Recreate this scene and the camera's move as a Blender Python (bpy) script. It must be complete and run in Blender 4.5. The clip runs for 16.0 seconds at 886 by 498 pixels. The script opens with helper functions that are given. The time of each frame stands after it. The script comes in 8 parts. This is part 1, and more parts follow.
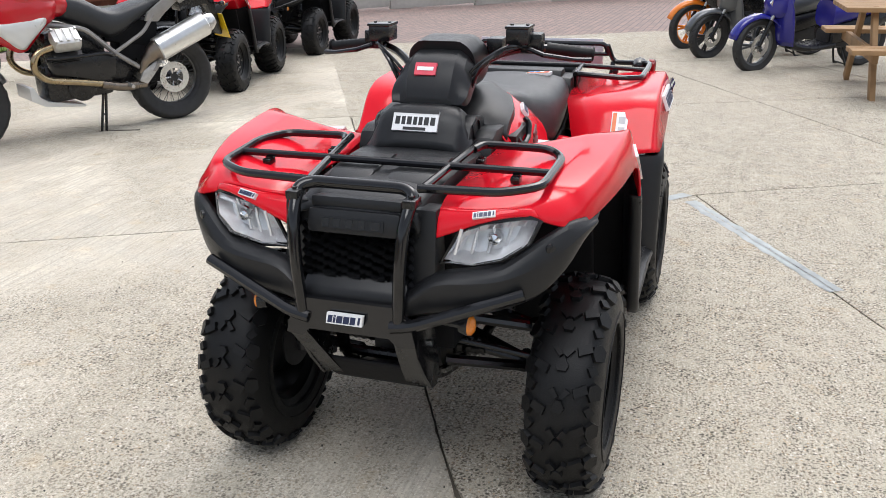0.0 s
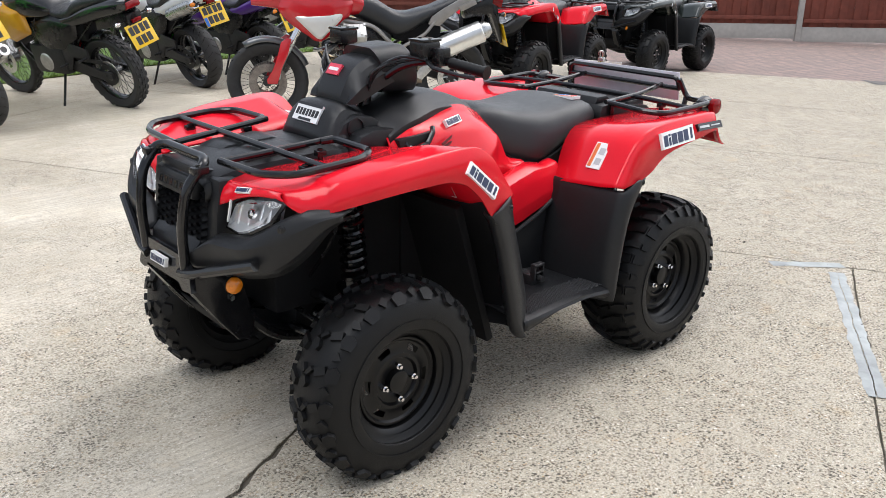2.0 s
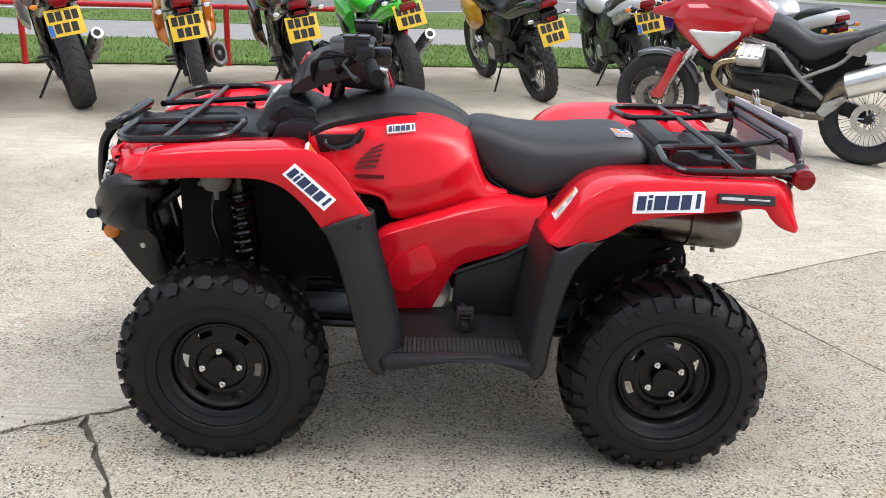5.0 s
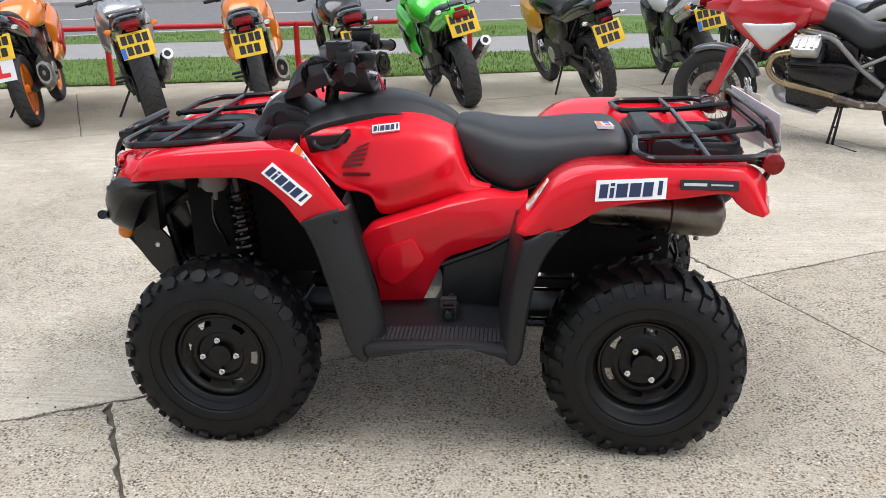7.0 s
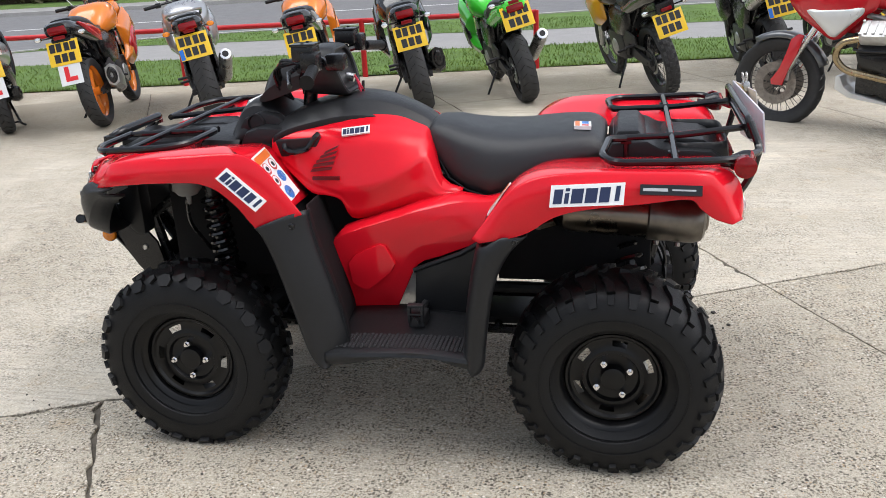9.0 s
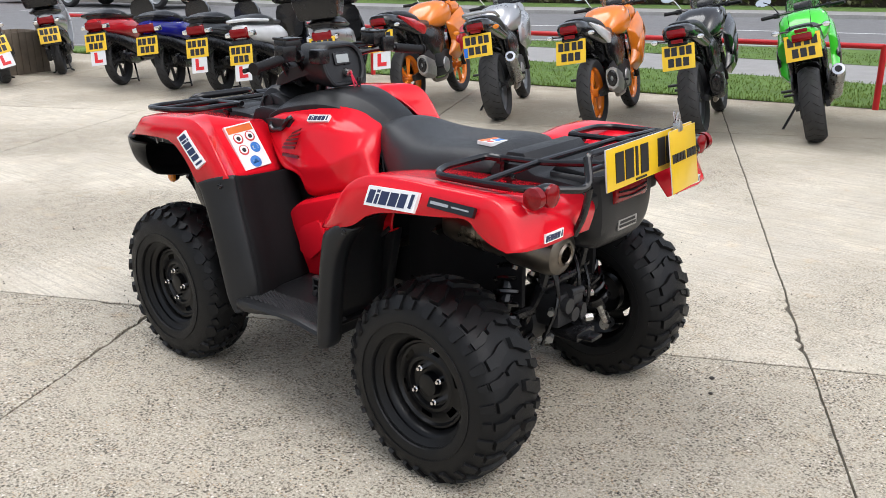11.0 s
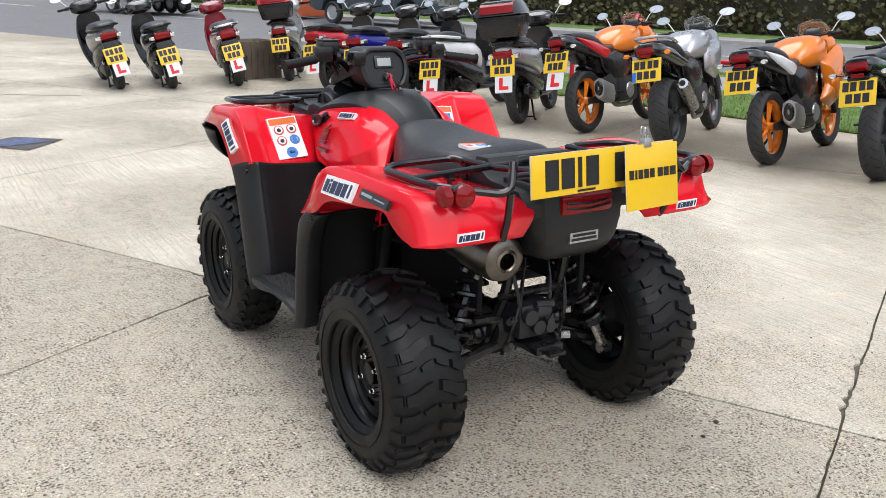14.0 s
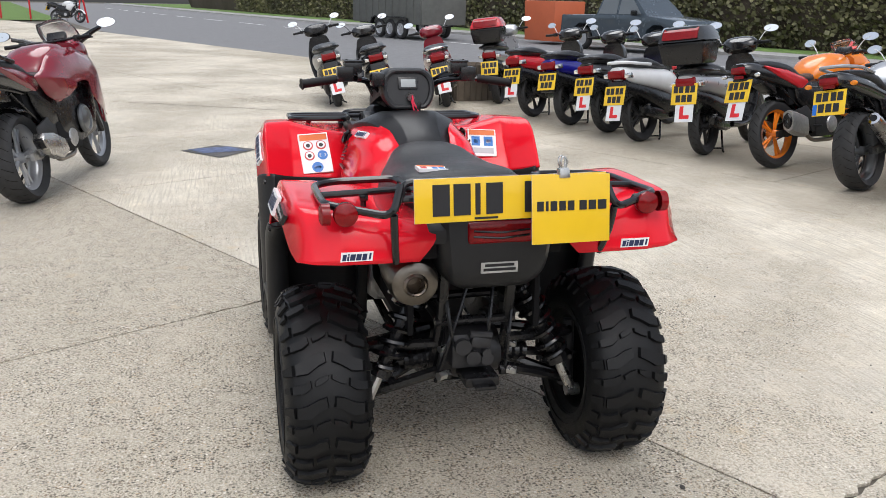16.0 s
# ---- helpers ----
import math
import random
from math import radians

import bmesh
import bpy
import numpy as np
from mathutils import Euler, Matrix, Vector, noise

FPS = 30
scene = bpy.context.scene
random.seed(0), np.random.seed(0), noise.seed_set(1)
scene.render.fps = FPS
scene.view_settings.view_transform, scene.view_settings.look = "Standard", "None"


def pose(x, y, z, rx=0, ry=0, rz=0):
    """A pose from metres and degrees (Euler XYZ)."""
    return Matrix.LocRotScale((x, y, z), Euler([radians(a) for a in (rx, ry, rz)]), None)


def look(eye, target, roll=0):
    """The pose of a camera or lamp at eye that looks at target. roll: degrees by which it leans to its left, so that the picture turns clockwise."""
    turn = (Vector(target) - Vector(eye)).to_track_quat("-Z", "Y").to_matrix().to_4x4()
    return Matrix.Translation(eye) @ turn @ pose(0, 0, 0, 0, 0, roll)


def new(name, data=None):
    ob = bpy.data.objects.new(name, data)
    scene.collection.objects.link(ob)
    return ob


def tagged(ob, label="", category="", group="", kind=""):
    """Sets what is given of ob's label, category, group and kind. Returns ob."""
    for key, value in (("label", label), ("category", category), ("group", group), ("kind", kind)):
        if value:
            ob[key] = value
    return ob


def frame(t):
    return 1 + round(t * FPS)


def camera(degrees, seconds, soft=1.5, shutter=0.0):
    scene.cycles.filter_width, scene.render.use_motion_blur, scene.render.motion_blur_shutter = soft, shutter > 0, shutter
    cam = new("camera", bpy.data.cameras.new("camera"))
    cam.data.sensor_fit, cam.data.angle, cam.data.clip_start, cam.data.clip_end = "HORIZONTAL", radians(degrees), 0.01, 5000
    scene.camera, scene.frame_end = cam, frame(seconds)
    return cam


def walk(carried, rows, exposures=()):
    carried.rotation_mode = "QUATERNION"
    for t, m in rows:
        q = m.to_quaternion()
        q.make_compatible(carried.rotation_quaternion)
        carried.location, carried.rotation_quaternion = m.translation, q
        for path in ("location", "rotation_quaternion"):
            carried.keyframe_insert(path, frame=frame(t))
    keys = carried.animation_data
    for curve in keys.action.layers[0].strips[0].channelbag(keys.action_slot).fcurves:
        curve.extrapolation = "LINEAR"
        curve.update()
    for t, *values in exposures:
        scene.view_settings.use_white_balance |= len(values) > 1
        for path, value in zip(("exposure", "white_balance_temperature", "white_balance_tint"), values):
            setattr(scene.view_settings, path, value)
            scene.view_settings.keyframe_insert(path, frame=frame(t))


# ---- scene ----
cam = camera(53.9, 16.0, 0.85)
PATH = [
    (0, (2.766, 0.768, 1.475), (0.998, 0.176, 0.75), -1.2),
    (0.5, (2.683, 1.171, 1.477), (1.026, 0.311, 0.759), -0.3),
    (1, (2.478, 1.497, 1.46), (0.931, 0.449, 0.749), -0.1),
    (1.5, (2.273, 1.837, 1.466), (0.847, 0.62, 0.768), 0.0),
    (2, (2.071, 2.188, 1.466), (0.803, 0.799, 0.785), 0.8),
    (2.5, (1.757, 2.391, 1.448), (0.618, 0.891, 0.777), 1.5),
    (3, (1.45, 2.592, 1.449), (0.526, 0.948, 0.783), 1.7),
    (3.5, (1.129, 2.727, 1.458), (0.442, 0.975, 0.781), 1.8),
    (4, (0.787, 2.707, 1.466), (0.316, 0.895, 0.764), 2.4),
    (4.5, (0.437, 2.703, 1.46), (0.208, 0.846, 0.755), 2.8),
    (4.7, (0.315, 2.694, 1.466), (0.162, 0.826, 0.767), 3.0),
    (6.8, (-0.172, 2.815, 1.465), (-0.019, 0.939, 0.789), -0.9),
    (7, (-0.184, 2.811, 1.461), (-0.028, 0.935, 0.785), -0.9),
    (7.5, (-0.197, 2.791, 1.461), (-0.04, 0.917, 0.78), -1.1),
    (8, (-0.23, 2.789, 1.464), (-0.028, 0.92, 0.783), -1.7),
    (8.5, (-0.336, 2.788, 1.461), (-0.053, 0.926, 0.788), -2.4),
    (9, (-0.566, 2.68, 1.46), (-0.182, 0.84, 0.776), -3.0),
    (9.2, (-0.708, 2.622, 1.465), (-0.255, 0.799, 0.777), -3.1),
    (11.3, (-2.211, 2.025, 1.403), (-0.863, 0.683, 0.785), 0.4),
    (11.5, (-2.284, 1.927, 1.38), (-0.876, 0.643, 0.771), 0.9),
    (12, (-2.419, 1.724, 1.379), (-0.898, 0.575, 0.774), 2.0),
    (12.5, (-2.563, 1.631, 1.375), (-0.965, 0.579, 0.792), 2.4),
    (13, (-2.63, 1.585, 1.372), (-1.004, 0.567, 0.806), 1.9),
    (13.5, (-2.643, 1.58, 1.369), (-1.02, 0.563, 0.793), 1.2),
    (14, (-2.653, 1.578, 1.368), (-1.037, 0.551, 0.788), 1.0),
    (14.5, (-2.707, 1.52, 1.361), (-1.074, 0.521, 0.782), 0.1),
    (15, (-2.761, 1.316, 1.345), (-1.068, 0.421, 0.77), -0.3),
    (15.5, (-2.836, 1.029, 1.36), (-1.06, 0.295, 0.806), 0.3),
    (16, (-3.004, 0.711, 1.371), (-1.141, 0.218, 0.835), 0.9),
]
walk(cam, [(t, look(eye, target, roll)) for t, eye, target, roll in PATH],
     [(t, e, 6250, 10) for t, e in ((0, .56), (2, .60), (4, .65), (4.7, .66), (7, .56), (9, .53), (12.5, .55), (14, .53), (15, .48), (16, .38))])

# ---- overcast daylight ----
world = bpy.data.worlds.new("overcast_sky")
scene.world = world
world.use_nodes = True
wn, wl = world.node_tree.nodes, world.node_tree.links
sky = wn.new("ShaderNodeTexSky")
sky.sky_type, sky.sun_disc = "NISHITA", False
sky.sun_elevation, sky.sun_rotation = radians(55), radians(274)
sky.dust_density, sky.air_density = 4.0, 1.0
grey = wn.new("ShaderNodeHueSaturation")
grey.inputs["Saturation"].default_value = 0.38
wl.new(sky.outputs[0], grey.inputs["Color"])
wl.new(grey.outputs[0], wn["Background"].inputs["Color"])
wn["Background"].inputs["Strength"].default_value = 0.15
sun = new("sun", bpy.data.lights.new("sun", "SUN"))
sun.data.energy, sun.data.angle, sun.data.color = 1.3, radians(40), (1.0, 0.975, 0.945)
sun.matrix_basis = look((0, 0, 20), (-5.6, -0.4, 8.0))
scene.view_settings.exposure = 0.60

# ---- building helpers ----
V = Vector


def ground_z(x, y):
    """Height of the yard: level round the middle, falling towards the fence, rising far up the road."""
    dn, up = max(0.0, -2.0 - x), max(0.0, x - 12.0)
    dip = 0.03 * math.exp(-(x - 0.75) ** 2 / 0.5 - (y + 0.55) ** 2 / 0.35)
    return -dip - 0.036 * dn * dn / (dn + 0.6) + 0.012 * up * up / (up + 3.0)


def part(name, bm, material, parent=None, label="", crease=35, solid=0.0, off=-1):
    """Links a bmesh as one mesh object under its parent."""
    bmesh.ops.recalc_face_normals(bm, faces=bm.faces)
    me = bpy.data.meshes.new(name)
    bm.to_mesh(me)
    bm.free()
    for p in me.polygons:
        p.use_smooth = True
    me.set_sharp_from_angle(angle=radians(crease))
    for m in (material if isinstance(material, (list, tuple)) else [material]):
        me.materials.append(m)
    ob = new(name, me)
    if parent is not None:
        ob.parent = parent
    if label:
        tagged(ob, label)
    if solid:
        md = ob.modifiers.new("thickness", "SOLIDIFY")
        md.thickness, md.offset = solid, off
    return ob


def thing(name, m, label, category, group="", kind=""):
    ob = new(name)
    ob.matrix_basis = m
    return tagged(ob, label, category, group, kind)


def catmull(pts, n):
    """n steps between each two of the points, on a smooth curve through them."""
    pts = [V(p) for p in pts]
    out = []
    for i in range(len(pts) - 1):
        a, b, c, d = pts[max(i - 1, 0)], pts[i], pts[i + 1], pts[min(i + 2, len(pts) - 1)]
        for k in range(n):
            t = k / n
            out.append(0.5 * ((2 * b) + (c - a) * t + (2 * a - 5 * b + 4 * c - d) * t * t + (3 * b - a - 3 * c + d) * t ** 3))
    out.append(pts[-1])
    return out


def grid(bm, rows, closed=False, mi=0):
    vs = [[bm.verts.new(p) for p in r] for r in rows]
    for a, b in zip(vs, vs[1:]):
        n = len(a)
        for i in range(n if closed else n - 1):
            j = (i + 1) % n
            try:
                f = bm.faces.new((a[i], a[j], b[j], b[i]))
                f.material_index = mi
            except ValueError:
                pass
    return vs


def loft(bm, rings, cap=True, mi=0):
    vs = grid(bm, rings, True, mi)
    if cap:
        for r in (vs[0], vs[-1]):
            bm.faces.new(r).material_index = mi
    return vs


def smooth_rows(rows, nu=3, nv=3):
    fine = [catmull(r, nv) for r in rows]
    cols = [catmull(c, nu) for c in zip(*fine)]
    return [list(r) for r in zip(*cols)]


def flip(pts, s):
    return [V((p[0], p[1] * s, p[2])) for p in pts]


def fillet(pts, r, closed=False, n=4):
    pts = [V(p) for p in pts]
    out, m = [], len(pts)
    for i, p in enumerate(pts):
        if not closed and i in (0, m - 1):
            out.append(p)
            continue
        a, b = pts[i - 1] - p, pts[(i + 1) % m] - p
        d = min(r, a.length * 0.45, b.length * 0.45)
        a, b = p + a.normalized() * d, p + b.normalized() * d
        for k in range(n + 1):
            t = k / n
            out.append(a * (1 - t) ** 2 + p * 2 * t * (1 - t) + b * t * t)
    return out


def tube(bm, pts, r, bend=0.0, closed=False, n=8, mi=0):
    """A round bar along the points; r may be one radius or one for each point."""
    pts = fillet(pts, bend, closed) if bend else [V(p) for p in pts]
    m = len(pts)
    rings, side = [], None
    for i, p in enumerate(pts):
        if closed:
            d = pts[(i + 1) % m] - pts[i - 1]
        else:
            d = pts[min(i + 1, m - 1)] - pts[max(i - 1, 0)]
        d.normalize()
        if side is None:
            side = d.orthogonal().normalized()
        side = (side - d * side.dot(d)).normalized()
        up = d.cross(side)
        q = r[i] if isinstance(r, (list, tuple)) else r
        rings.append([p + (side * math.cos(k * math.tau / n) + up * math.sin(k * math.tau / n)) * q for k in range(n)])
    if closed:
        rings.append(rings[0])
        vs = grid(bm, rings, True, mi)
        bmesh.ops.remove_doubles(bm, verts=[v for rr in (vs[0], vs[-1]) for v in rr], dist=1e-6)
    else:
        loft(bm, rings, True, mi)


def rod(bm, a, b, r, n=10, r2=None, mi=0):
    tube(bm, [a, b], [r, r if r2 is None else r2], n=n, mi=mi)


def spin(bm, profile, n=32, m=None, closed=False, mi=0):
    """Turns a profile of (radius, along) about the y axis, then moves it by m."""
    m = m or Matrix()
    rings = []
    for k in range(n):
        c, s = math.cos(k * math.tau / n), math.sin(k * math.tau / n)
        rings.append([m @ V((r * c, a, r * s)) for r, a in profile])
    rings.append(rings[0])
    vs = grid(bm, rings, closed, mi)
    bmesh.ops.remove_doubles(bm, verts=[v for rr in (vs[0], vs[-1]) for v in rr], dist=1e-7)


def box(bm, c, size, m=None, bev=0.0, taper=1.0, mi=0):
    """A block with its edges rounded; taper narrows its top."""
    t = bmesh.new()
    bmesh.ops.create_cube(t, size=1)
    for v in t.verts:
        k = taper if v.co.z > 0 else 1.0
        v.co = V((v.co.x * size[0] * k, v.co.y * size[1] * k, v.co.z * size[2]))
    if bev:
        bmesh.ops.bevel(t, geom=t.edges[:], offset=bev, segments=2, affect="EDGES", profile=0.6)
    mm = Matrix.Translation(c) @ (m or Matrix())
    add(bm, t, mm, mi)


def add(bm, other, m=None, mi=0):
    """Copies the faces of another bmesh in, then frees it."""
    mp = {v: bm.verts.new((m @ v.co) if m else v.co) for v in other.verts}
    for f in other.faces:
        try:
            bm.faces.new([mp[v] for v in f.verts]).material_index = mi
        except ValueError:
            pass
    other.free()


def prism(bm, outline, y0, y1, m=None, bev=0.0, mi=0):
    """A plate: an outline of (x, z) from y0 to y1."""
    t = bmesh.new()
    a = [t.verts.new((x, y0, z)) for x, z in outline]
    b = [t.verts.new((x, y1, z)) for x, z in outline]
    t.faces.new(a)
    t.faces.new(b)
    n = len(a)
    for i in range(n):
        t.faces.new((a[i], a[(i + 1) % n], b[(i + 1) % n], b[i]))
    bmesh.ops.recalc_face_normals(t, faces=t.faces)
    if bev:
        bmesh.ops.bevel(t, geom=t.edges[:], offset=bev, segments=2, affect="EDGES", profile=0.6)
    add(bm, t, m, mi)


def coil(bm, a, b, r, wire, turns, n=6):
    a, b = V(a), V(b)
    d = (b - a)
    s = d.orthogonal().normalized()
    u = d.normalized().cross(s)
    k = int(turns * 12)
    tube(bm, [a + d * (i / k) + (s * math.cos(i * math.tau / 12) + u * math.sin(i * math.tau / 12)) * r for i in range(k + 1)], wire, n=n)


def rot(x=0, y=0, z=0):
    return pose(0, 0, 0, x, y, z)


# ---- materials ----
def mat(name, color, rough=0.5, metal=0.0, vary=0.0, scale=30.0, bump=0.0, bscale=None, coat=0.0, spec=0.5, rvary=0.0, each=0.0, tint=None):
    """Colour broken by noise at two scales, with fine relief."""
    m = bpy.data.materials.new(name)
    m.use_nodes = True
    nt = m.node_tree
    N, L = nt.nodes, nt.links
    b = N["Principled BSDF"]
    b.inputs["Base Color"].default_value = (*color, 1)
    b.inputs["Roughness"].default_value = rough
    b.inputs["Metallic"].default_value = metal
    b.inputs["Coat Weight"].default_value = coat
    b.inputs["Coat Roughness"].default_value = 0.05
    b.inputs["Specular IOR Level"].default_value = spec
    co = N.new("ShaderNodeTexCoord")
    if vary or rvary:
        n1 = N.new("ShaderNodeTexNoise")
        n1.inputs["Scale"].default_value, n1.inputs["Detail"].default_value = scale, 6
        n2 = N.new("ShaderNodeTexNoise")
        n2.inputs["Scale"].default_value, n2.inputs["Detail"].default_value = scale * 0.13, 3
        for n in (n1, n2):
            L.new(co.outputs["Object"], n.inputs["Vector"])
        ad = N.new("ShaderNodeMath")
        ad.operation = "ADD"
        L.new(n1.outputs["Fac"], ad.inputs[0])
        L.new(n2.outputs["Fac"], ad.inputs[1])
        mr = N.new("ShaderNodeMapRange")
        mr.inputs["From Min"].default_value, mr.inputs["From Max"].default_value = 0.6, 1.4
        L.new(ad.outputs[0], mr.inputs["Value"])
        if vary:
            mx = N.new("ShaderNodeMix")
            mx.data_type = "RGBA"
            lo = [c * (1 - vary) for c in color]
            hi = list(tint) if tint else [min(1, c * (1 + vary)) for c in color]
            mx.inputs[6].default_value, mx.inputs[7].default_value = (*lo, 1), (*hi, 1)
            L.new(mr.outputs[0], mx.inputs[0])
            last = mx.outputs[2]
            if each:
                oi = N.new("ShaderNodeObjectInfo")
                hs = N.new("ShaderNodeHueSaturation")
                m2 = N.new("ShaderNodeMapRange")
                m2.inputs["To Min"].default_value, m2.inputs["To Max"].default_value = 1 - each, 1 + each
                L.new(oi.outputs["Random"], m2.inputs["Value"])
                L.new(m2.outputs[0], hs.inputs["Value"])
                L.new(last, hs.inputs["Color"])
                last = hs.outputs[0]
            L.new(last, b.inputs["Base Color"])
        if rvary:
            m3 = N.new("ShaderNodeMapRange")
            m3.inputs["To Min"].default_value, m3.inputs["To Max"].default_value = max(0.03, rough - rvary), min(1, rough + rvary)
            L.new(mr.outputs[0], m3.inputs["Value"])
            L.new(m3.outputs[0], b.inputs["Roughness"])
    if bump:
        n3 = N.new("ShaderNodeTexNoise")
        n3.inputs["Scale"].default_value, n3.inputs["Detail"].default_value = bscale or scale * 4, 4
        L.new(co.outputs["Object"], n3.inputs["Vector"])
        bp = N.new("ShaderNodeBump")
        bp.inputs["Strength"].default_value, bp.inputs["Distance"].default_value = bump, 0.004
        L.new(n3.outputs["Fac"], bp.inputs["Height"])
        L.new(bp.outputs[0], b.inputs["Normal"])
    return m


def glass(name, color, rough=0.03, weight=1.0):
    m = mat(name, color, rough)
    m.node_tree.nodes["Principled BSDF"].inputs["Transmission Weight"].default_value = weight
    return m


RED = mat("red_plastic", (0.72, 0.009, 0.022), 0.13, vary=0.05, scale=9, rvary=0.03, spec=0.38, bump=0.01, bscale=9)
PLASTIC = mat("black_moulded_plastic", (0.0135, 0.014, 0.0155), 0.38, vary=0.15, scale=60, bump=0.10, bscale=900, rvary=0.07, spec=0.34)
SATIN = mat("black_satin_paint", (0.008, 0.008, 0.009), 0.25, vary=0.2, scale=40, rvary=0.08)
GLOSS = mat("black_gloss_paint", (0.006, 0.006, 0.007), 0.16, vary=0.2, scale=30, coat=0.12)
RIM = mat("black_rim_paint", (0.004, 0.004, 0.0045), 0.34, vary=0.2, scale=30, rvary=0.06, spec=0.32)
RUBBER = mat("tyre_rubber", (0.0045, 0.0047, 0.0053), 0.5, vary=0.3, scale=35, bump=0.25, bscale=300, rvary=0.1, spec=0.3)
OLDRUBBER = mat("worn_tyre_rubber", (0.022, 0.022, 0.023), 0.68, vary=0.35, scale=30, bump=0.3, bscale=200)
VINYL = mat("black_seat_vinyl", (0.020, 0.0212, 0.0235), 0.37, vary=0.12, scale=25, bump=0.25, bscale=1200, rvary=0.06)
STEEL = mat("bare_steel", (0.55, 0.55, 0.54), 0.3, 1.0, vary=0.25, scale=60, rvary=0.12)
CHROME = mat("chrome", (0.8, 0.8, 0.81), 0.08, 1.0, vary=0.06, scale=20)
ALU = mat("cast_aluminium", (0.5, 0.5, 0.5), 0.42, 0.9, vary=0.25, scale=50, bump=0.2, bscale=250)
EXHAUST = mat("heat_tinted_steel", (0.23, 0.195, 0.16), 0.33, 1.0, vary=0.4, scale=14, rvary=0.14, bump=0.05)
DARKMETAL = mat("dark_engine_metal", (0.028, 0.028, 0.03), 0.45, 0.3, vary=0.4, scale=40, bump=0.2)
WHITE = mat("white_vinyl_sticker", (0.84, 0.84, 0.84), 0.35, vary=0.06, scale=30)
NAVY = mat("navy_print", (0.015, 0.025, 0.075), 0.35, vary=0.1, scale=40)
ORANGE = mat("orange_print", (0.75, 0.17, 0.03), 0.35, vary=0.08, scale=40)
PINK = mat("red_and_pink_sticker", (0.7, 0.06, 0.1), 0.35, vary=0.15, scale=60)
PRINT_RED = mat("red_print", (0.55, 0.05, 0.05), 0.4, vary=0.1, scale=60)
PRINT_BLUE = mat("blue_print", (0.04, 0.19, 0.55), 0.4, vary=0.1, scale=60)
INK = mat("black_print", (0.012, 0.012, 0.014), 0.4, vary=0.2, scale=60)
DARKRED = mat("dark_red_print", (0.11, 0.006, 0.008), 0.35, vary=0.15, scale=60)
PLATE_Y = mat("yellow_plate", (0.78, 0.5, 0.012), 0.28, vary=0.05, scale=12, coat=0.3)
PLATE_BACK = mat("pale_acrylic_back", (0.48, 0.48, 0.5), 0.3, vary=0.08, scale=10)
REDLENS = mat("red_lens", (0.20, 0.003, 0.005), 0.10, vary=0.35, scale=160, spec=0.4)
AMBER = mat("amber_lens", (0.75, 0.22, 0.01), 0.15, vary=0.25, scale=160, coat=0.5)
CLEARLENS = glass("clear_lens", (0.95, 0.97, 1.0))
REFLECTOR = mat("mirror_reflector", (0.93, 0.94, 0.95), 0.2, 1.0, vary=0.1, scale=60, bump=0.4, bscale=60)
LAMPSILVER = mat("silvered_lamp_bowl", (0.82, 0.83, 0.85), 0.22, 0.5, vary=0.12, scale=90, bump=0.35, bscale=45)
LCD = mat("grey_display", (0.33, 0.36, 0.36), 0.2, vary=0.05, scale=30)
TANKWHITE = mat("translucent_white_plastic", (0.17, 0.17, 0.165), 0.5, vary=0.15, scale=20)
LANYARD = mat("red_lanyard", (0.6, 0.02, 0.06), 0.5, vary=0.1, scale=60)
# blacker and duller than the plastic: the shade of recesses put into colour
SHADE_BLACK = mat("matte_black_shade", (0.007, 0.007, 0.008), 0.75, vary=0.3, scale=14, bump=0.2, spec=0.2)
DISC = mat("drilled_brake_disc", (0.24, 0.215, 0.19), 0.5, 0.7, vary=0.5, scale=180, bump=0.1)
FRAME_GREY = mat("grey_alloy_frame", (0.30, 0.285, 0.27), 0.4, 0.6, vary=0.2, scale=20)

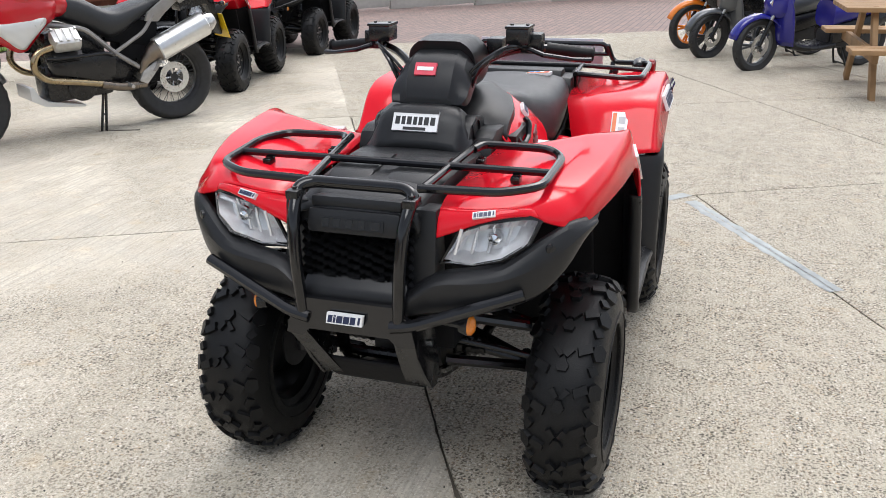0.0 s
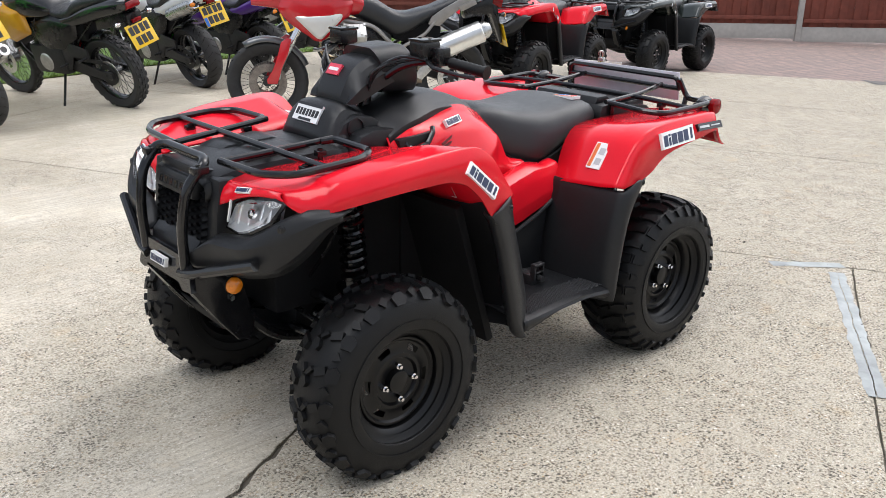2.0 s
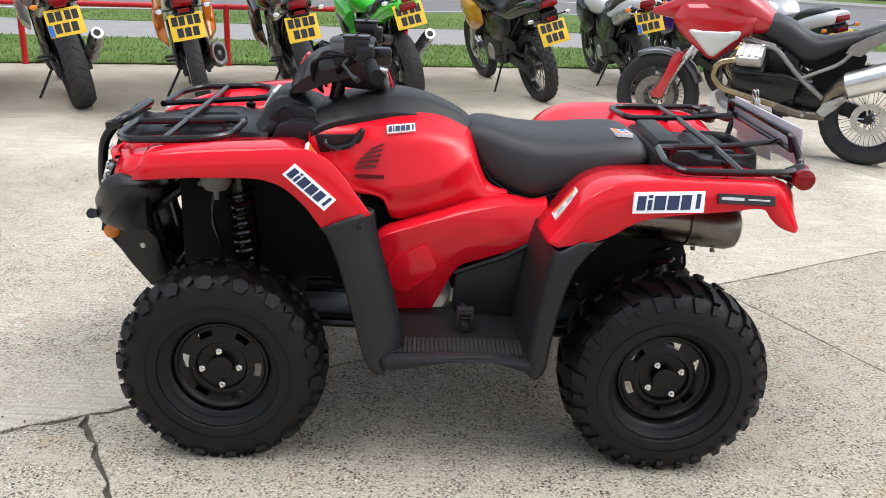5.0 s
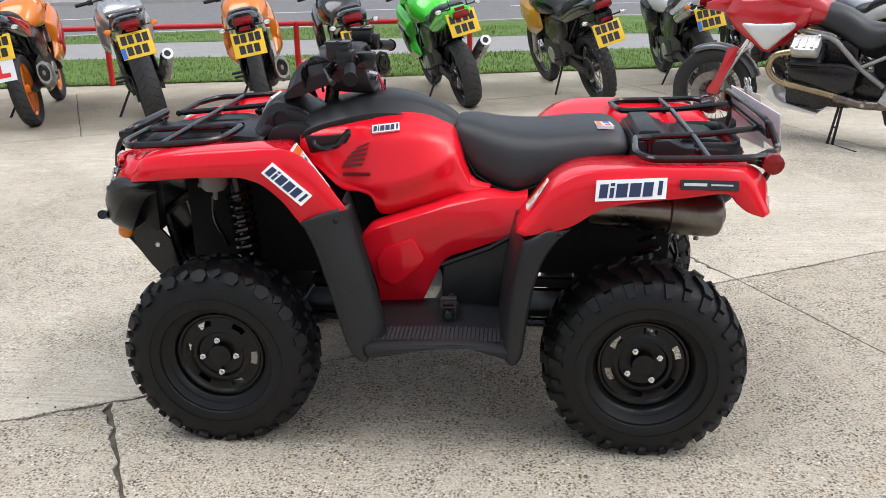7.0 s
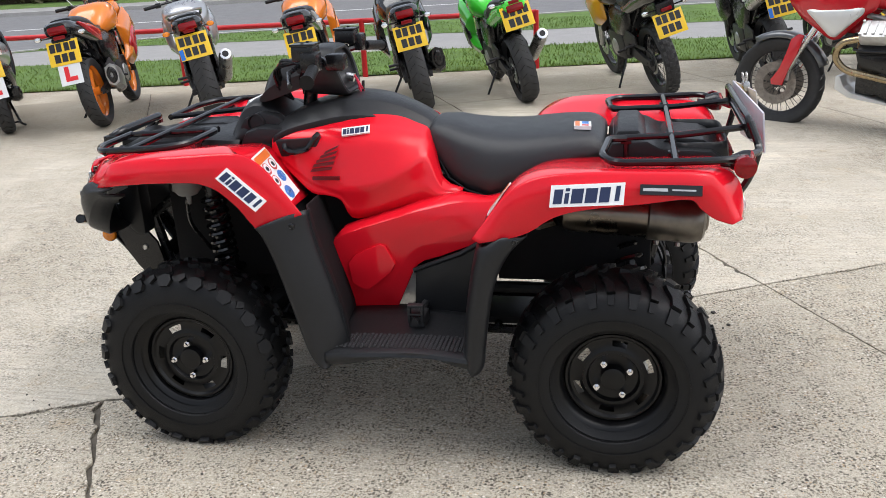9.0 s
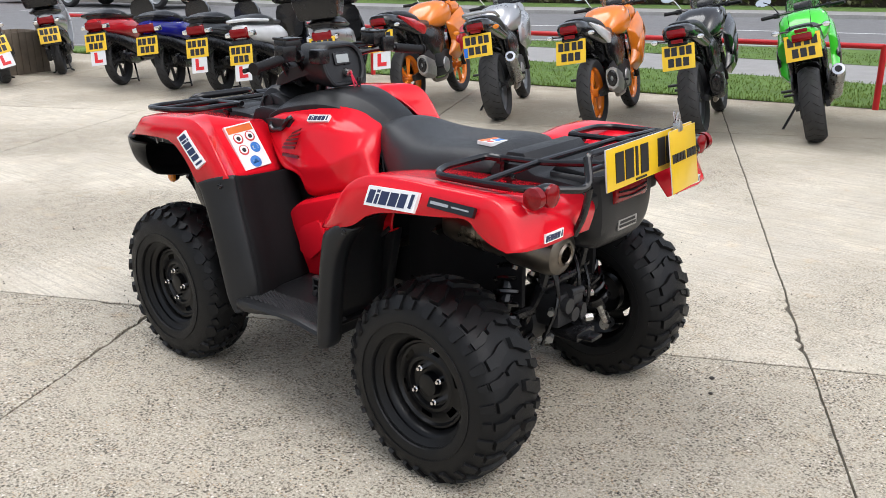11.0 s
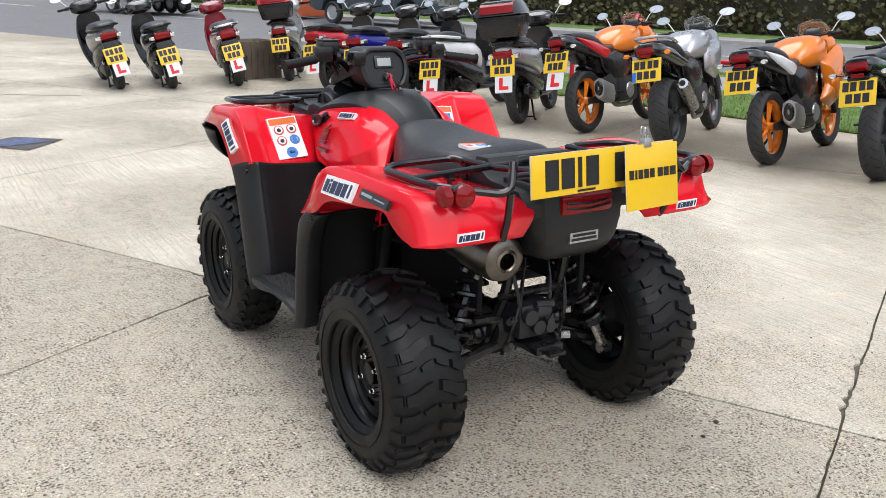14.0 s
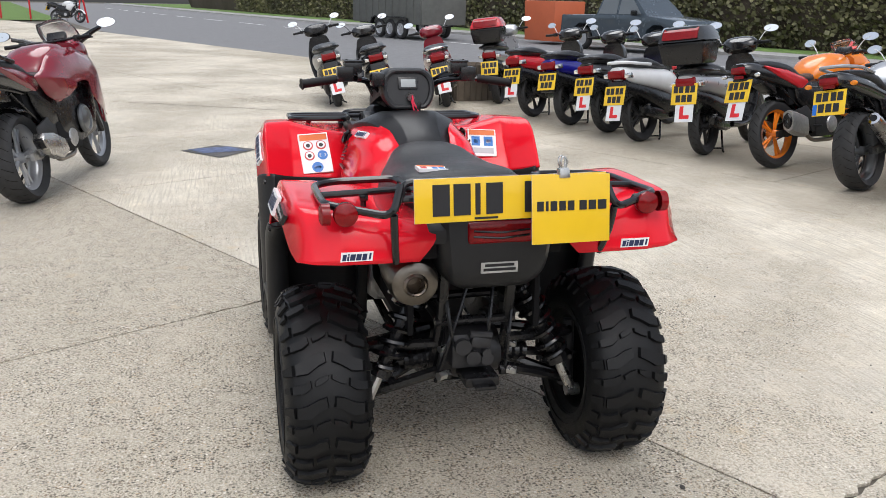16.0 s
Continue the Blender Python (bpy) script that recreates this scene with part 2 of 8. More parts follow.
# ---- ground ----
def concrete(name, base, stone):
    """Brushed concrete with exposed stones, stains and pale scuffs."""
    m = bpy.data.materials.new(name)
    m.use_nodes = True
    N, L = m.node_tree.nodes, m.node_tree.links
    b = N["Principled BSDF"]
    b.inputs["Roughness"].default_value = 0.85
    b.inputs["Specular IOR Level"].default_value = 0.25
    co = N.new("ShaderNodeTexCoord")

    def noise_(scale, detail, src=None):
        n = N.new("ShaderNodeTexNoise")
        n.inputs["Scale"].default_value, n.inputs["Detail"].default_value = scale, detail
        L.new(src or co.outputs["Object"], n.inputs["Vector"])
        return n.outputs["Fac"]

    def ranged(v, a, b_, lo=0.0, hi=1.0):
        r = N.new("ShaderNodeMapRange")
        for k, q in zip(("From Min", "From Max", "To Min", "To Max"), (a, b_, lo, hi)):
            r.inputs[k].default_value = q
        L.new(v, r.inputs["Value"])
        return r.outputs[0]

    def mix(f, a, c, kind="MIX"):
        x = N.new("ShaderNodeMix")
        x.data_type, x.blend_type = "RGBA", kind
        for i, q in ((0, f), (6, a), (7, c)):
            if isinstance(q, tuple):
                x.inputs[i].default_value = (*q, 1)
            elif isinstance(q, float):
                x.inputs[i].default_value = q
            else:
                L.new(q, x.inputs[i])
        return x.outputs[2]

    big = ranged(noise_(0.9, 6), 0.35, 0.68)
    col = mix(big, tuple(c * 0.74 for c in base), tuple(min(1, c * 1.06) for c in base))
    col = mix(ranged(noise_(2.4, 8), 0.5, 0.7, 0.0, 0.5), col, tuple(c * k for c, k in zip(base, (0.60, 0.60, 0.58))))
    # darker towards the verge: dirt, with shade under the motorcycles painted in
    inward = N.new("ShaderNodeVectorMath")
    inward.operation = "DOT_PRODUCT"
    inward.inputs[1].default_value = (-0.187, 0.982, 0.0)
    L.new(co.outputs["Object"], inward.inputs[0])
    sep = N.new("ShaderNodeSeparateXYZ")
    L.new(co.outputs["Object"], sep.inputs[0])
    oi = N.new("ShaderNodeObjectInfo")
    col = mix(ranged(oi.outputs["Random"], 0, 1, 0.0, 0.3), col, tuple(c * 0.78 for c in base))
    col = mix(ranged(noise_(5.0, 8), 0.5, 0.75, 0.0, 0.5), col, tuple(c * k for c, k in zip(base, (1.12, 1.08, 1.0))))
    mp = N.new("ShaderNodeMapping")
    mp.inputs["Rotation"].default_value[2] = radians(27)
    mp.inputs["Scale"].default_value = (2.2, 62.0, 2.2)
    L.new(co.outputs["Object"], mp.inputs["Vector"])
    lines = noise_(1.0, 5, mp.outputs[0])
    drift = N.new("ShaderNodeMath")
    drift.operation = "ADD"
    L.new(noise_(0.55, 5), drift.inputs[0])
    across = N.new("ShaderNodeVectorMath")
    across.operation = "DOT_PRODUCT"
    across.inputs[1].default_value = (-0.4548, 0.8906, 0.0)
    L.new(co.outputs["Object"], across.inputs[0])
    L.new(ranged(across.outputs["Value"], -0.275, -0.255, -0.05, 0.17), drift.inputs[1])
    worn = ranged(drift.outputs[0], 0.38, 0.56)
    def times(a, c, k=1.0):
        q = N.new("ShaderNodeMath")
        q.operation = "MULTIPLY"
        L.new(a, q.inputs[0])
        if c is None:
            q.inputs[1].default_value = k
        else:
            L.new(c, q.inputs[1])
        return q.outputs[0]

    bare = ranged(worn, 0, 1, 0.22, 1.0)
    col = mix(times(ranged(lines, 0.40, 0.52, 0.55, 0.0), ranged(worn, 0, 1, 1.0, 0.35)), col, tuple(c * 0.5 for c in base))
    col = mix(ranged(worn, 0, 1, 0.0, 0.66), col, tuple(c * k for c, k in zip(base, (0.62, 0.60, 0.56))))
    grit = times(ranged(noise_(62.0, 5), 0.36, 0.47, 1.0, 0.0), ranged(noise_(9.0, 4), 0.36, 0.6, 0.35, 1.0))
    col = mix(times(times(grit, ranged(worn, 0, 1, 0.5, 1.0)), None, 0.72), col, tuple(c * k for c, k in zip(base, (0.40, 0.385, 0.37))))
    col = mix(ranged(noise_(3.6, 9), 0.46, 0.66, 0.0, 0.55), col, tuple(c * k for c, k in zip(base, (0.62, 0.60, 0.56))))
    col = mix(ranged(noise_(16.0, 6), 0.44, 0.62, 0.0, 0.40), col, tuple(c * k for c, k in zip(base, (0.68, 0.66, 0.63))))
    grain = ranged(noise_(120.0, 6), 0.43, 0.475, 1.0, 0.0)
    fine = ranged(noise_(300.0, 4), 0.41, 0.47, 0.9, 0.0)
    mu2 = times(times(grain, bare), ranged(noise_(12.0, 5), 0.38, 0.58, 0.25, 1.0))
    hue = noise_(23.0, 1)
    stone_col = mix(ranged(hue, 0.35, 0.65), tuple(c * 0.8 for c in stone), tuple(c * k for c, k in zip(stone, (2.3, 1.9, 1.5))))
    col = mix(times(mu2, None, 0.95), col, stone_col)
    col = mix(times(fine, bare), col, tuple(c * 0.42 for c in base))
    col = mix(ranged(noise_(95.0, 3), 0.62, 0.67, 0.0, 0.5), col, (0.84, 0.80, 0.72))
    col = mix(ranged(noise_(7.0, 5), 0.62, 0.72, 0.0, 0.25), col, (0.50, 0.36, 0.20))
    def chips(scale, lo, hi, size, tone, k):
        v = N.new("ShaderNodeTexVoronoi")
        v.inputs["Scale"].default_value = scale
        L.new(co.outputs["Object"], v.inputs["Vector"])
        sp = N.new("ShaderNodeSeparateColor")
        L.new(v.outputs["Color"], sp.inputs[0])
        chosen = ranged(sp.outputs[0], lo, hi)
        return mix(times(times(chosen, ranged(v.outputs["Distance"], size, size + 0.12, 1.0, 0.0)), times(ranged(noise_(4.0, 5), 0.36, 0.6, 0.3 * k, k), ranged(worn, 0, 1, 0.22, 0.9))), col, tone)

    col = chips(62.0, 0.67, 0.73, 0.26, (0.05, 0.043, 0.034), 1.0)
    col = chips(85.0, 0.63, 0.71, 0.30, (0.075, 0.065, 0.05), 1.0)
    col = chips(140.0, 0.70, 0.78, 0.34, (0.15, 0.13, 0.11), 0.8)
    col = chips(70.0, 0.85, 0.90, 0.24, (0.84, 0.81, 0.74), 0.75)
    col = chips(105.0, 0.84, 0.88, 0.28, (0.46, 0.33, 0.20), 0.9)
    dirt_and_shade = times(times(ranged(inward.outputs["Value"], -3.5, -4.9), ranged(noise_(1.9, 7), 0.32, 0.58, 0.45, 1.0)), ranged(sep.outputs[0], -2.0, 0.3, 0.25, 0.72))
    col = mix(dirt_and_shade, col, tuple(c * k for c, k in zip(base, (0.42, 0.40, 0.36))))
    spots = ranged(noise_(13.0, 3), 0.7, 0.76, 0.0, 0.5)
    col = mix(spots, col, tuple(c * 0.45 for c in base))
    L.new(col, b.inputs["Base Color"])
    h1 = N.new("ShaderNodeMath")
    h1.operation = "MULTIPLY_ADD"
    L.new(mu2, h1.inputs[0])
    h1.inputs[1].default_value = -0.9
    L.new(ranged(lines, 0.3, 0.7, 0.0, 1.3), h1.inputs[2])
    h2 = N.new("ShaderNodeMath")
    h2.operation = "MULTIPLY_ADD"
    L.new(noise_(320.0, 3), h2.inputs[0])
    h2.inputs[1].default_value = 0.7
    L.new(h1.outputs[0], h2.inputs[2])
    bp = N.new("ShaderNodeBump")
    bp.inputs["Strength"].default_value, bp.inputs["Distance"].default_value = 0.55, 0.003
    L.new(h2.outputs[0], bp.inputs["Height"])
    L.new(bp.outputs[0], b.inputs["Normal"])
    return m


CONCRETE = concrete("brushed_concrete", (0.735, 0.68, 0.572), (0.075, 0.066, 0.053))
SOIL = mat("dirt_in_joints", (0.10, 0.088, 0.07), 0.95, vary=0.5, scale=30, bump=0.6)
MORTAR = mat("grey_repair_mortar", (0.34, 0.36, 0.36), 0.85, vary=0.35, scale=14, bump=0.5)
GRASS_SOIL = mat("mown_turf", (0.085, 0.15, 0.026), 0.95, vary=0.5, scale=20, bump=1.0)
GRASS = mat("grass_blades", (0.10, 0.185, 0.03), 0.8, vary=0.45, scale=4, tint=(0.19, 0.26, 0.055), spec=0.2)
TARMAC = mat("grey_tarmac", (0.16, 0.16, 0.165), 0.9, vary=0.18, scale=40, bump=0.5, bscale=200)
FOOTWAY = mat("pale_tarmac_footway", (0.27, 0.265, 0.26), 0.9, vary=0.12, scale=30, bump=0.4, bscale=200)
ROADPAINT = mat("white_road_paint", (0.7, 0.7, 0.68), 0.7, vary=0.15, scale=20)


def along(line, x):
    """Height of a bent line in plan at x."""
    for (x0, y0), (x1, y1) in zip(line, line[1:]):
        if x <= x1:
            break
    return y0 + (y1 - y0) * (x - x0) / (x1 - x0)


KERB_LINE = [(-60, -31.0), (-40, -25.0), (-10, -16.5), (0, -13.6), (7, -11.3), (10, -8.6), (12.5, -5.8), (14.6, -4.0), (20.3, -0.8), (26.8, 1.9), (36, 5.2), (60, 11), (120, 25)]
MIDDLE = [(-60, -36.0), (-10, -20.4), (6, -15.9), (8.3, -15.2), (40.8, -3.2), (55, 1.3), (67, 4.9), (120, 20)]


def yard_edge(x):
    return -6.9 + 0.19 * (x - 1)


def near_edge(x):
    return along(KERB_LINE, x)


def far_edge(x):
    return along(MIDDLE, x) - 4.7


def road_point(x, w):
    """A place on the road plan at x, w metres from its far edge towards the yard."""
    return x, far_edge(x) + w * 1.06


def footway_top(x):
    return -8.8 + 0.12 * (x - 1.5)


def sheet(name, material, x0, x1, lo, hi, lift, nx=80, nw=4, label="", category="", drop=0.0):
    """A strip of ground between two lines in plan, bent to the ground's height."""
    bm = bmesh.new()
    rows = []
    for i in range(nx + 1):
        x = x0 + (x1 - x0) * i / nx
        a, b = lo(x), hi(x)
        b = max(a + 0.002, b)
        rows.append([(x, a + (b - a) * j / nw, ground_z(x, 0) + lift) for j in range(nw + 1)])
    grid(bm, rows)
    if drop:
        for j in (0, nw):
            grid(bm, [[r[j] for r in rows], [(r[j][0], r[j][1], r[j][2] - drop) for r in rows]])
    return tagged(part(name, bm, material), label, category, kind="structure")


bm = bmesh.new()
steps = [-400, -200, -100, -60, -40, -30] + list(range(-24, 41, 2)) + [50, 60, 80, 100, 150, 200, 400]
grid(bm, [[(x, y, ground_z(max(-40, min(90, x)), y) - 0.06) for y in steps] for x in steps])
tagged(part("ground", bm, SOIL), "dark bare earth beneath the yard and verges", "ground", kind="structure")

KERB = mat("kerb_concrete", (0.36, 0.355, 0.34), 0.85, vary=0.15, scale=20, bump=0.3)
sheet("road", TARMAC, -60, 110, lambda x: far_edge(x), near_edge, -0.045, 160, 6, "grey worn tarmac road past the yard", "road")
sheet("kerb", KERB, -60, 13.2, near_edge, lambda x: near_edge(x) + 0.14, 0.03, 90, 1, "weathered grey concrete kerb beside the road", "kerb", 0.1)
sheet("far_kerb", KERB, -60, 110, lambda x: far_edge(x) - 0.14, far_edge, 0.05, 90, 1, "weathered grey concrete kerb across the road", "kerb", 0.12)
sheet("footway", FOOTWAY, -60, 11.6, lambda x: max(near_edge(x) + 0.15, footway_top(x) - 1.9), lambda x: max(near_edge(x) + 0.16, footway_top(x)), 0.008, 90, 3, "pale grey tarmac footway between grass strips", "pavement")
sheet("far_footway", FOOTWAY, -60, 110, lambda x: far_edge(x) - 1.9, lambda x: far_edge(x) - 0.15, 0.03, 60, 3, "pale tarmac footway across the road", "pavement")
sheet("far_verge", GRASS_SOIL, -60, 110, lambda x: far_edge(x) - 14, lambda x: far_edge(x) - 1.9, 0.034, 60, 3, "green mown grass verge below the hedge", "grass")
sheet("grass_strip", GRASS_SOIL, -60, 9.0, lambda x: near_edge(x) + 0.14, lambda x: footway_top(x) - 1.9, 0.014, 80, 3, "mown grass strip between footway and kerb", "grass")
sheet("near_verge", GRASS_SOIL, 46, 110, lambda x: near_edge(x) + 0.1, lambda x: near_edge(x) + 14, 0.03, 40, 3, "mown grass verge far up the road", "grass")
sheet("verge", GRASS_SOIL, -34, 12.9, lambda x: max(near_edge(x) + 0.15, footway_top(x)), lambda x: yard_edge(x), 0.014, 90, 4, "short green mown grass verge along the concrete yard", "grass")

# grass blades
bm = bmesh.new()
gr = random.Random(3)
for k in range(30000):
    x = gr.uniform(-8, 12)
    top, foot, low = yard_edge(x), footway_top(x), near_edge(x) + 0.16
    r = gr.random()
    if r < 0.12:
        y = top - abs(gr.gauss(0, 0.02)) + 0.02
    elif r < 0.72:
        y = gr.uniform(max(low, foot), top)
    else:
        if foot - 1.9 < low:
            continue
        y = gr.uniform(max(low, foot - 3.5), foot - 1.9)
    h, t = gr.uniform(0.02, 0.05), gr.uniform(0, math.tau)
    p = V((x, y, ground_z(x, y) + 0.008))
    d = V((math.cos(t), math.sin(t), 0)) * 0.006
    lean = V((gr.uniform(-0.025, 0.025), gr.uniform(-0.025, 0.025), h))
    bm.faces.new([bm.verts.new(c) for c in (p - d, p + d, p + lean)])
tagged(part("grass", bm, GRASS), "short green grass blades on the verge", "grass", kind="stuff")

# white dashes on the road
bm = bmesh.new()
for k in range(-5, 14):
    rows = []
    for i in range(5):
        x = 2.3 + k * 6.0 + i * 0.9
        rows.append([(x, along(MIDDLE, x) + w, ground_z(x, 0) - 0.040) for w in (-0.06, 0.06)])
    grid(bm, rows)
tagged(part("road_marking", bm, ROADPAINT), "white broken line along the middle of the road", "marking", kind="structure")

# concrete bays of the yard
BAY_AT, BAY_U, BAY_V = V((1.19, 0.37)), V((0.8906, 0.4548)), V((-0.4548, 0.8906))
yard = thing("yard", Matrix(), "pale brushed concrete yard in cast bays with cracked joints", "pavement", kind="structure")
US = [-18.2, -15.6, -13.0, -10.4, -7.9, -5.3, -2.7, 2.92, 5.47, 8.3, 10.9, 13.6, 17.0, 21.0, 26.0, 33.0, 42.0, 54.0]
US_SPLIT = US[:7] + [-0.06] + US[7:]
BANDS = [(-14.0, -11.6, US_SPLIT), (-11.6, -9.2, US_SPLIT), (-9.2, -6.9, US), (-6.9, -4.65, US_SPLIT), (-4.65, -0.05, US[5:]), (-0.05, 1.68, US_SPLIT[6:]),
         (1.68, 3.4, US[6:]), (-0.05, 3.4, US[5:7]), (-4.65, 3.4, US[:6]), (3.4, 5.1, US_SPLIT), (5.1, 7.0, US), (7.0, 9.0, US_SPLIT), (9.0, 12.0, US)]


def bay(u0, u1, v0, v1):
    gap, nu, nv = 0.0038 if u0 < 2.8 else 0.006, 120 if u1 - u0 > 4 else 76, 110 if v1 - v0 > 4 else 56
    rows = []
    for i in range(nu + 1):
        r = []
        for j in range(nv + 1):
            u, v = u0 + (u1 - u0) * i / nu, v0 + (v1 - v0) * j / nv
            q = BAY_AT + BAY_U * u + BAY_V * v
            rough = noise.noise(V((q.x * 4, q.y * 4, 1))) * 0.004 + noise.noise(V((q.x * 23, q.y * 23, 4))) * 0.0035
            rough += max(0.0, noise.noise(V((q.x * 1.3, q.y * 1.3, 9))) - 0.12) * 0.11 * abs(noise.noise(V((q.x * 13, q.y * 13, 6))))
            if i in (0, nu):
                u += (gap if i == 0 else -gap) + rough + (abs(rough) if i == 0 else -abs(rough)) * 0.5
            if j in (0, nv):
                v += (gap if j == 0 else -gap) + rough + (abs(rough) if j == 0 else -abs(rough)) * 0.5
            q = BAY_AT + BAY_U * u + BAY_V * v
            edge = min(i, nu - i, j, nv - j) == 0
            r.append(V((q.x, q.y, ground_z(q.x, q.y) - (0.004 if edge else 0.0))))
        rows.append(r)
    bm = bmesh.new()
    vs = grid(bm, rows)
    rim = [vs[i][0] for i in range(nu + 1)] + [vs[nu][j] for j in range(1, nv + 1)] + [vs[i][nv] for i in range(nu - 1, -1, -1)] + [vs[0][j] for j in range(nv - 1, 0, -1)]
    low = [bm.verts.new(v.co - V((0, 0, 0.05))) for v in rim]
    for a in range(len(rim)):
        b = (a + 1) % len(rim)
        bm.faces.new((rim[a], rim[b], low[b], low[a]))
    for pt, no in ((V((1, -6.9, 0)), V((-0.19, 1, 0))), (V((14.2, -4.36, 0)), V((-0.46, 1, 0))), (V((-8.3, -4.05, 0)), V((0.787, 0.617, 0)))):
        bmesh.ops.bisect_plane(bm, geom=bm.verts[:] + bm.edges[:] + bm.faces[:], plane_co=pt, plane_no=no.normalized(), clear_inner=True)
    if len(bm.faces) < 4:
        bm.free()
        return
    part("bay", bm, CONCRETE, yard)


bm = bmesh.new()
rows = []
for i in range(235):
    x = -13.0 + i * 0.25
    lo = max(yard_edge(x), near_edge(x)) + 0.05
    rows.append([(x, y, ground_z(x, y) - 0.014) for y in (lo + (12 - lo) * j / 60 for j in range(61))])
grid(bm, rows)
part("joint_filling", bm, SOIL, yard)
for c, d, cuts in BANDS:
    for a, b in zip(cuts, cuts[1:]):
        bay(a, b, c, d)

# ---- the quad bike ----
def tyre_profile(R, W, rim_r):
    """Half profile from the tread's middle to the bead, as (radius, out)."""
    h = W / 2
    pts = [(R, 0), (R - 0.002, h * 0.35), (R - 0.008, h * 0.62), (R - 0.022, h * 0.83), (R - 0.05, h * 0.97), (R - 0.085, h * 1.03),
           (R - 0.115, h * 0.99), (rim_r + 0.018, h * 0.86), (rim_r, h * 0.74)]
    return [(p.x, p.y) for p in catmull([(a, b, 0) for a, b in pts], 3)]


def lug_mapper(prof):
    acc = [0.0]
    for a, b in zip(prof, prof[1:]):
        acc.append(acc[-1] + math.hypot(b[0] - a[0], b[1] - a[1]))

    def at(s):
        sg, s = (1 if s >= 0 else -1), abs(s)
        i = 0
        while i < len(acc) - 2 and acc[i + 1] < s:
            i += 1
        t = (s - acc[i]) / (acc[i + 1] - acc[i])
        a, b = prof[i], prof[i + 1]
        r, o = a[0] + (b[0] - a[0]) * t, a[1] + (b[1] - a[1]) * t
        dr, do = b[0] - a[0], b[1] - a[1]
        ln = math.hypot(dr, do)
        return r, o * sg, do / ln, -dr / ln * sg
    return at


def tyre_mesh(R, W, rim_r, style, pitches, turn=1):
    """A knobbly balloon tyre; every block stands proud of the carcass."""
    lug_h = 0.012 if style == "rear" else 0.012
    prof = tyre_profile(R - lug_h, W, rim_r)
    bm = bmesh.new()
    full = [(r, -o) for r, o in reversed(prof)] + prof[1:]
    spin(bm, full, 72)
    at = lug_mapper(prof)

    def block(poly, h):
        """poly: (along the circumference in metres, across the profile in metres)."""
        base, top = [], []
        cx = sum(p[0] for p in poly) / len(poly)
        cs = sum(p[1] for p in poly) / len(poly)
        for lift, k, out in ((-0.004, 1.04, base), (h, 0.90, top)):
            for c, s in poly:
                c, s = cx + (c - cx) * k, cs + (s - cs) * k
                r, o, nr, no = at(s)
                t = c / R
                rr = r + nr * lift
                out.append(bm.verts.new((rr * math.cos(t), o + no * lift, rr * math.sin(t))))
        n = len(poly)
        bm.faces.new(top)
        for i in range(n):
            bm.faces.new((base[i], base[(i + 1) % n], top[(i + 1) % n], top[i]))

    P = math.tau * R / pitches
    for k in range(pitches):
        c = k * P
        if style == "rear":
            for sg in (1, -1):
                q = lambda *pts: [(c + turn * u, sg * v) for u, v in pts]
                block(q((-.026, .010), (.004, .006), (.016, .030), (.036, .058), (.038, .088), (.004, .090), (-.004, .062), (-.020, .034)), lug_h)
                block(q((.002, .094), (.037, .092), (.034, .132), (.010, .134)), lug_h * .85)
                block(q((.040, .003), (.052, .003), (.064, .022), (.070, .040), (.056, .042), (.046, .026)), lug_h * .9)
                block(q((.052, .050), (.074, .048), (.088, .066), (.092, .096), (.066, .098), (.062, .072)), lug_h)
                block(q((.066, .102), (.090, .100), (.088, .126), (.070, .127)), lug_h * .8)
        else:
            f = 1 if k % 2 else -1
            block([(c - .02, -.016), (c + .0, -.006), (c, .006), (c - .02, .016), (c - .034, .010), (c - .034, -.010)], lug_h)
            block([(c + .0, -.008), (c + .022, -.026), (c + .03, -.014), (c + .008, .0)], lug_h)
            block([(c + .0, .008), (c + .022, .026), (c + .03, .014), (c + .008, .0)], lug_h)
            for sg in (1, -1):
                d = c + sg * P * 0.25
                block([(d - .020, sg * .034), (d + .004, sg * .028), (d + .020, sg * .058), (d - .002, sg * .066)], lug_h)
                block([(d - .026, sg * .070), (d - .006, sg * .062), (d + .016, sg * .064), (d + .027, sg * .080), (d + .014, sg * .097), (d - .020, sg * .094)], lug_h)
                block([(d + P * .5 - .014, sg * .066), (d + P * .5 + .008, sg * .056), (d + P * .5 + .017, sg * .070), (d + P * .5 - .002, sg * .084)], lug_h * 0.85)
    for sg in (1, -1):
        for q, w in ((0.62, 0.0025), (0.8, 0.002)):
            i = int(len(prof) * q)
            r, o = prof[i]
            tube(bm, [(r * math.cos(a * math.tau / 48), (o + 0.001) * sg, r * math.sin(a * math.tau / 48)) for a in range(48)], w, closed=True, n=4)
    return bm


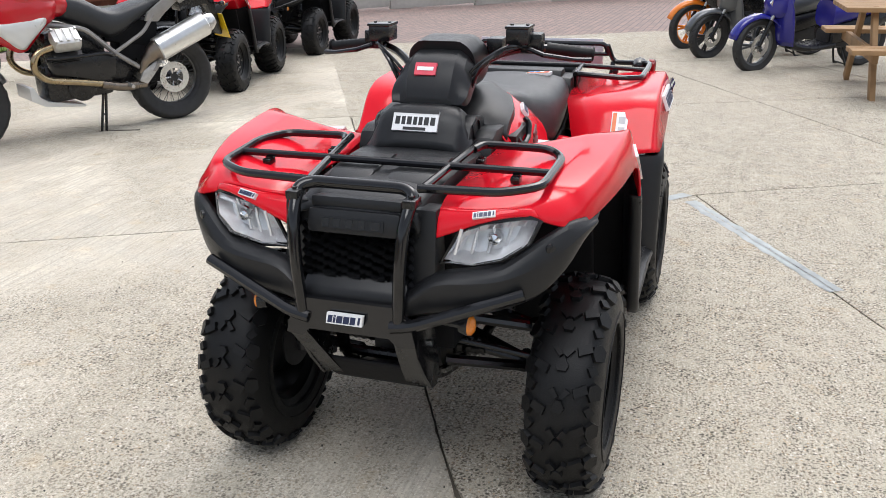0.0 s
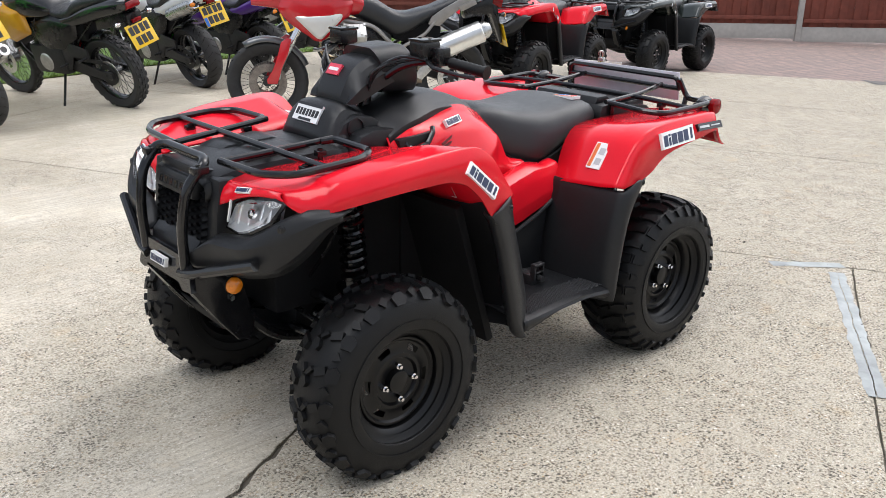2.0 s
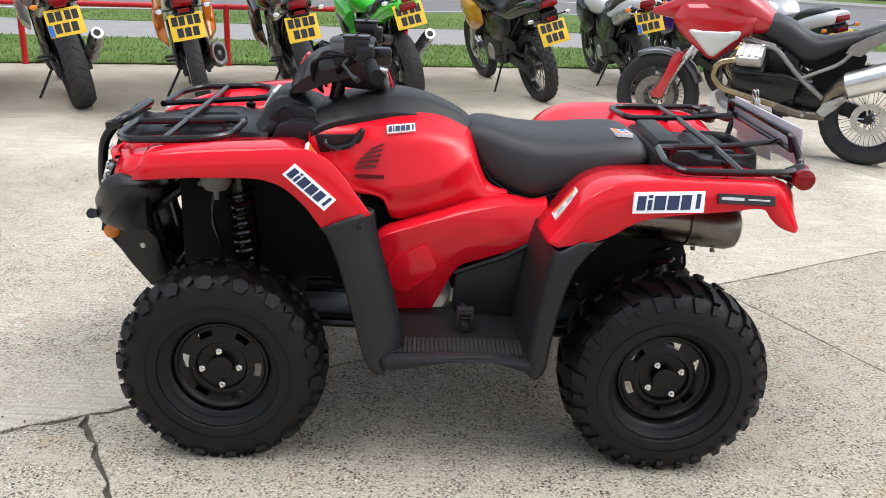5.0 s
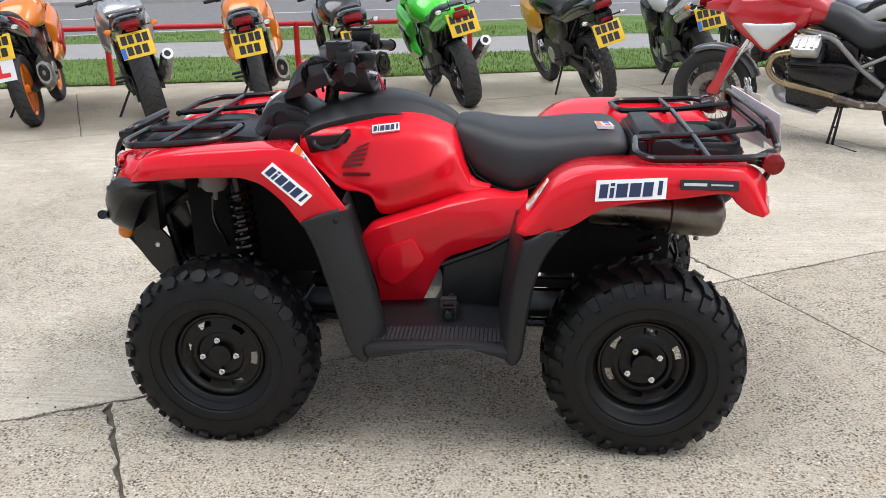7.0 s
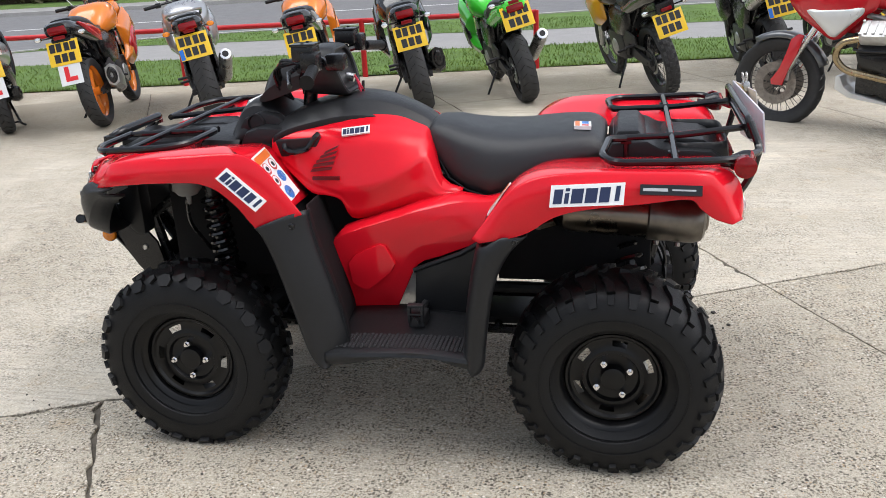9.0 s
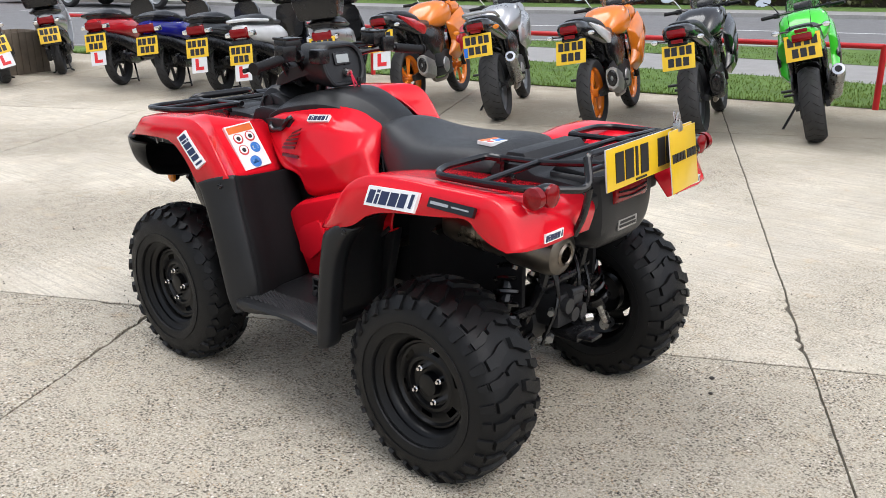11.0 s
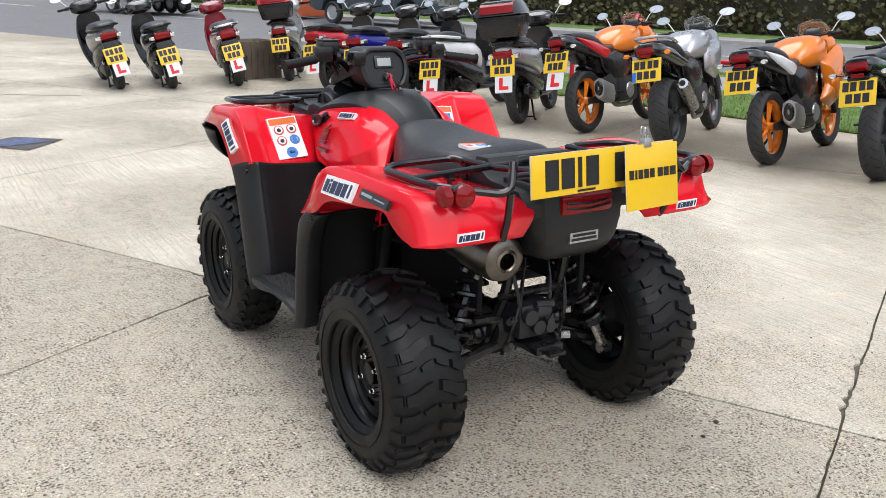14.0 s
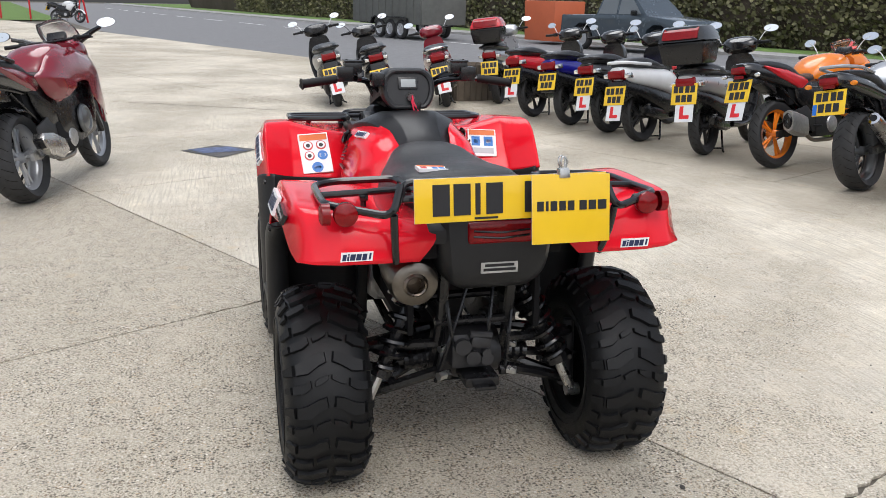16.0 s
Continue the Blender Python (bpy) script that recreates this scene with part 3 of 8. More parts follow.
def atv_wheel(parent, m, R, W, style, turn=1):
    """Steel wheel with its tyre; the outside faces +y."""
    w = new("wheel")
    w.parent, w.matrix_basis = parent, m
    rr = 0.152
    part("tyre", tyre_mesh(R, W, rr, style, 15 if style == "rear" else 18, turn), RUBBER, w, crease=30)
    h = W / 2
    bm = bmesh.new()
    spin(bm, [(rr + .012, h * .78), (rr + .012, h * .70), (rr - .002, h * .66), (rr - .012, h * .55), (rr - .016, h * .2), (rr - .016, -h * .5), (rr + .008, -h * .72), (rr + .01, -h * .78)], 48)
    spin(bm, [(rr - .014, h * .40), (rr - .020, h * .47), (.126, h * .47), (.120, h * .40)], 48)
    web = [(.120, h * .40), (.112, h * .385), (.094, h * .41), (.084, h * .45)]
    for k in range(48):
        for q, ((r0, d0), (r1, d1)) in enumerate(zip(web, web[1:])):
            if q == 1 and k % 8 in (2, 3, 4):
                continue
            t0, t1 = k * math.tau / 48, (k + 1) * math.tau / 48
            bm.faces.new([bm.verts.new((r * math.cos(t), d, r * math.sin(t))) for r, d, t in ((r0, d0, t0), (r0, d0, t1), (r1, d1, t1), (r1, d1, t0))])
    bmesh.ops.remove_doubles(bm, verts=bm.verts[:], dist=.0004)
    spin(bm, [(.084, h * .45), (.074, h * .46), (.068, h * .36), (.036, h * .34), (.033, h * .54), (.028, h * .56), (.0, h * .56)], 40)
    part("rim", bm, RIM, w, "black painted steel rim with oval slots")
    for k in range(4):
        a = k * math.tau / 4 + 0.3
        bm = bmesh.new()
        rod(bm, (math.cos(a) * .052, h * .34, math.sin(a) * .052), (math.cos(a) * .052, h * .34 + .022, math.sin(a) * .052), .0095, 6)
        rod(bm, (math.cos(a) * .052, h * .34 + .02, math.sin(a) * .052), (math.cos(a) * .052, h * .34 + .032, math.sin(a) * .052), .0055, 8)
        part("wheel_nut", bm, CHROME, w, "chrome wheel nut")
    bm = bmesh.new()
    spin(bm, [(.075, -h * .2), (.075, h * .05), (.04, h * .3), (0, h * .3)], 24)
    part("hub", bm, DARKMETAL, w)
    return w


FRONT_F = [  # stations of the front fender, each from its inner edge over the crown to its lip: (y, z) at x, or (y, z, x)
    (1.004, [(.185, .846), (.26, .848, .998), (.33, .852, .982), (.375, .850, .965), (.402, .830, .970)]),
    (.955, [(.18, .856), (.28, .859, .95), (.37, .866, .93), (.425, .862, .918), (.462, .814, .955)]),
    (.905, [(.18, .860), (.29, .866, .90), (.39, .876, .885), (.450, .870, .880), (.492, .814, .912)]),
    (.855, [(.18, .862), (.30, .869), (.405, .886), (.474, .881), (.516, .824)]),
    (.72, [(.18, .862), (.30, .874), (.43, .906), (.505, .904), (.545, .842)]),
    (.58, [(.19, .868), (.30, .882), (.43, .916), (.518, .916), (.556, .848)]),
    (.51, [(.20, .872), (.30, .886), (.43, .918), (.522, .922, .475), (.560, .843, .535)]),
    (.468, [(.20, .850), (.30, .862), (.43, .874), (.524, .915, .415), (.562, .826, .492)]),
    (.436, [(.20, .812), (.30, .816), (.43, .824, .43), (.525, .882, .365), (.562, .782, .442)]),
    (.402, [(.21, .764), (.30, .768), (.43, .778, .392), (.526, .815, .313), (.562, .742, .412)]),
    (.366, [(.22, .714), (.30, .716), (.43, .724, .352), (.526, .752, .268), (.560, .716, .392)]),
]
REAR_F = [
    (-.20, [(.28, .665), (.37, .672), (.46, .68), (.53, .692), (.555, .690, -.222)]),
    (-.25, [(.25, .725), (.36, .742), (.46, .752), (.53, .758), (.560, .702, -.29)]),
    (-.305, [(.23, .785), (.35, .812), (.45, .825), (.53, .822), (.560, .722, -.355)]),
    (-.38, [(.21, .82), (.34, .843), (.44, .856), (.527, .860), (.560, .763, -.42)]),
    (-.50, [(.20, .828), (.33, .846), (.44, .862), (.522, .872), (.560, .785)]),
    (-.65, [(.20, .83), (.33, .846), (.44, .862), (.518, .872), (.556, .802)]),
    (-.775, [(.19, .83), (.33, .846), (.44, .862), (.514, .870), (.548, .812, -.755)]),
    (-.85, [(.18, .825), (.32, .842), (.42, .854), (.500, .852, -.82), (.540, .782, -.79)]),
    (-.893, [(.17, .79), (.31, .806), (.41, .812), (.487, .796, -.86), (.532, .756, -.825)]),
    (-.906, [(.215, .735), (.31, .735), (.41, .736), (.475, .738, -.895), (.522, .742, -.868)]),
]


def fender(rows, s):
    pts = [fillet([V((p[2] if len(p) > 2 else x, p[0] * s, p[1])) for p in r], 0.008, False, 3) for x, r in rows]
    return smooth_rows(pts, 4, 1)


def badge(name, parent, at, right, up, w, h, cells, label, back=None, proud=0.003):
    """A flat sticker. cells: (u0, v0, u1, v1, material) in 0..1, printed on its face."""
    right, up = V(right).normalized(), V(up)
    up = (up - right * up.dot(right)).normalized()
    n = right.cross(up)
    mats, bm = [back or WHITE], bmesh.new()
    o = V(at)

    def slab(u0, v0, u1, v1, lo, hi, mi, sk=0.0):
        c = [o + right * ((u - .5) * w + (v - .5) * h * sk) + up * (v - .5) * h for u, v in ((u0, v0), (u1, v0), (u1, v1), (u0, v1))]
        a = [bm.verts.new(p + n * lo) for p in c]
        b = [bm.verts.new(p + n * hi) for p in c]
        for f in ((b[0], b[1], b[2], b[3]), *((a[i], a[(i + 1) % 4], b[(i + 1) % 4], b[i]) for i in range(4))):
            bm.faces.new(f).material_index = mi
    slab(0, 0, 1, 1, -0.008, proud, 0, 0.12 if cells and len(cells[0]) > 5 else 0)
    for c in cells:
        if c[4] not in mats:
            mats.append(c[4])
        if len(c) > 5 and c[5] == "o":
            ring = []
            for lift in (proud - .0005, c[6]):
                ring.append([bm.verts.new(o + right * (((c[0] + c[2]) / 2 - .5) * w + (c[2] - c[0]) / 2 * w * math.cos(k * math.tau / 18))
                                          + up * (((c[1] + c[3]) / 2 - .5) * h + (c[2] - c[0]) / 2 * w * math.sin(k * math.tau / 18)) + n * lift) for k in range(18)])
            bm.faces.new(ring[1]).material_index = mats.index(c[4])
            for k in range(18):
                bm.faces.new((ring[0][k], ring[0][(k + 1) % 18], ring[1][(k + 1) % 18], ring[1][k])).material_index = mats.index(c[4])
            continue
        slab(*c[:4], proud - 0.0005, proud + 0.0012, mats.index(c[4]), 0.18 if len(c) > 5 else 0)
    me = part(name, bm, mats, parent, label, 20)
    return me


LOGO = [(.05, .14, .17, .80), (.20, .14, .26, .62), (.20, .70, .26, .84), (.29, .14, .45, .80), (.48, .14, .64, .80), (.67, .14, .81, .82), (.88, .18, .94, .86)]


def bars_sticker(parent, at, right, up, w):
    return badge("sticker", parent, at, right, up, w, w * 0.30, [(*c, NAVY, 1) for c in LOGO], "white sticker with a dark blue slanted word mark")


def warn_cells(rows, proud_=.0042):
    out = [(.04, .82, .96, .97, ORANGE)]
    for i, (a, b) in enumerate(rows):
        y0 = .60 - i * .26
        for j, c in enumerate((a, b)):
            if c:
                u = .1 + j * .44
                out += [(u + .02, y0 - .02, u + .36, y0 + .2, c, "o", proud_), (u + .06, y0 + .0, u + .32, y0 + .2, WHITE, "o", proud_ + .0006) if c is PRINT_RED else (u + .08, y0 + .05, u + .3, y0 + .13, WHITE),
                        (u + .12, y0 + .04, u + .26, y0 + .14, INK if c is PRINT_RED else PRINT_BLUE, "o", proud_ + .0012)]
    return out


def build_atv(m, label, paint=None, hero=True, group=""):
    paint = paint or RED
    A = thing("quad_bike", m, label, "quad bike", group)
    # wheels
    FX, RX, FY, RY = 0.69, -0.578, 0.455, 0.44
    for s in (1, -1):
        turn = Matrix() if s > 0 else Matrix.Rotation(math.pi, 4, "Z")
        atv_wheel(A, pose(FX, FY * s, .277 if s > 0 or not hero else .249) @ turn @ rot(0, 20 * s, 0), .299, .185, "front")
        atv_wheel(A, pose(RX, RY * s, .277) @ turn @ rot(0, 47 * s, 0), .300, .232, "rear", s)
    for s in (1, -1):
        # painted bodywork
        bm = bmesh.new()
        grid(bm, fender(FRONT_F, s))
        part("front_fender", bm, paint, A, crease=28, solid=.006, off=-s)
        bm = bmesh.new()
        grid(bm, fender(REAR_F, s))
        part("rear_fender", bm, paint, A, crease=28, solid=.006, off=-s)
        # side cover: the tank flank above, the leg and its ledge below
        bm = bmesh.new()
        rows = []
        for x, low, mid, high, top in (
                (.475, (.205, .838), (.206, .850), (.203, .872), (.190, .888)), (.40, (.236, .778), (.234, .806), (.216, .884), (.188, .915)),
                (.34, (.252, .730), (.246, .766), (.222, .878), (.181, .930)), (.29, (.252, .722), (.250, .745), (.219, .876), (.169, .938)),
                (.25, (.248, .704), (.252, .736), (.216, .876), (.157, .942)), (.225, (.238, .648), (.252, .738), (.213, .876), (.15, .944)), (.16, (.228, .650), (.250, .748), (.205, .876), (.128, .945)),
                (.09, (.224, .670), (.242, .772), (.190, .874), (.106, .935)), (.035, (.222, .688), (.222, .806), (.168, .866), (.098, .912)),
                (-.01, (.218, .702), (.190, .826), (.150, .848), (.096, .880)), (-.055, (.214, .714), (.200, .734), (.186, .746), (.165, .758)),
                (-.12, (.210, .724), (.206, .727), (.200, .730), (.19, .733))):
            rows.append([V((x, s * y, z)) for y, z in (low, ((low[0] + mid[0]) / 2 - .004, (low[1] + mid[1]) / 2), mid, high, top)])
        grid(bm, [fillet(r, .016, False, 3) for r in smooth_rows(rows, 3, 1)])
        rows = []
        for x, low, edge, crease in ((.315, (.250, .500), (.262, .548), (.246, .556)), (.285, (.244, .425), (.276, .574), (.244, .586)), (.25, (.238, .335), (.284, .604), (.238, .622)),
                                     (.20, (.232, .320), (.286, .624), (.234, .640)), (.15, (.232, .328), (.284, .640), (.231, .655)), (.105, (.238, .343), (.281, .653), (.227, .670)),
                                     (.07, (.246, .410), (.278, .663), (.225, .680)), (.02, (.258, .503), (.273, .678), (.222, .697)), (-.05, (.268, .535), (.268, .694), (.214, .714)),
                                     (-.12, (.275, .564), (.262, .708), (.210, .726)), (-.19, (.282, .593), (.256, .708), (.208, .714)), (-.235, (.287, .612), (.256, .718), (.21, .724))):
            l, e = V((0, *low)), V((0, *edge))
            face = [l + V((0, -.03, .004)), l, l.lerp(e, .35) + V((0, .010, 0)), l.lerp(e, .75) + V((0, .007, 0)), e, e.lerp(V((0, *crease)), .5) + V((0, 0, .002)), V((0, *crease))]
            rows.append([V((x, s * p.y, p.z)) for p in face])
        grid(bm, [fillet(r, .006, False, 2) for r in smooth_rows(rows, 3, 1)])
        part("side_cover", bm, paint, A, crease=24, solid=.005, off=-s)
        # black lower panel under the seat with its raised rim
        bm = bmesh.new()
        prism(bm, [(.026, .49), (-.03, .508), (-.12, .545), (-.19, .590), (-.235, .622), (-.222, .56), (-.19, .42), (-.172, .315), (.015, .325), (.034, .383)], s * .235, s * .272, bev=.010)
        tube(bm, [(.030, s * .268, .490), (-.03, s * .274, .516), (-.12, s * .278, .552), (-.19, s * .284, .596), (-.225, s * .288, .622)], .008, n=8)
        part("lower_panel", bm, PLASTIC, A)
        # inspection lid on the cover
        bm = bmesh.new()
        prism(bm, [(.234, .514), (.210, .544), (.130, .580), (.112, .574), (.084, .516), (.100, .488), (.172, .430), (.192, .430), (.226, .450)], s * .272, s * .2875, bev=.004)
        part("access_lid", bm, paint, A, crease=40)
        # recessed catch near the console
        bm = bmesh.new()
        prism(bm, [(.455, .885), (.31, .895), (.335, .84), (.44, .835)], s * .195, s * .224, bev=.004)
        part("catch_recess", bm, PLASTIC, A)
        bm = bmesh.new()
        tube(bm, [(.315, s * .216, .905), (.325, s * .230, .895), (.35, s * .234, .862), (.40, s * .234, .85), (.425, s * .226, .862), (.425, s * .220, .875)], .0085, .01)
        part("catch_hook", bm, GLOSS, A)
        # front mud guard and wheel well
        bm = bmesh.new()
        rows, well = [], []
        for z, xf, xr, lift in ((.745, .402, .266, .012), (.70, .384, .258, 0), (.64, .360, .244, 0), (.55, .334, .218, 0), (.43, .304, .188, 0), (.36, .286, .180, 0), (.318, .268, .190, 0), (.298, .250, .208, 0)):
            rows.append([V((xf - .002, s * .530, z - lift * 1.5)), V((xf, s * .552, z - lift * 2)), V((xf - .016, s * .560, z - lift * 1.6)), V(((xf + xr) / 2, s * .548, z)), V((xr + .018, s * .524, z + lift)), V((xr, s * .500, z + lift))])
            well.append([V((xr - .001, s * .503, z + lift)), V((xr + .012, s * .45, z)), V((xr + .045, s * .38, z - lift)), V((xr + .06, s * .215, z - lift * 2))])
        grid(bm, smooth_rows(rows, 3, 2))
        part("front_mudguard", bm, PLASTIC, A, crease=45, solid=.006, off=0)
        # inner face of the mud guard, its shade under the fender painted in
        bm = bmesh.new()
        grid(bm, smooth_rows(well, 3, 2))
        part("wheel_well", bm, SHADE_BLACK, A, "matte black wheel well with shade in its colour", 45, solid=.006, off=0)
        for x, z in ((.374, .700), (.30, .722)):
            bm = bmesh.new()
            spin(bm, [(.0095, -.004), (.0095, .004), (.006, .006), (.004, .003), (0, .003)], 12, Matrix.Translation((x, s * (.556 if x > .35 else .538), z)) @ (Matrix() if s > 0 else rot(0, 0, 180)))
            part("trim_clip", bm, SATIN, A)
        # rear mud guard
        bm = bmesh.new()
        rows = []
        for z, xf, xr in ((.706, -.226, -.348), (.665, -.216, -.305), (.59, -.198, -.266), (.49, -.181, -.243), (.38, -.169, -.228), (.325, -.168, -.222), (.300, -.176, -.208)):
            k = .985 if z > .69 else 1
            f = z - .034 if z > .69 else z
            rows.append([V((xf + .015, s * .24, f)), V((xf + .010, s * .42, f)), V((xf, s * .525 * k, f)), V((xf - .014, s * .556 * k, f + .006 if f < z else f)), V(((xf + xr) / 2, s * .566 * k, z)), V((xr + .012, s * .560 * k, z)), V((xr, s * .545 * k, z)), V((xr + .004, s * .50, z))])
        grid(bm, smooth_rows(rows, 3, 2))
        part("rear_mudguard", bm, PLASTIC, A, crease=45, solid=.006, off=0)
        bm = bmesh.new()
        spin(bm, [(.0095, -.004), (.0095, .004), (.006, .006), (.004, .003), (0, .003)], 12, Matrix.Translation((-.318, s * .556, .694)) @ (Matrix() if s > 0 else rot(0, 0, 180)))
        part("trim_clip", bm, SATIN, A)
        # footboard with its rolled outer rim
        bm = bmesh.new()
        rows = []
        for x, z, low in ((.235, .350, .303), (.17, .352, .310), (.09, .357, .326), (.0, .360, .340), (-.07, .360, .338), (-.13, .354, .322), (-.19, .348, .306)):
            rows.append([V((x, s * .235, z + .004)), V((x, s * .30, z)), V((x, s * .50, z)), V((x, s * .538, z + .002)), V((x, s * .556, z - .004)), V((x, s * .561, z - .014)), V((x, s * .557, low + .012)), V((x, s * .545, low)), V((x, s * .50, low + .004))])
        grid(bm, smooth_rows(rows, 3, 1))
        part("footboard", bm, PLASTIC, A, crease=40, solid=.006, off=-s)
        bm = bmesh.new()
        for i in range(34):
            for j in range(8):
                x = .22 - i * .0125
                y = .450 + j * .0108 + (.0054 if i % 2 else 0)
                spin(bm, [(.0050, 0), (.0050, .004), (.0036, .004), (.0036, 0)], 6, Matrix.Translation((x, s * y, .3565 + .004 * math.cos(max(-.16, min(.2, x)) * 9))) @ rot(90))
        part("tread_pattern", bm, mat("worn_grey_grip", (.055, .055, .058), .5, vary=.2, scale=60) if hero and s > 0 and "worn_grey_grip" not in bpy.data.materials else bpy.data.materials["worn_grey_grip"], A, "grey worn raised honeycomb grip")
        bm = bmesh.new()
        box(bm, (.0, s * .36, .375), (.05, .07, .04), bev=.006)
        for k in (-.020, .020):
            box(bm, (k, s * .395, .405), (.008, .02, .055), bev=.002)
        box(bm, (.0, s * .395, .431), (.048, .022, .008), bev=.002)
        box(bm, (.0, s * .395, .405), (.048, .022, .006), bev=.002)
        rod(bm, (.0, s * .24, .385), (.0, s * .42, .385), .011)
        part("foot_peg", bm, DARKMETAL, A)
        # nose cheek below the lamp
        bm = bmesh.new()
        rows = []
        for x, y, zs in ((1.088, .125, (.662, .65, .612, .585)), (1.066, .19, (.708, .69, .622, .592)), (1.056, .27, (.724, .70, .63, .598)), (1.045, .34, (.742, .712, .645, .612)),
                         (1.008, .41, (.79, .74, .665, .636)), (.965, .462, (.820, .774, .715, .69)), (.915, .494, (.820, .80, .772, .76)), (.866, .512, (.818, .808, .796, .788))):
            rows.append([V((x - .025, y * s, zs[0])), V((x, y * s, zs[0] - .01)), V((x + .014, (y + .004) * s, zs[1])), V((x + .006, (y - .002) * s, zs[2])), V((x - .04, (y - .03) * s, zs[3]))])
        grid(bm, [fillet(r, .014, False, 2) for r in smooth_rows(rows, 3, 1)])
        part("bumper_cheek", bm, PLASTIC, A, crease=16, solid=.006, off=0)
        bm = bmesh.new()
        spin(bm, [(.012, 0), (.011, .006), (.005, .008), (0, .008)], 14, Matrix.Translation((.998, s * .432, .775)) @ rot(0, 0, -52 * s if s > 0 else 232))
        part("trim_clip", bm, SATIN, A)
        # painted panel between fender and lamp
        bm = bmesh.new()
        rows = []
        for a, b in (((.995, .180, .846), (1.030, .180, .785)), ((.995, .215, .848), (1.026, .225, .803)), ((.995, .28, .850), (1.020, .285, .828)), ((.980, .345, .853), (.998, .352, .842)), ((.962, .385, .850), (.972, .402, .836))):
            a, b = V(a), V(b)
            rows.append(flip([a, a.lerp(b, .35) + V((.008, 0, .006)), a.lerp(b, .75) + V((.006, 0, .003)), b], s))
        grid(bm, smooth_rows(rows, 3, 2))
        part("lamp_panel", bm, paint, A, crease=40, solid=.004, off=0)
        # headlamp
        lamp = new("headlamp")
        lamp.parent = A
        q = [V((1.014, .188, .722)), V((1.004, .230, .798)), V((1.002, .29, .824)), V((.982, .385, .838)), V((.970, .405, .828)), V((1.0, .386, .780)), V((1.028, .335, .748)), V((1.018, .262, .722))]
        cen = sum(q, V()) / len(q)
        bm = bmesh.new()
        ring0 = flip([p for p in q], s)
        ring1 = flip([cen + (p - cen) * .8 + V((.02, .004, 0)) for p in q], s)
        vs = grid(bm, [ring0, ring1], True)
        bm.faces.new(vs[1])
        part("lens", bm, CLEARLENS, lamp, "clear polycarbonate lens").visible_shadow = False
        bm = bmesh.new()
        back = flip([cen + (p - cen) * .97 + V((-.012, 0, 0)) for p in q], s)
        deep = flip([cen + (p - cen) * .62 + V((-.034, -.006, 0)) for p in q], s)
        vs = grid(bm, [back, deep], True)
        bm.faces.new(vs[1])
        for k in range(5):
            t = (k + .5) / 5
            a, b = cen + V((-.01, (t - .5) * .17, .03)), cen + V((-.005, (t - .5) * .17 - .015, -.03))
            rod(bm, (a.x - (t - .5) * .09, a.y * s, a.z), (b.x - (t - .5) * .09, b.y * s, b.z), .004, 6)
        part("reflector", bm, LAMPSILVER, lamp, "silvered multi-facet reflector")
        bm = bmesh.new()
        spin(bm, [(.0, .02), (.012, .016), (.018, 0), (.016, -.02)], 14, Matrix.Translation((cen.x - .012, cen.y * s, cen.z + .004)) @ rot(0, 0, -90))
        part("bulb", bm, CHROME, lamp)
        bm = bmesh.new()
        tube(bm, flip(q, s), .006, closed=True, n=6)
        part("bezel", bm, SATIN, lamp)
        # indicator on its stalk
        ind = new("indicator")
        ind.parent = A
        bm = bmesh.new()
        rod(bm, (1.05, s * .14, .592), (1.05, s * .25, .588), .009)
        spin(bm, [(0, -.022), (.019, -.02), (.024, -.004), (.025, .002)], 20, Matrix.Translation((1.05, s * .262, .588)) @ rot(0, 0, 0 if s > 0 else 180))
        part("housing", bm, SATIN, ind)
        bm = bmesh.new()
        spin(bm, [(.024, .0), (.022, .009), (.014, .015), (0, .017)], 20, Matrix.Translation((1.05, s * .262, .588)) @ rot(0, 0, 0 if s > 0 else 180))
        part("lens", bm, AMBER, ind, "amber indicator lens")
        # side bar of the bull bar
        bm = bmesh.new()
        tube(bm, [(1.118, s * .10, .592), (1.115, s * .15, .60), (1.055, s * .39, .682)], .0145, .03, n=10)
        part("side_bar", bm, GLOSS, A, "black painted tube guard")
        # tail lamp
        tl = new("tail_lamp")
        tl.parent = A
        bm = bmesh.new()
        spin(bm, [(0, -.045), (.018, -.04), (.030, -.012), (.031, .006)], 24, Matrix.Translation((-.905, s * .402, .868)) @ rot(0, 0, 90))
        rod(bm, (-.84, s * .40, .868), (-.87, s * .402, .864), .012)
        part("housing", bm, SATIN, tl)
        bm = bmesh.new()
        spin(bm, [(.031, .004), (.029, .013), (.017, .019), (0, .021)], 24, Matrix.Translation((-.905, s * .402, .868)) @ rot(0, 0, 90))
        part("lens", bm, REDLENS, tl, "round red tail lamp lens")
        if hero:
            bm = bmesh.new()
            spin(bm, [(.028, -.012), (.028, .008), (.018, .014), (0, .015)], 24, Matrix.Translation((-.895, s * .452, .868)) @ rot(0, 0, 0 if s > 0 else 180))
            part("reflector", bm, REDLENS, A, "round red side reflector")
        # suspension, front
        sh = new("front_shock")
        sh.parent = A
        a, b = V((.672, s * .262, .77)), V((.642, s * .252, .40))
        bm = bmesh.new()
        coil(bm, a.lerp(b, .12), a.lerp(b, .72), .034, .0075, 8)
        part("spring", bm, GLOSS, sh, "black coil spring")
        bm = bmesh.new()
        rod(bm, a, a.lerp(b, .62), .022)
        rod(bm, a.lerp(b, .70), a.lerp(b, .76), .036)
        part("damper", bm, SATIN, sh)
        bm = bmesh.new()
        rod(bm, a.lerp(b, .74), b, .019)
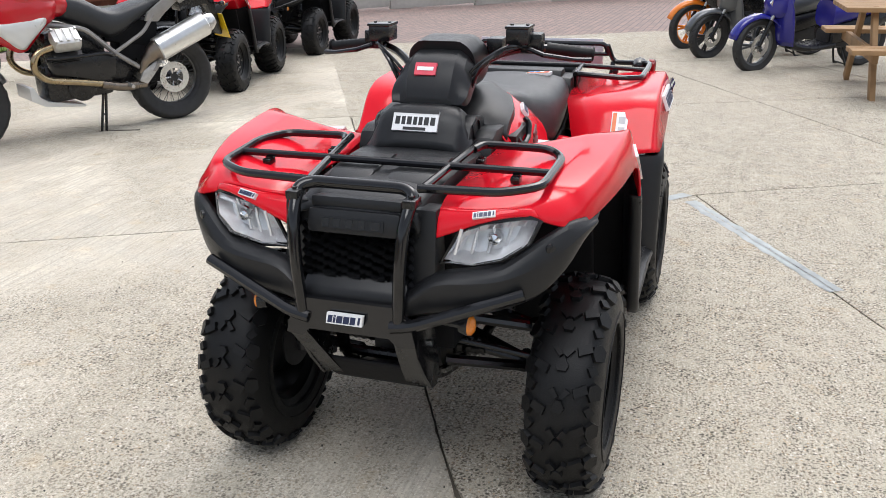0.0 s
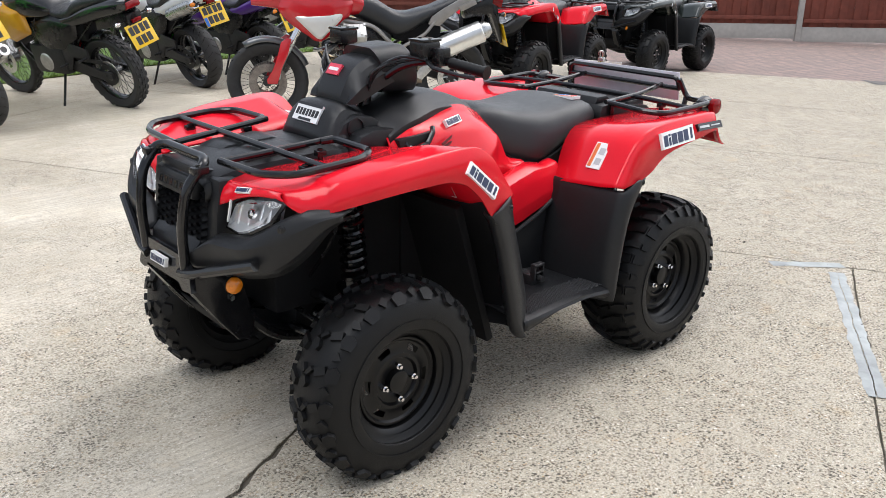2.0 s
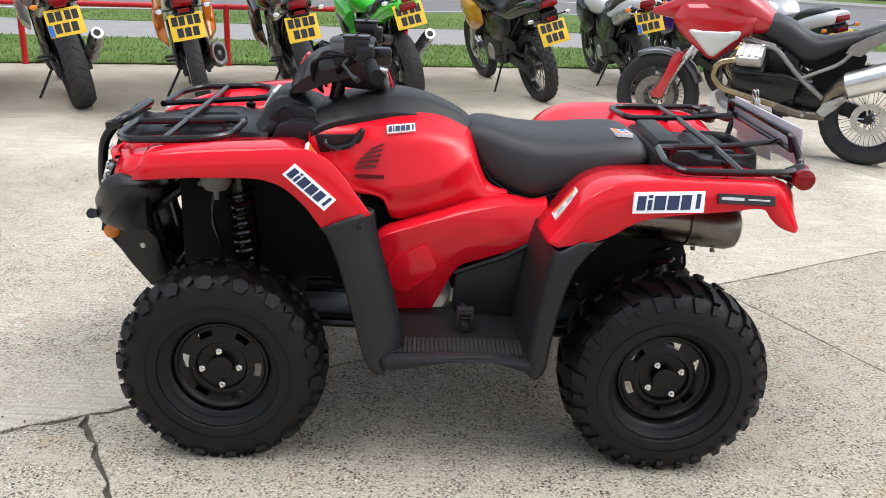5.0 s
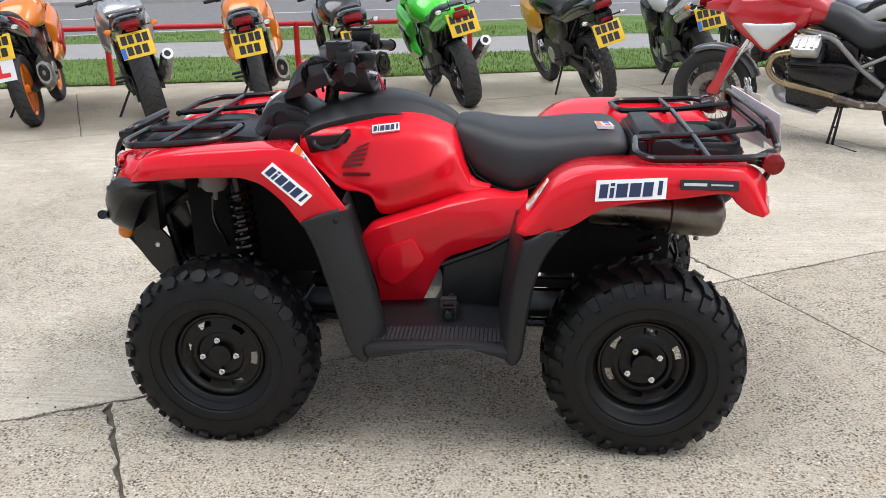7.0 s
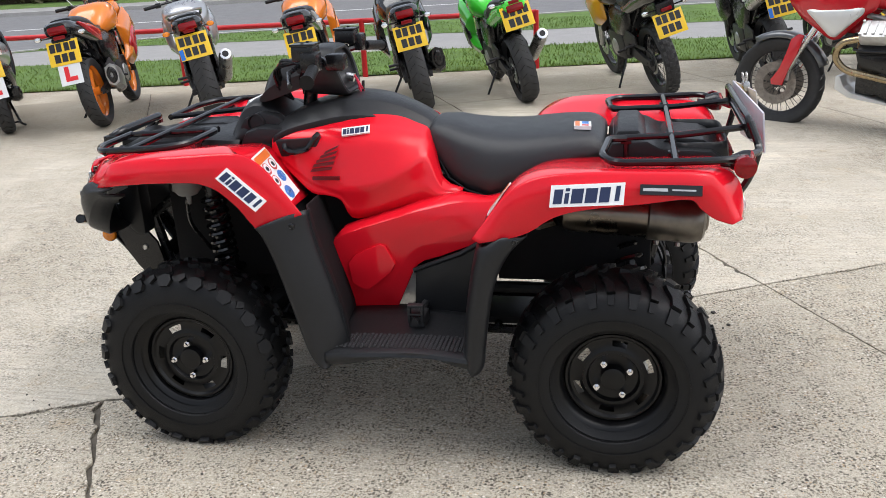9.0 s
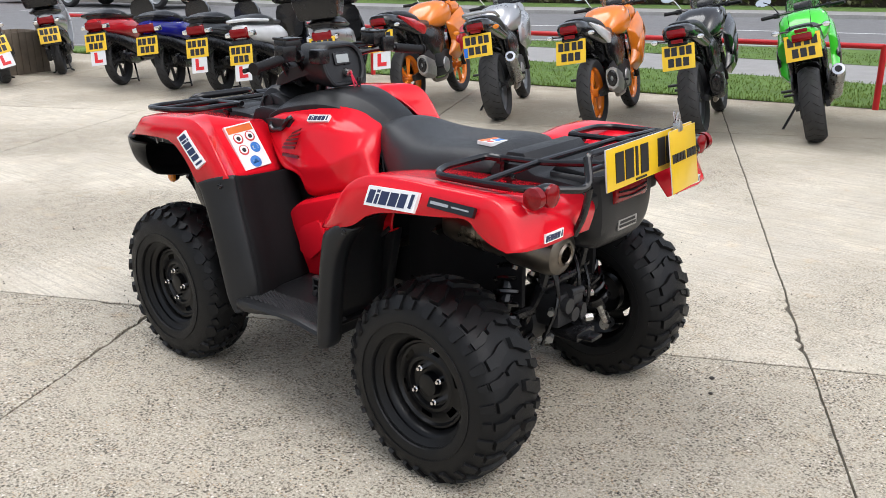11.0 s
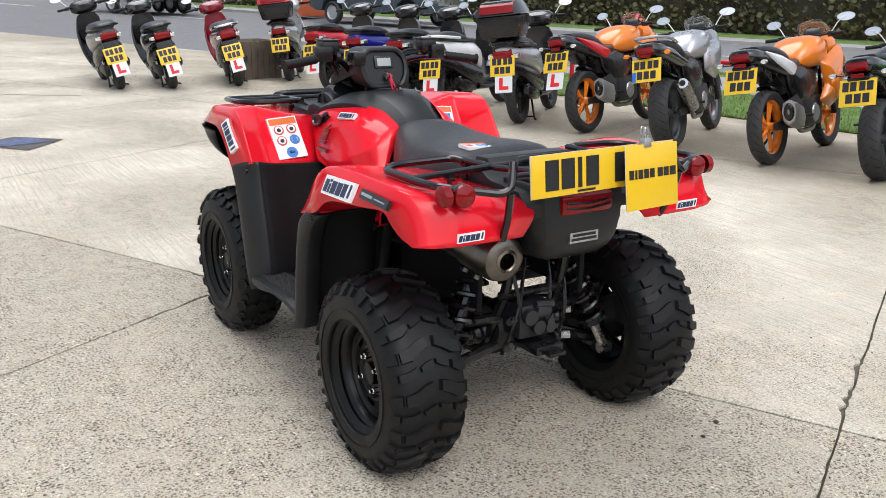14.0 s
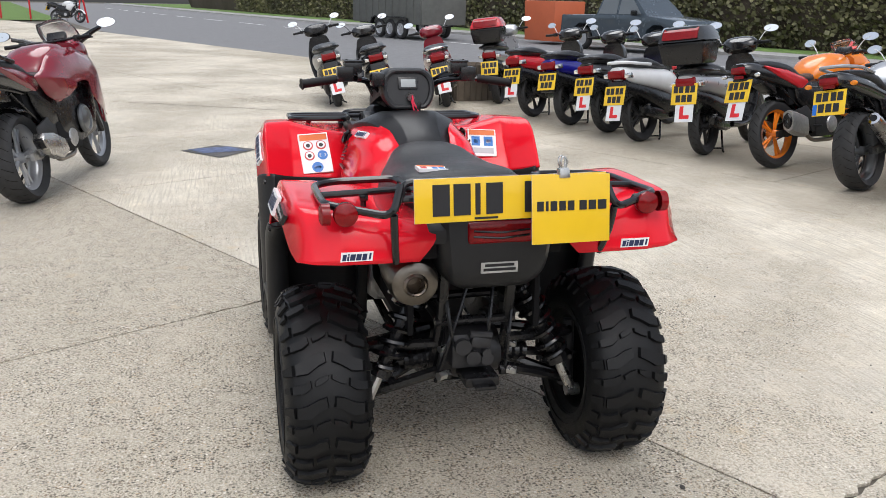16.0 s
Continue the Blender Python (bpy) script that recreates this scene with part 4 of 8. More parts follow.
        part("fork_end", bm, STEEL, sh, "bare aluminium lower end")
        for z0, z1, dx in ((.345, .31, .10), (.46, .43, .06)):
            bm = bmesh.new()
            tube(bm, [(FX + dx, s * .12, z0), (FX + .01, s * .36, z1), (FX - dx, s * .12, z0)], .015, .03)
            rod(bm, (FX + .01, s * .345, z1 - .02), (FX + .01, s * .345, z1 + .02), .02)
            part("control_arm", bm, GLOSS, A)
        bm = bmesh.new()
        rod(bm, (FX, s * .10, .36), (FX, s * .40, .30), .013)
        tube(bm, [(FX, s * (.12 + k * .012), .356 - k * .0016) for k in range(8)], [.034 - .0018 * k + (.004 if k % 2 else 0) for k in range(8)], n=14)
        tube(bm, [(FX, s * (.30 + k * .012), .322 - k * .002) for k in range(7)], [.03 + (.004 if k % 2 else 0) for k in range(7)], n=14)
        part("drive_shaft", bm, SATIN, A)
        bm = bmesh.new()
        rod(bm, (FX + .10, s * .06, .42), (FX + .07, s * .37, .37), .009)
        rod(bm, (FX + .07, s * .355, .35), (FX + .07, s * .355, .39), .014)
        part("tie_rod", bm, SATIN, A)
        bm = bmesh.new()
        rod(bm, (FX, s * .355, .26), (FX, s * .365, .45), .024, r2=.016)
        spin(bm, [(.09, .0), (.092, .006), (.05, .012), (.0, .012)], 26, Matrix.Translation((FX, s * .375, .299)))
        part("knuckle", bm, DARKMETAL, A)
        # suspension, rear
        sh = new("rear_shock")
        sh.parent = A
        a, b = V((-.60, s * .112, .66)), V((-.66, s * .325, .215))
        bm = bmesh.new()
        coil(bm, a.lerp(b, .06), a.lerp(b, .78), .042, .0085, 9)
        part("spring", bm, GLOSS, sh, "black coil spring")
        bm = bmesh.new()
        rod(bm, a, a.lerp(b, .7), .021)
        rod(bm, a.lerp(b, .73), a.lerp(b, .78), .037)
        part("damper", bm, SATIN, sh)
        bm = bmesh.new()
        rod(bm, a.lerp(b, .78), b, .016)
        rod(bm, b + V((0, -.02 * s, 0)), b + V((0, .02 * s, 0)), .02)
        part("fork_end", bm, STEEL, sh, "bare aluminium lower end")
        for z0, z1, dx in ((.31, .225, .07), (.40, .39, .07)):
            bm = bmesh.new()
            tube(bm, [(RX + dx, s * .10, z0), (RX - .02, s * .34, z1), (RX - dx, s * .10, z0)], .017, .03)
            part("control_arm", bm, SATIN, A)
        bm = bmesh.new()
        rod(bm, (RX, s * .08, .34), (RX, s * .36, .30), .014)
        tube(bm, [(RX, s * (.10 + k * .013), .338 - k * .0016) for k in range(8)], [.04 - .002 * k + (.005 if k % 2 else 0) for k in range(8)], n=14)
        part("drive_shaft", bm, SATIN, A)
        bm = bmesh.new()
        rod(bm, (RX, s * .335, .2), (RX, s * .335, .42), .026, r2=.018)
        part("knuckle", bm, DARKMETAL, A)
    # hidden panels added to close the body; their black holds the cavity shade
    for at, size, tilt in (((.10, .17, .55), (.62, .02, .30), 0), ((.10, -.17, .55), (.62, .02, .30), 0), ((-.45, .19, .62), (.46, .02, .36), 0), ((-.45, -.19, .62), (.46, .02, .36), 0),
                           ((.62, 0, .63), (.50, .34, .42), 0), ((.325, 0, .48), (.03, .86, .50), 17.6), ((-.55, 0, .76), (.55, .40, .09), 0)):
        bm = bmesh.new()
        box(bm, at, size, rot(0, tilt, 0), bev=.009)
        part("inner_panel", bm, SHADE_BLACK, A)
    # frame rails and engine
    bm = bmesh.new()
    for s in (1, -1):
        tube(bm, [(.98, s * .10, .60), (.94, s * .10, .42), (.84, s * .11, .32), (.55, s * .13, .25), (-.35, s * .13, .235), (-.58, s * .11, .27), (-.68, s * .10, .48), (-.72, s * .10, .70), (-.3, s * .13, .72), (.3, s * .12, .80), (.8, s * .12, .74), (.98, s * .10, .60)], .016, .05)
    for x, z in ((-.60, .29), (-.68, .48), (.55, .25), (.92, .41), (-.2, .235), (-.5, .5)):
        rod(bm, (x, -.12, z), (x, .12, z), .014)
    part("frame", bm, SATIN, A, "black welded tubular steel frame")
    bm = bmesh.new()
    box(bm, (.10, 0, .40), (.44, .26, .28), bev=.04)
    box(bm, (.16, 0, .60), (.18, .2, .2), bev=.03)
    part("engine", bm, DARKMETAL, A)
    for k in range(6):
        bm = bmesh.new()
        box(bm, (.16, 0, .54 + k * .026), (.22, .24, .008), bev=.002)
        part("cooling_fin", bm, DARKMETAL, A)
    for s in (1, -1):
        bm = bmesh.new()
        spin(bm, [(.11, 0), (.11, .03), (.09, .055), (.05, .062), (0, .062)], 32, Matrix.Translation((.13, s * .13, .40)) @ (Matrix() if s > 0 else rot(0, 0, 180)))
        box(bm, (.0, s * .15, .40), (.12, .05, .10), bev=.015)
        for k in range(6):
            t = k * math.tau / 6
            rod(bm, (.13 + .098 * math.cos(t), s * .15, .40 + .098 * math.sin(t)), (.13 + .098 * math.cos(t), s * .172, .40 + .098 * math.sin(t)), .008, 6)
        part("engine_cover", bm, ALU, A, "cast aluminium crankcase cover")
    for x in (FX, RX):
        bm = bmesh.new()
        spin(bm, [(0, -.1), (.07, -.095), (.085, -.03), (.085, .03), (.07, .095), (0, .1)], 24, Matrix.Translation((x, 0, .345)))
        box(bm, (x + (.1 if x < 0 else -.1), 0, .34), (.16, .06, .06), bev=.01)
        part("differential", bm, DARKMETAL, A, "dark cast differential case")
    bm = bmesh.new()
    rod(bm, (FX - .1, 0, .33), (RX + .1, 0, .33), .02)
    part("prop_shaft", bm, DARKMETAL, A)
    bm = bmesh.new()
    prism(bm, [(1.0, .40), (.96, .36), (.6, .235), (-.5, .235), (-.6, .255), (-.5, .26), (.6, .26), (.94, .385), (.98, .42)], -.085, .085, bev=.003)
    part("skid_plate", bm, PLASTIC, A)
    # tow hitch, cables and gear at the back
    bm = bmesh.new()
    box(bm, (-.72, 0, .32), (.12, .10, .03), bev=.006)
    box(bm, (-.79, 0, .318), (.06, .06, .012), bev=.004)
    for s in (1, -1):
        rod(bm, (-.70, s * .075, .32), (-.70, s * .1, .32), .016, 6)
    part("tow_hitch", bm, SATIN, A)
    for s in (1, -1):
        for y, z, r in ((.118, .325, .013), (.115, .41, .011)):
            bm = bmesh.new()
            rod(bm, (-.712, s * (y - .024), z), (-.725, s * y, z), r, 6)
            part("frame_bolt", bm, STEEL, A, "bright steel bolt head")
    bm = bmesh.new()
    box(bm, (-.68, .02, .40), (.10, .12, .11), bev=.015)
    rod(bm, (-.73, .05, .42), (-.75, .05, .42), .024, 14)
    rod(bm, (-.73, -.02, .38), (-.755, -.02, .38), .018, 14)
    part("brake_drum", bm, DARKMETAL, A)
    bm = bmesh.new()
    box(bm, (-.735, .0, .43), (.026, .055, .035), rot(12), bev=.010)
    rod(bm, (-.74, .02, .385), (-.752, .02, .385), .022, 14)
    rod(bm, (-.74, -.018, .40), (-.757, -.018, .40), .013, 12)
    rod(bm, (-.735, .03, .455), (-.735, -.035, .448), .012, 10)
    part("axle_cover", bm, DARKMETAL, A, "dark cast axle cover")
    for y0, z0, y1, z1 in ((.09, .62, .05, .34), (-.06, .60, -.03, .36), (.02, .58, .12, .30), (-.12, .56, -.09, .31)):
        bm = bmesh.new()
        tube(bm, [(-.66, y0, z0), (-.74, (y0 + y1) / 2 + .02, (z0 + z1) / 2), (-.70, y1, z1)], .006, .08, n=6)
        part("hose", bm, SATIN, A)
    # silencer
    ex = new("silencer")
    ex.parent = A
    mm = Matrix.Translation((-.645, .208, .658)) @ rot(0, -4, 0) @ rot(0, 0, 90)
    bm = bmesh.new()
    spin(bm, [(.03, -.24), (.058, -.22), (.064, -.19), (.064, .04)], 28, mm)
    spin(bm, [(.064, -.10), (.066, -.10), (.066, -.085), (.064, -.085)], 28, mm)
    part("can", bm, EXHAUST, ex, "heat-stained steel silencer can")
    bm = bmesh.new()
    spin(bm, [(.066, .02), (.07, .025), (.07, .15), (.062, .175), (.05, .183), (.034, .185)], 28, mm)
    for k in range(2):
        rod(bm, mm @ V((.04, .05 + k * .06, -.062)), mm @ V((.045, .05 + k * .06, -.072)), .008, 8)
    part("end_cap", bm, mat("tarnished_steel", (.19, .172, .15), .36, 1.0, vary=.4, scale=25, rvary=.12, bump=.1) if "tarnished_steel" not in bpy.data.materials else bpy.data.materials["tarnished_steel"], ex, "tarnished silver end cap")
    bm = bmesh.new()
    spin(bm, [(.034, .186), (.028, .192), (.024, .188), (.022, .12), (0, .12)], 24, mm)
    part("outlet", bm, EXHAUST, ex)
    bm = bmesh.new()
    tube(bm, [(-.40, .20, .64), (-.30, .17, .60), (-.1, .16, .50), (.2, .12, .56)], .022, .1)
    part("pipe", bm, EXHAUST, ex)
    bm = bmesh.new()
    shield = []
    for k in range(9):
        t = radians(-62 + k * 15.5)
        shield.append([mm @ V((-(.070 + d) * math.cos(t), y, (.070 + d) * math.sin(t))) for y, d in ((-.225, -.004), (-.215, .002), (-.03, .002), (-.018, -.004))])
    grid(bm, shield)
    for y in (-.19, -.05):
        rod(bm, mm @ V((-.070, y, 0)), mm @ V((-.077, y, 0)), .007, 8)
    part("heat_shield", bm, EXHAUST, ex, solid=.0015, off=0)
    # nose
    bm = bmesh.new()
    rows = []
    for x, w, z in ((.60, .17, .868), (.70, .165, .872), (.82, .16, .868), (.93, .155, .862), (1.0, .15, .85), (1.05, .145, .828)):
        rows.append([V((x, -w, z - .04)), V((x, -w + .006, z)), V((x, -w * .55, z + .010)), V((x, 0, z + .013)), V((x, w * .55, z + .010)), V((x, w - .006, z)), V((x, w, z - .04))])
    grid(bm, smooth_rows(rows, 2, 2))
    part("nose_cover", bm, PLASTIC, A, solid=.006, off=0)
    bm = bmesh.new()
    for y in (-.075, .075):
        prism(bm, [(.70, .884), (.74, .893), (.88, .888), (.92, .876), (.92, .86), (.70, .86)], y - .055, y + .055, bev=.008)
    part("cover_panel", bm, PLASTIC, A)
    bm = bmesh.new()
    box(bm, (1.045, 0, .812), (.05, .225, .058), rot(0, -14, 0), bev=.012)
    box(bm, (1.018, 0, .852), (.06, .22, .026), rot(0, -10, 0), bev=.008)
    part("grille_header", bm, PLASTIC, A)
    bm = bmesh.new()
    for s in (1, -1):
        prism(bm, [(1.028, .85), (1.042, .76), (1.050, .68), (1.045, .60), (1.0, .56), (.97, .56), (.97, .85)], s * .122, s * .185, bev=.008)
    prism(bm, [(1.035, .70), (1.068, .676), (1.090, .655), (1.094, .62), (1.05, .58), (1.0, .58), (1.0, .70)], -.128, .128, bev=.012)
    box(bm, (.995, 0, .72), (.02, .26, .22))
    part("grille_surround", bm, PLASTIC, A)
    bm = bmesh.new()
    for i in range(7):
        for j in range(9):
            y, z = -.12 + j * .030, .672 + i * .021 + (.0105 if j % 2 else 0)
            if z < .80:
                spin(bm, [(.0165, -.012), (.0165, .012), (.0125, .012), (.0125, -.012)], 6, Matrix.Translation((1.055 - (z - .672) * .12, y, z)) @ rot(0, 0, 90) @ Matrix.Diagonal((1, 1, .72, 1)))
    part("grille_mesh", bm, PLASTIC, A, "black honeycomb grille")
    # steering column housing and lamp pod
    bm = bmesh.new()
    rows = []
    for x, w, z in ((.648, .122, .880), (.622, .124, .925), (.598, .120, .962), (.565, .108, .979), (.52, .106, .968), (.47, .112, .935), (.42, .12, .918), (.39, .13, .912)):
        rows.append([V((x - .01, -w - .03, .87)), V((x, -w, z - .03)), V((x, -w * .8, z)), V((x, 0, z + .006)), V((x, w * .8, z)), V((x, w, z - .03)), V((x - .01, w + .03, .87))])
    grid(bm, smooth_rows(rows, 2, 2))
    part("column_cover", bm, PLASTIC, A, crease=30, solid=.006, off=0)
    for s in (1, -1):
        bm = bmesh.new()
        prism(bm, [(.630, .87), (.590, .935), (.535, .957), (.48, .945), (.43, .912), (.40, .908), (.39, .87)], s * .09, s * .136, bev=.010)
        prism(bm, [(.592, .855), (.566, .905), (.52, .918), (.43, .914), (.40, .905), (.40, .855)], s * .12, s * .190, bev=.012)
        spin(bm, [(.029, 0), (.030, .005), (.026, .006), (.024, -.03), (0, -.03)], 24, Matrix.Translation((.548, s * .136, .922)) @ (Matrix() if s > 0 else rot(0, 0, 180)))
        part("side_pod", bm, PLASTIC, A)
    pod = new("lamp_pod")
    pod.parent = A
    bm = bmesh.new()
    rings = []
    for x, w, z0, z1 in ((.545, .098, .984, .997), (.532, .106, .982, 1.030), (.503, .108, .988, 1.074), (.466, .104, 1.0, 1.099), (.41, .098, 1.02, 1.113), (.345, .09, 1.04, 1.121)):
        rings.append([V((x, -w, z0)), V((x, -w * 1.0, z0 + (z1 - z0) * .45)), V((x - .006, -w * .80, z1 - .016)), V((x - .004, -w * .64, z1 - .003)), V((x, -w * .58, z1)), V((x + .002, 0, z1 + .002)), V((x, w * .58, z1)), V((x - .004, w * .64, z1 - .003)), V((x - .006, w * .80, z1 - .016)), V((x, w * 1.0, z0 + (z1 - z0) * .45)), V((x, w, z0))])
    loft(bm, [list(r) for r in zip(*[catmull(c, 3) for c in zip(*rings)])])
    part("shell", bm, PLASTIC, pod, crease=20)
    bm = bmesh.new()
    face = [(.066, 1.142), (.098, 1.112), (.104, 1.075), (.096, 1.03), (.070, .992), (-.070, .992), (-.096, 1.03), (-.104, 1.075), (-.098, 1.112), (-.066, 1.142)]
    face = [(p.x, p.y) for p in fillet([V((y, z, 0)) for y, z in face], .016, True, 2)]
    case = []
    for dx, k in ((.13, .93), (.05, 1.0), (.012, 1.0), (.0, .95), (-.003, .88), (.0, .80), (.010, .78)):
        case.append([V((.256 + (1.067 + (z - 1.067) * k - .992) * .30 + dx, y * k, 1.067 + (z - 1.067) * k)) for y, z in face])
    loft(bm, case)
    part("instrument_case", bm, PLASTIC, pod, crease=30)
    bm = bmesh.new()
    box(bm, (.2905, 0, 1.088), (.006, .075, .046), rot(0, 17, 0), bev=.004)
    display = part("display", bm, SATIN, pod)
    bm = bmesh.new()
    box(bm, (.2872, 0, 1.088), (.003, .056, .030), rot(0, 17, 0), bev=.001)
    part("screen", bm, LCD, display, "grey liquid crystal display")
    bm = bmesh.new()
    rod(bm, (.285, -.006, 1.042), (.258, -.006, 1.036), .014, 14)
    part("key_switch", bm, STEEL, pod)
    if hero:
        bm = bmesh.new()
        tube(bm, [(.258, -.01, 1.045), (.246, -.012, 1.02), (.235, -.03, .985), (.240, -.015, .98), (.25, -.006, 1.03)], .0035, .01, n=6)
        part("key_cord", bm, LANYARD, pod, "red key cord")
        bm = bmesh.new()
        box(bm, (.238, -.03, 1.0), (.006, .016, .045), rot(8, 0, 0), bev=.002)
        part("key_fob", bm, SATIN, pod)
    # handlebar
    hb = new("handlebar")
    hb.parent = A
    bm = bmesh.new()
    tube(bm, [(.27, .385, 1.09), (.30, .23, 1.11), (.37, .13, 1.09), (.42, .06, 1.02), (.42, -.06, 1.02), (.37, -.13, 1.09), (.30, -.23, 1.11), (.27, -.385, 1.09)], .011, .05)
    part("bar", bm, GLOSS, hb)
    for s in (1, -1):
        d = (V((.27, s * .385, 1.09)) - V((.30, s * .23, 1.11)))
        a = V((.30, s * .23, 1.11))
        bm = bmesh.new()
        tube(bm, [a + d * (.25 + k * .05) for k in range(17)], [.0155 + (.0018 if k % 2 else 0) for k in range(17)], n=12)
        rod(bm, a + d * 1.05, a + d * 1.08, .021, 14)
        part("grip", bm, RUBBER, hb, "black ribbed rubber grip")
        bm = bmesh.new()
        box(bm, a + d * .02 + V((.01, 0, .012)), (.05, .06, .055), bev=.008)
        box(bm, a + d * -.18 + V((.03, 0, .03)), (.07, .065, .045), bev=.008)
        part("switchgear", bm, SATIN, hb)
        bm = bmesh.new()
        box(bm, a + d * -.18 + V((.03, 0, .055)), (.074, .068, .008), bev=.002)
        for k in (-1, 1):
            rod(bm, a + d * -.18 + V((.03, .022 * k, .058)), a + d * -.18 + V((.03, .022 * k, .062)), .005, 8)
        part("reservoir_lid", bm, GLOSS, hb)
        bm = bmesh.new()
        tube(bm, [a + V((.05, 0, .0)), a + d * .3 + V((.075, 0, -.008)), a + d * .8 + V((.06, 0, -.012)), a + d * 1.08 + V((.05, 0, -.01))], [.007, .007, .006, .008], n=8)
        part("lever", bm, SATIN, hb, "black brake lever")
        for k in range(4):
            bm = bmesh.new()
            tube(bm, [a + V((.04, -.01 * s, .005 * k)), V((.42 + .02 * k, s * (.19 - .02 * k), 1.13 - .015 * k)), V((.47, s * .10, 1.07 - .02 * k)), V((.45, s * .05, .98))], .0045, .06, n=6)
            part("cable", bm, SATIN, hb)
    bm = bmesh.new()
    rod(bm, (.30, .19, 1.11), (.30, .175, 1.11), .02, 12)
    part("choke_knob", bm, SATIN, hb)
    bm = bmesh.new()
    box(bm, (.27, .12, 1.105), (.06, .05, .05), bev=.01)
    part("bar_clamp", bm, SATIN, hb)
    bm = bmesh.new()
    rod(bm, (.42, 0, .92), (.40, 0, 1.03), .022, 12)
    box(bm, (.415, 0, 1.03), (.05, .13, .03), bev=.006)
    part("steering_stem", bm, SATIN, hb)
    # console over the tank, seat
    bm = bmesh.new()
    rows = []
    for x, w, z in ((.47, .196, .90), (.42, .192, .925), (.34, .185, .945), (.25, .160, .958), (.16, .132, .95), (.08, .108, .925), (.02, .10, .895), (-.01, .098, .87)):
        rows.append([V((x, -w - .006, z - .04)), V((x, -w, z - .012)), V((x, -w + .012, z - .004)), V((x, -w * .62, z + .022)), V((x, -w * .56, z + .026)), V((x, 0, z + .03)), V((x, w * .56, z + .026)), V((x, w * .62, z + .022)), V((x, w - .012, z - .004)), V((x, w, z - .012)), V((x, w + .006, z - .04))])
    grid(bm, smooth_rows(rows, 3, 1))
    part("console", bm, PLASTIC, A, crease=30, solid=.006, off=0)
    bm = bmesh.new()
    rings = []
    for x, w, zb_, zt_ in ((.012, .085, .85, .885), (-.015, .112, .80, .908), (-.07, .145, .745, .908), (-.13, .172, .712, .895), (-.20, .198, .70, .886), (-.28, .205, .73, .884), (-.36, .205, .77, .89), (-.44, .198, .795, .895), (-.50, .185, .81, .892), (-.535, .165, .82, .872), (-.542, .14, .83, .855)):
        k = (zt_ - zb_)
        half = [(w * .92, zb_), (w * 1.03, zb_ + k * .18), (w * 1.0, zb_ + k * .55), (w * .88, zb_ + k * .86), (w * .6, zb_ + k * .985), (w * .25, zt_ + .004)]
        rings.append([V((x, y, z)) for y, z in half] + [V((x, -y, z)) for y, z in reversed(half)])
    cols = [catmull(c, 3) for c in zip(*rings)]
    loft(bm, [catmull(list(r) + [r[0]], 2)[:-1] for r in zip(*cols)])
    seat = part("seat", bm, VINYL, A, "smooth black vinyl saddle", crease=60)
    bm = bmesh.new()
    tube(bm, [V((x, s_, z)) for x, s_, z in ((.0, .10, .86), (-.07, .154, .752), (-.13, .181, .72), (-.20, .207, .708), (-.28, .214, .738), (-.36, .214, .778), (-.50, .194, .818))], .004, n=5)
    tube(bm, [V((x, -s_, z)) for x, s_, z in ((.0, .10, .86), (-.07, .154, .752), (-.13, .181, .72), (-.20, .207, .708), (-.28, .214, .738), (-.36, .214, .778), (-.50, .194, .818))], .004, n=5)
    part("seat_piping", bm, SHADE_BLACK, seat)
    # tray and tail
    bm = bmesh.new()
    prism(bm, [(-.545, .835), (-.56, .868), (-.66, .872), (-.70, .85), (-.84, .842), (-.885, .81), (-.885, .77), (-.545, .77)], -.19, .19, bev=.012)
    prism(bm, [(-.56, .86), (-.575, .893), (-.635, .895), (-.66, .87)], -.15, .15, bev=.008)
    prism(bm, [(-.70, .845), (-.72, .866), (-.82, .858), (-.85, .84)], -.11, .11, bev=.008)
    part("rear_tray", bm, PLASTIC, A)
    tail = new("tail_unit")
    tail.parent = A
    bm = bmesh.new()
    rows = []
    for z, w, x in ((.86, .15, -.885), (.80, .148, -.895), (.745, .142, -.897), (.70, .135, -.892), (.665, .12, -.88), (.64, .10, -.855)):
        rows.append([V((-.74, -w - .012, z)), V((x + .05, -w - .006, z)), V((x + .006, -w * .9, z)), V((x, -w * .4, z)), V((x, w * .4, z)), V((x + .006, w * .9, z)), V((x + .05, w + .006, z)), V((-.74, w + .012, z))])
    grid(bm, smooth_rows(rows, 2, 2))
    part("shell", bm, PLASTIC, tail, solid=.006, off=0)
    bm = bmesh.new()
    prism(bm, [(-.89, .835), (-.908, .825), (-.910, .785), (-.90, .77), (-.875, .775), (-.875, .835)], -.088, .088, bev=.01)
    part("brake_lamp", bm, REDLENS, tail, "dark red brake lamp lens")
    bm = bmesh.new()
    for z in (.795, .81):
        tube(bm, [(-.9105, -.075, z), (-.912, 0, z - .006), (-.9105, .075, z)], .003, n=5)
    part("lamp_rib", bm, SATIN, tail)
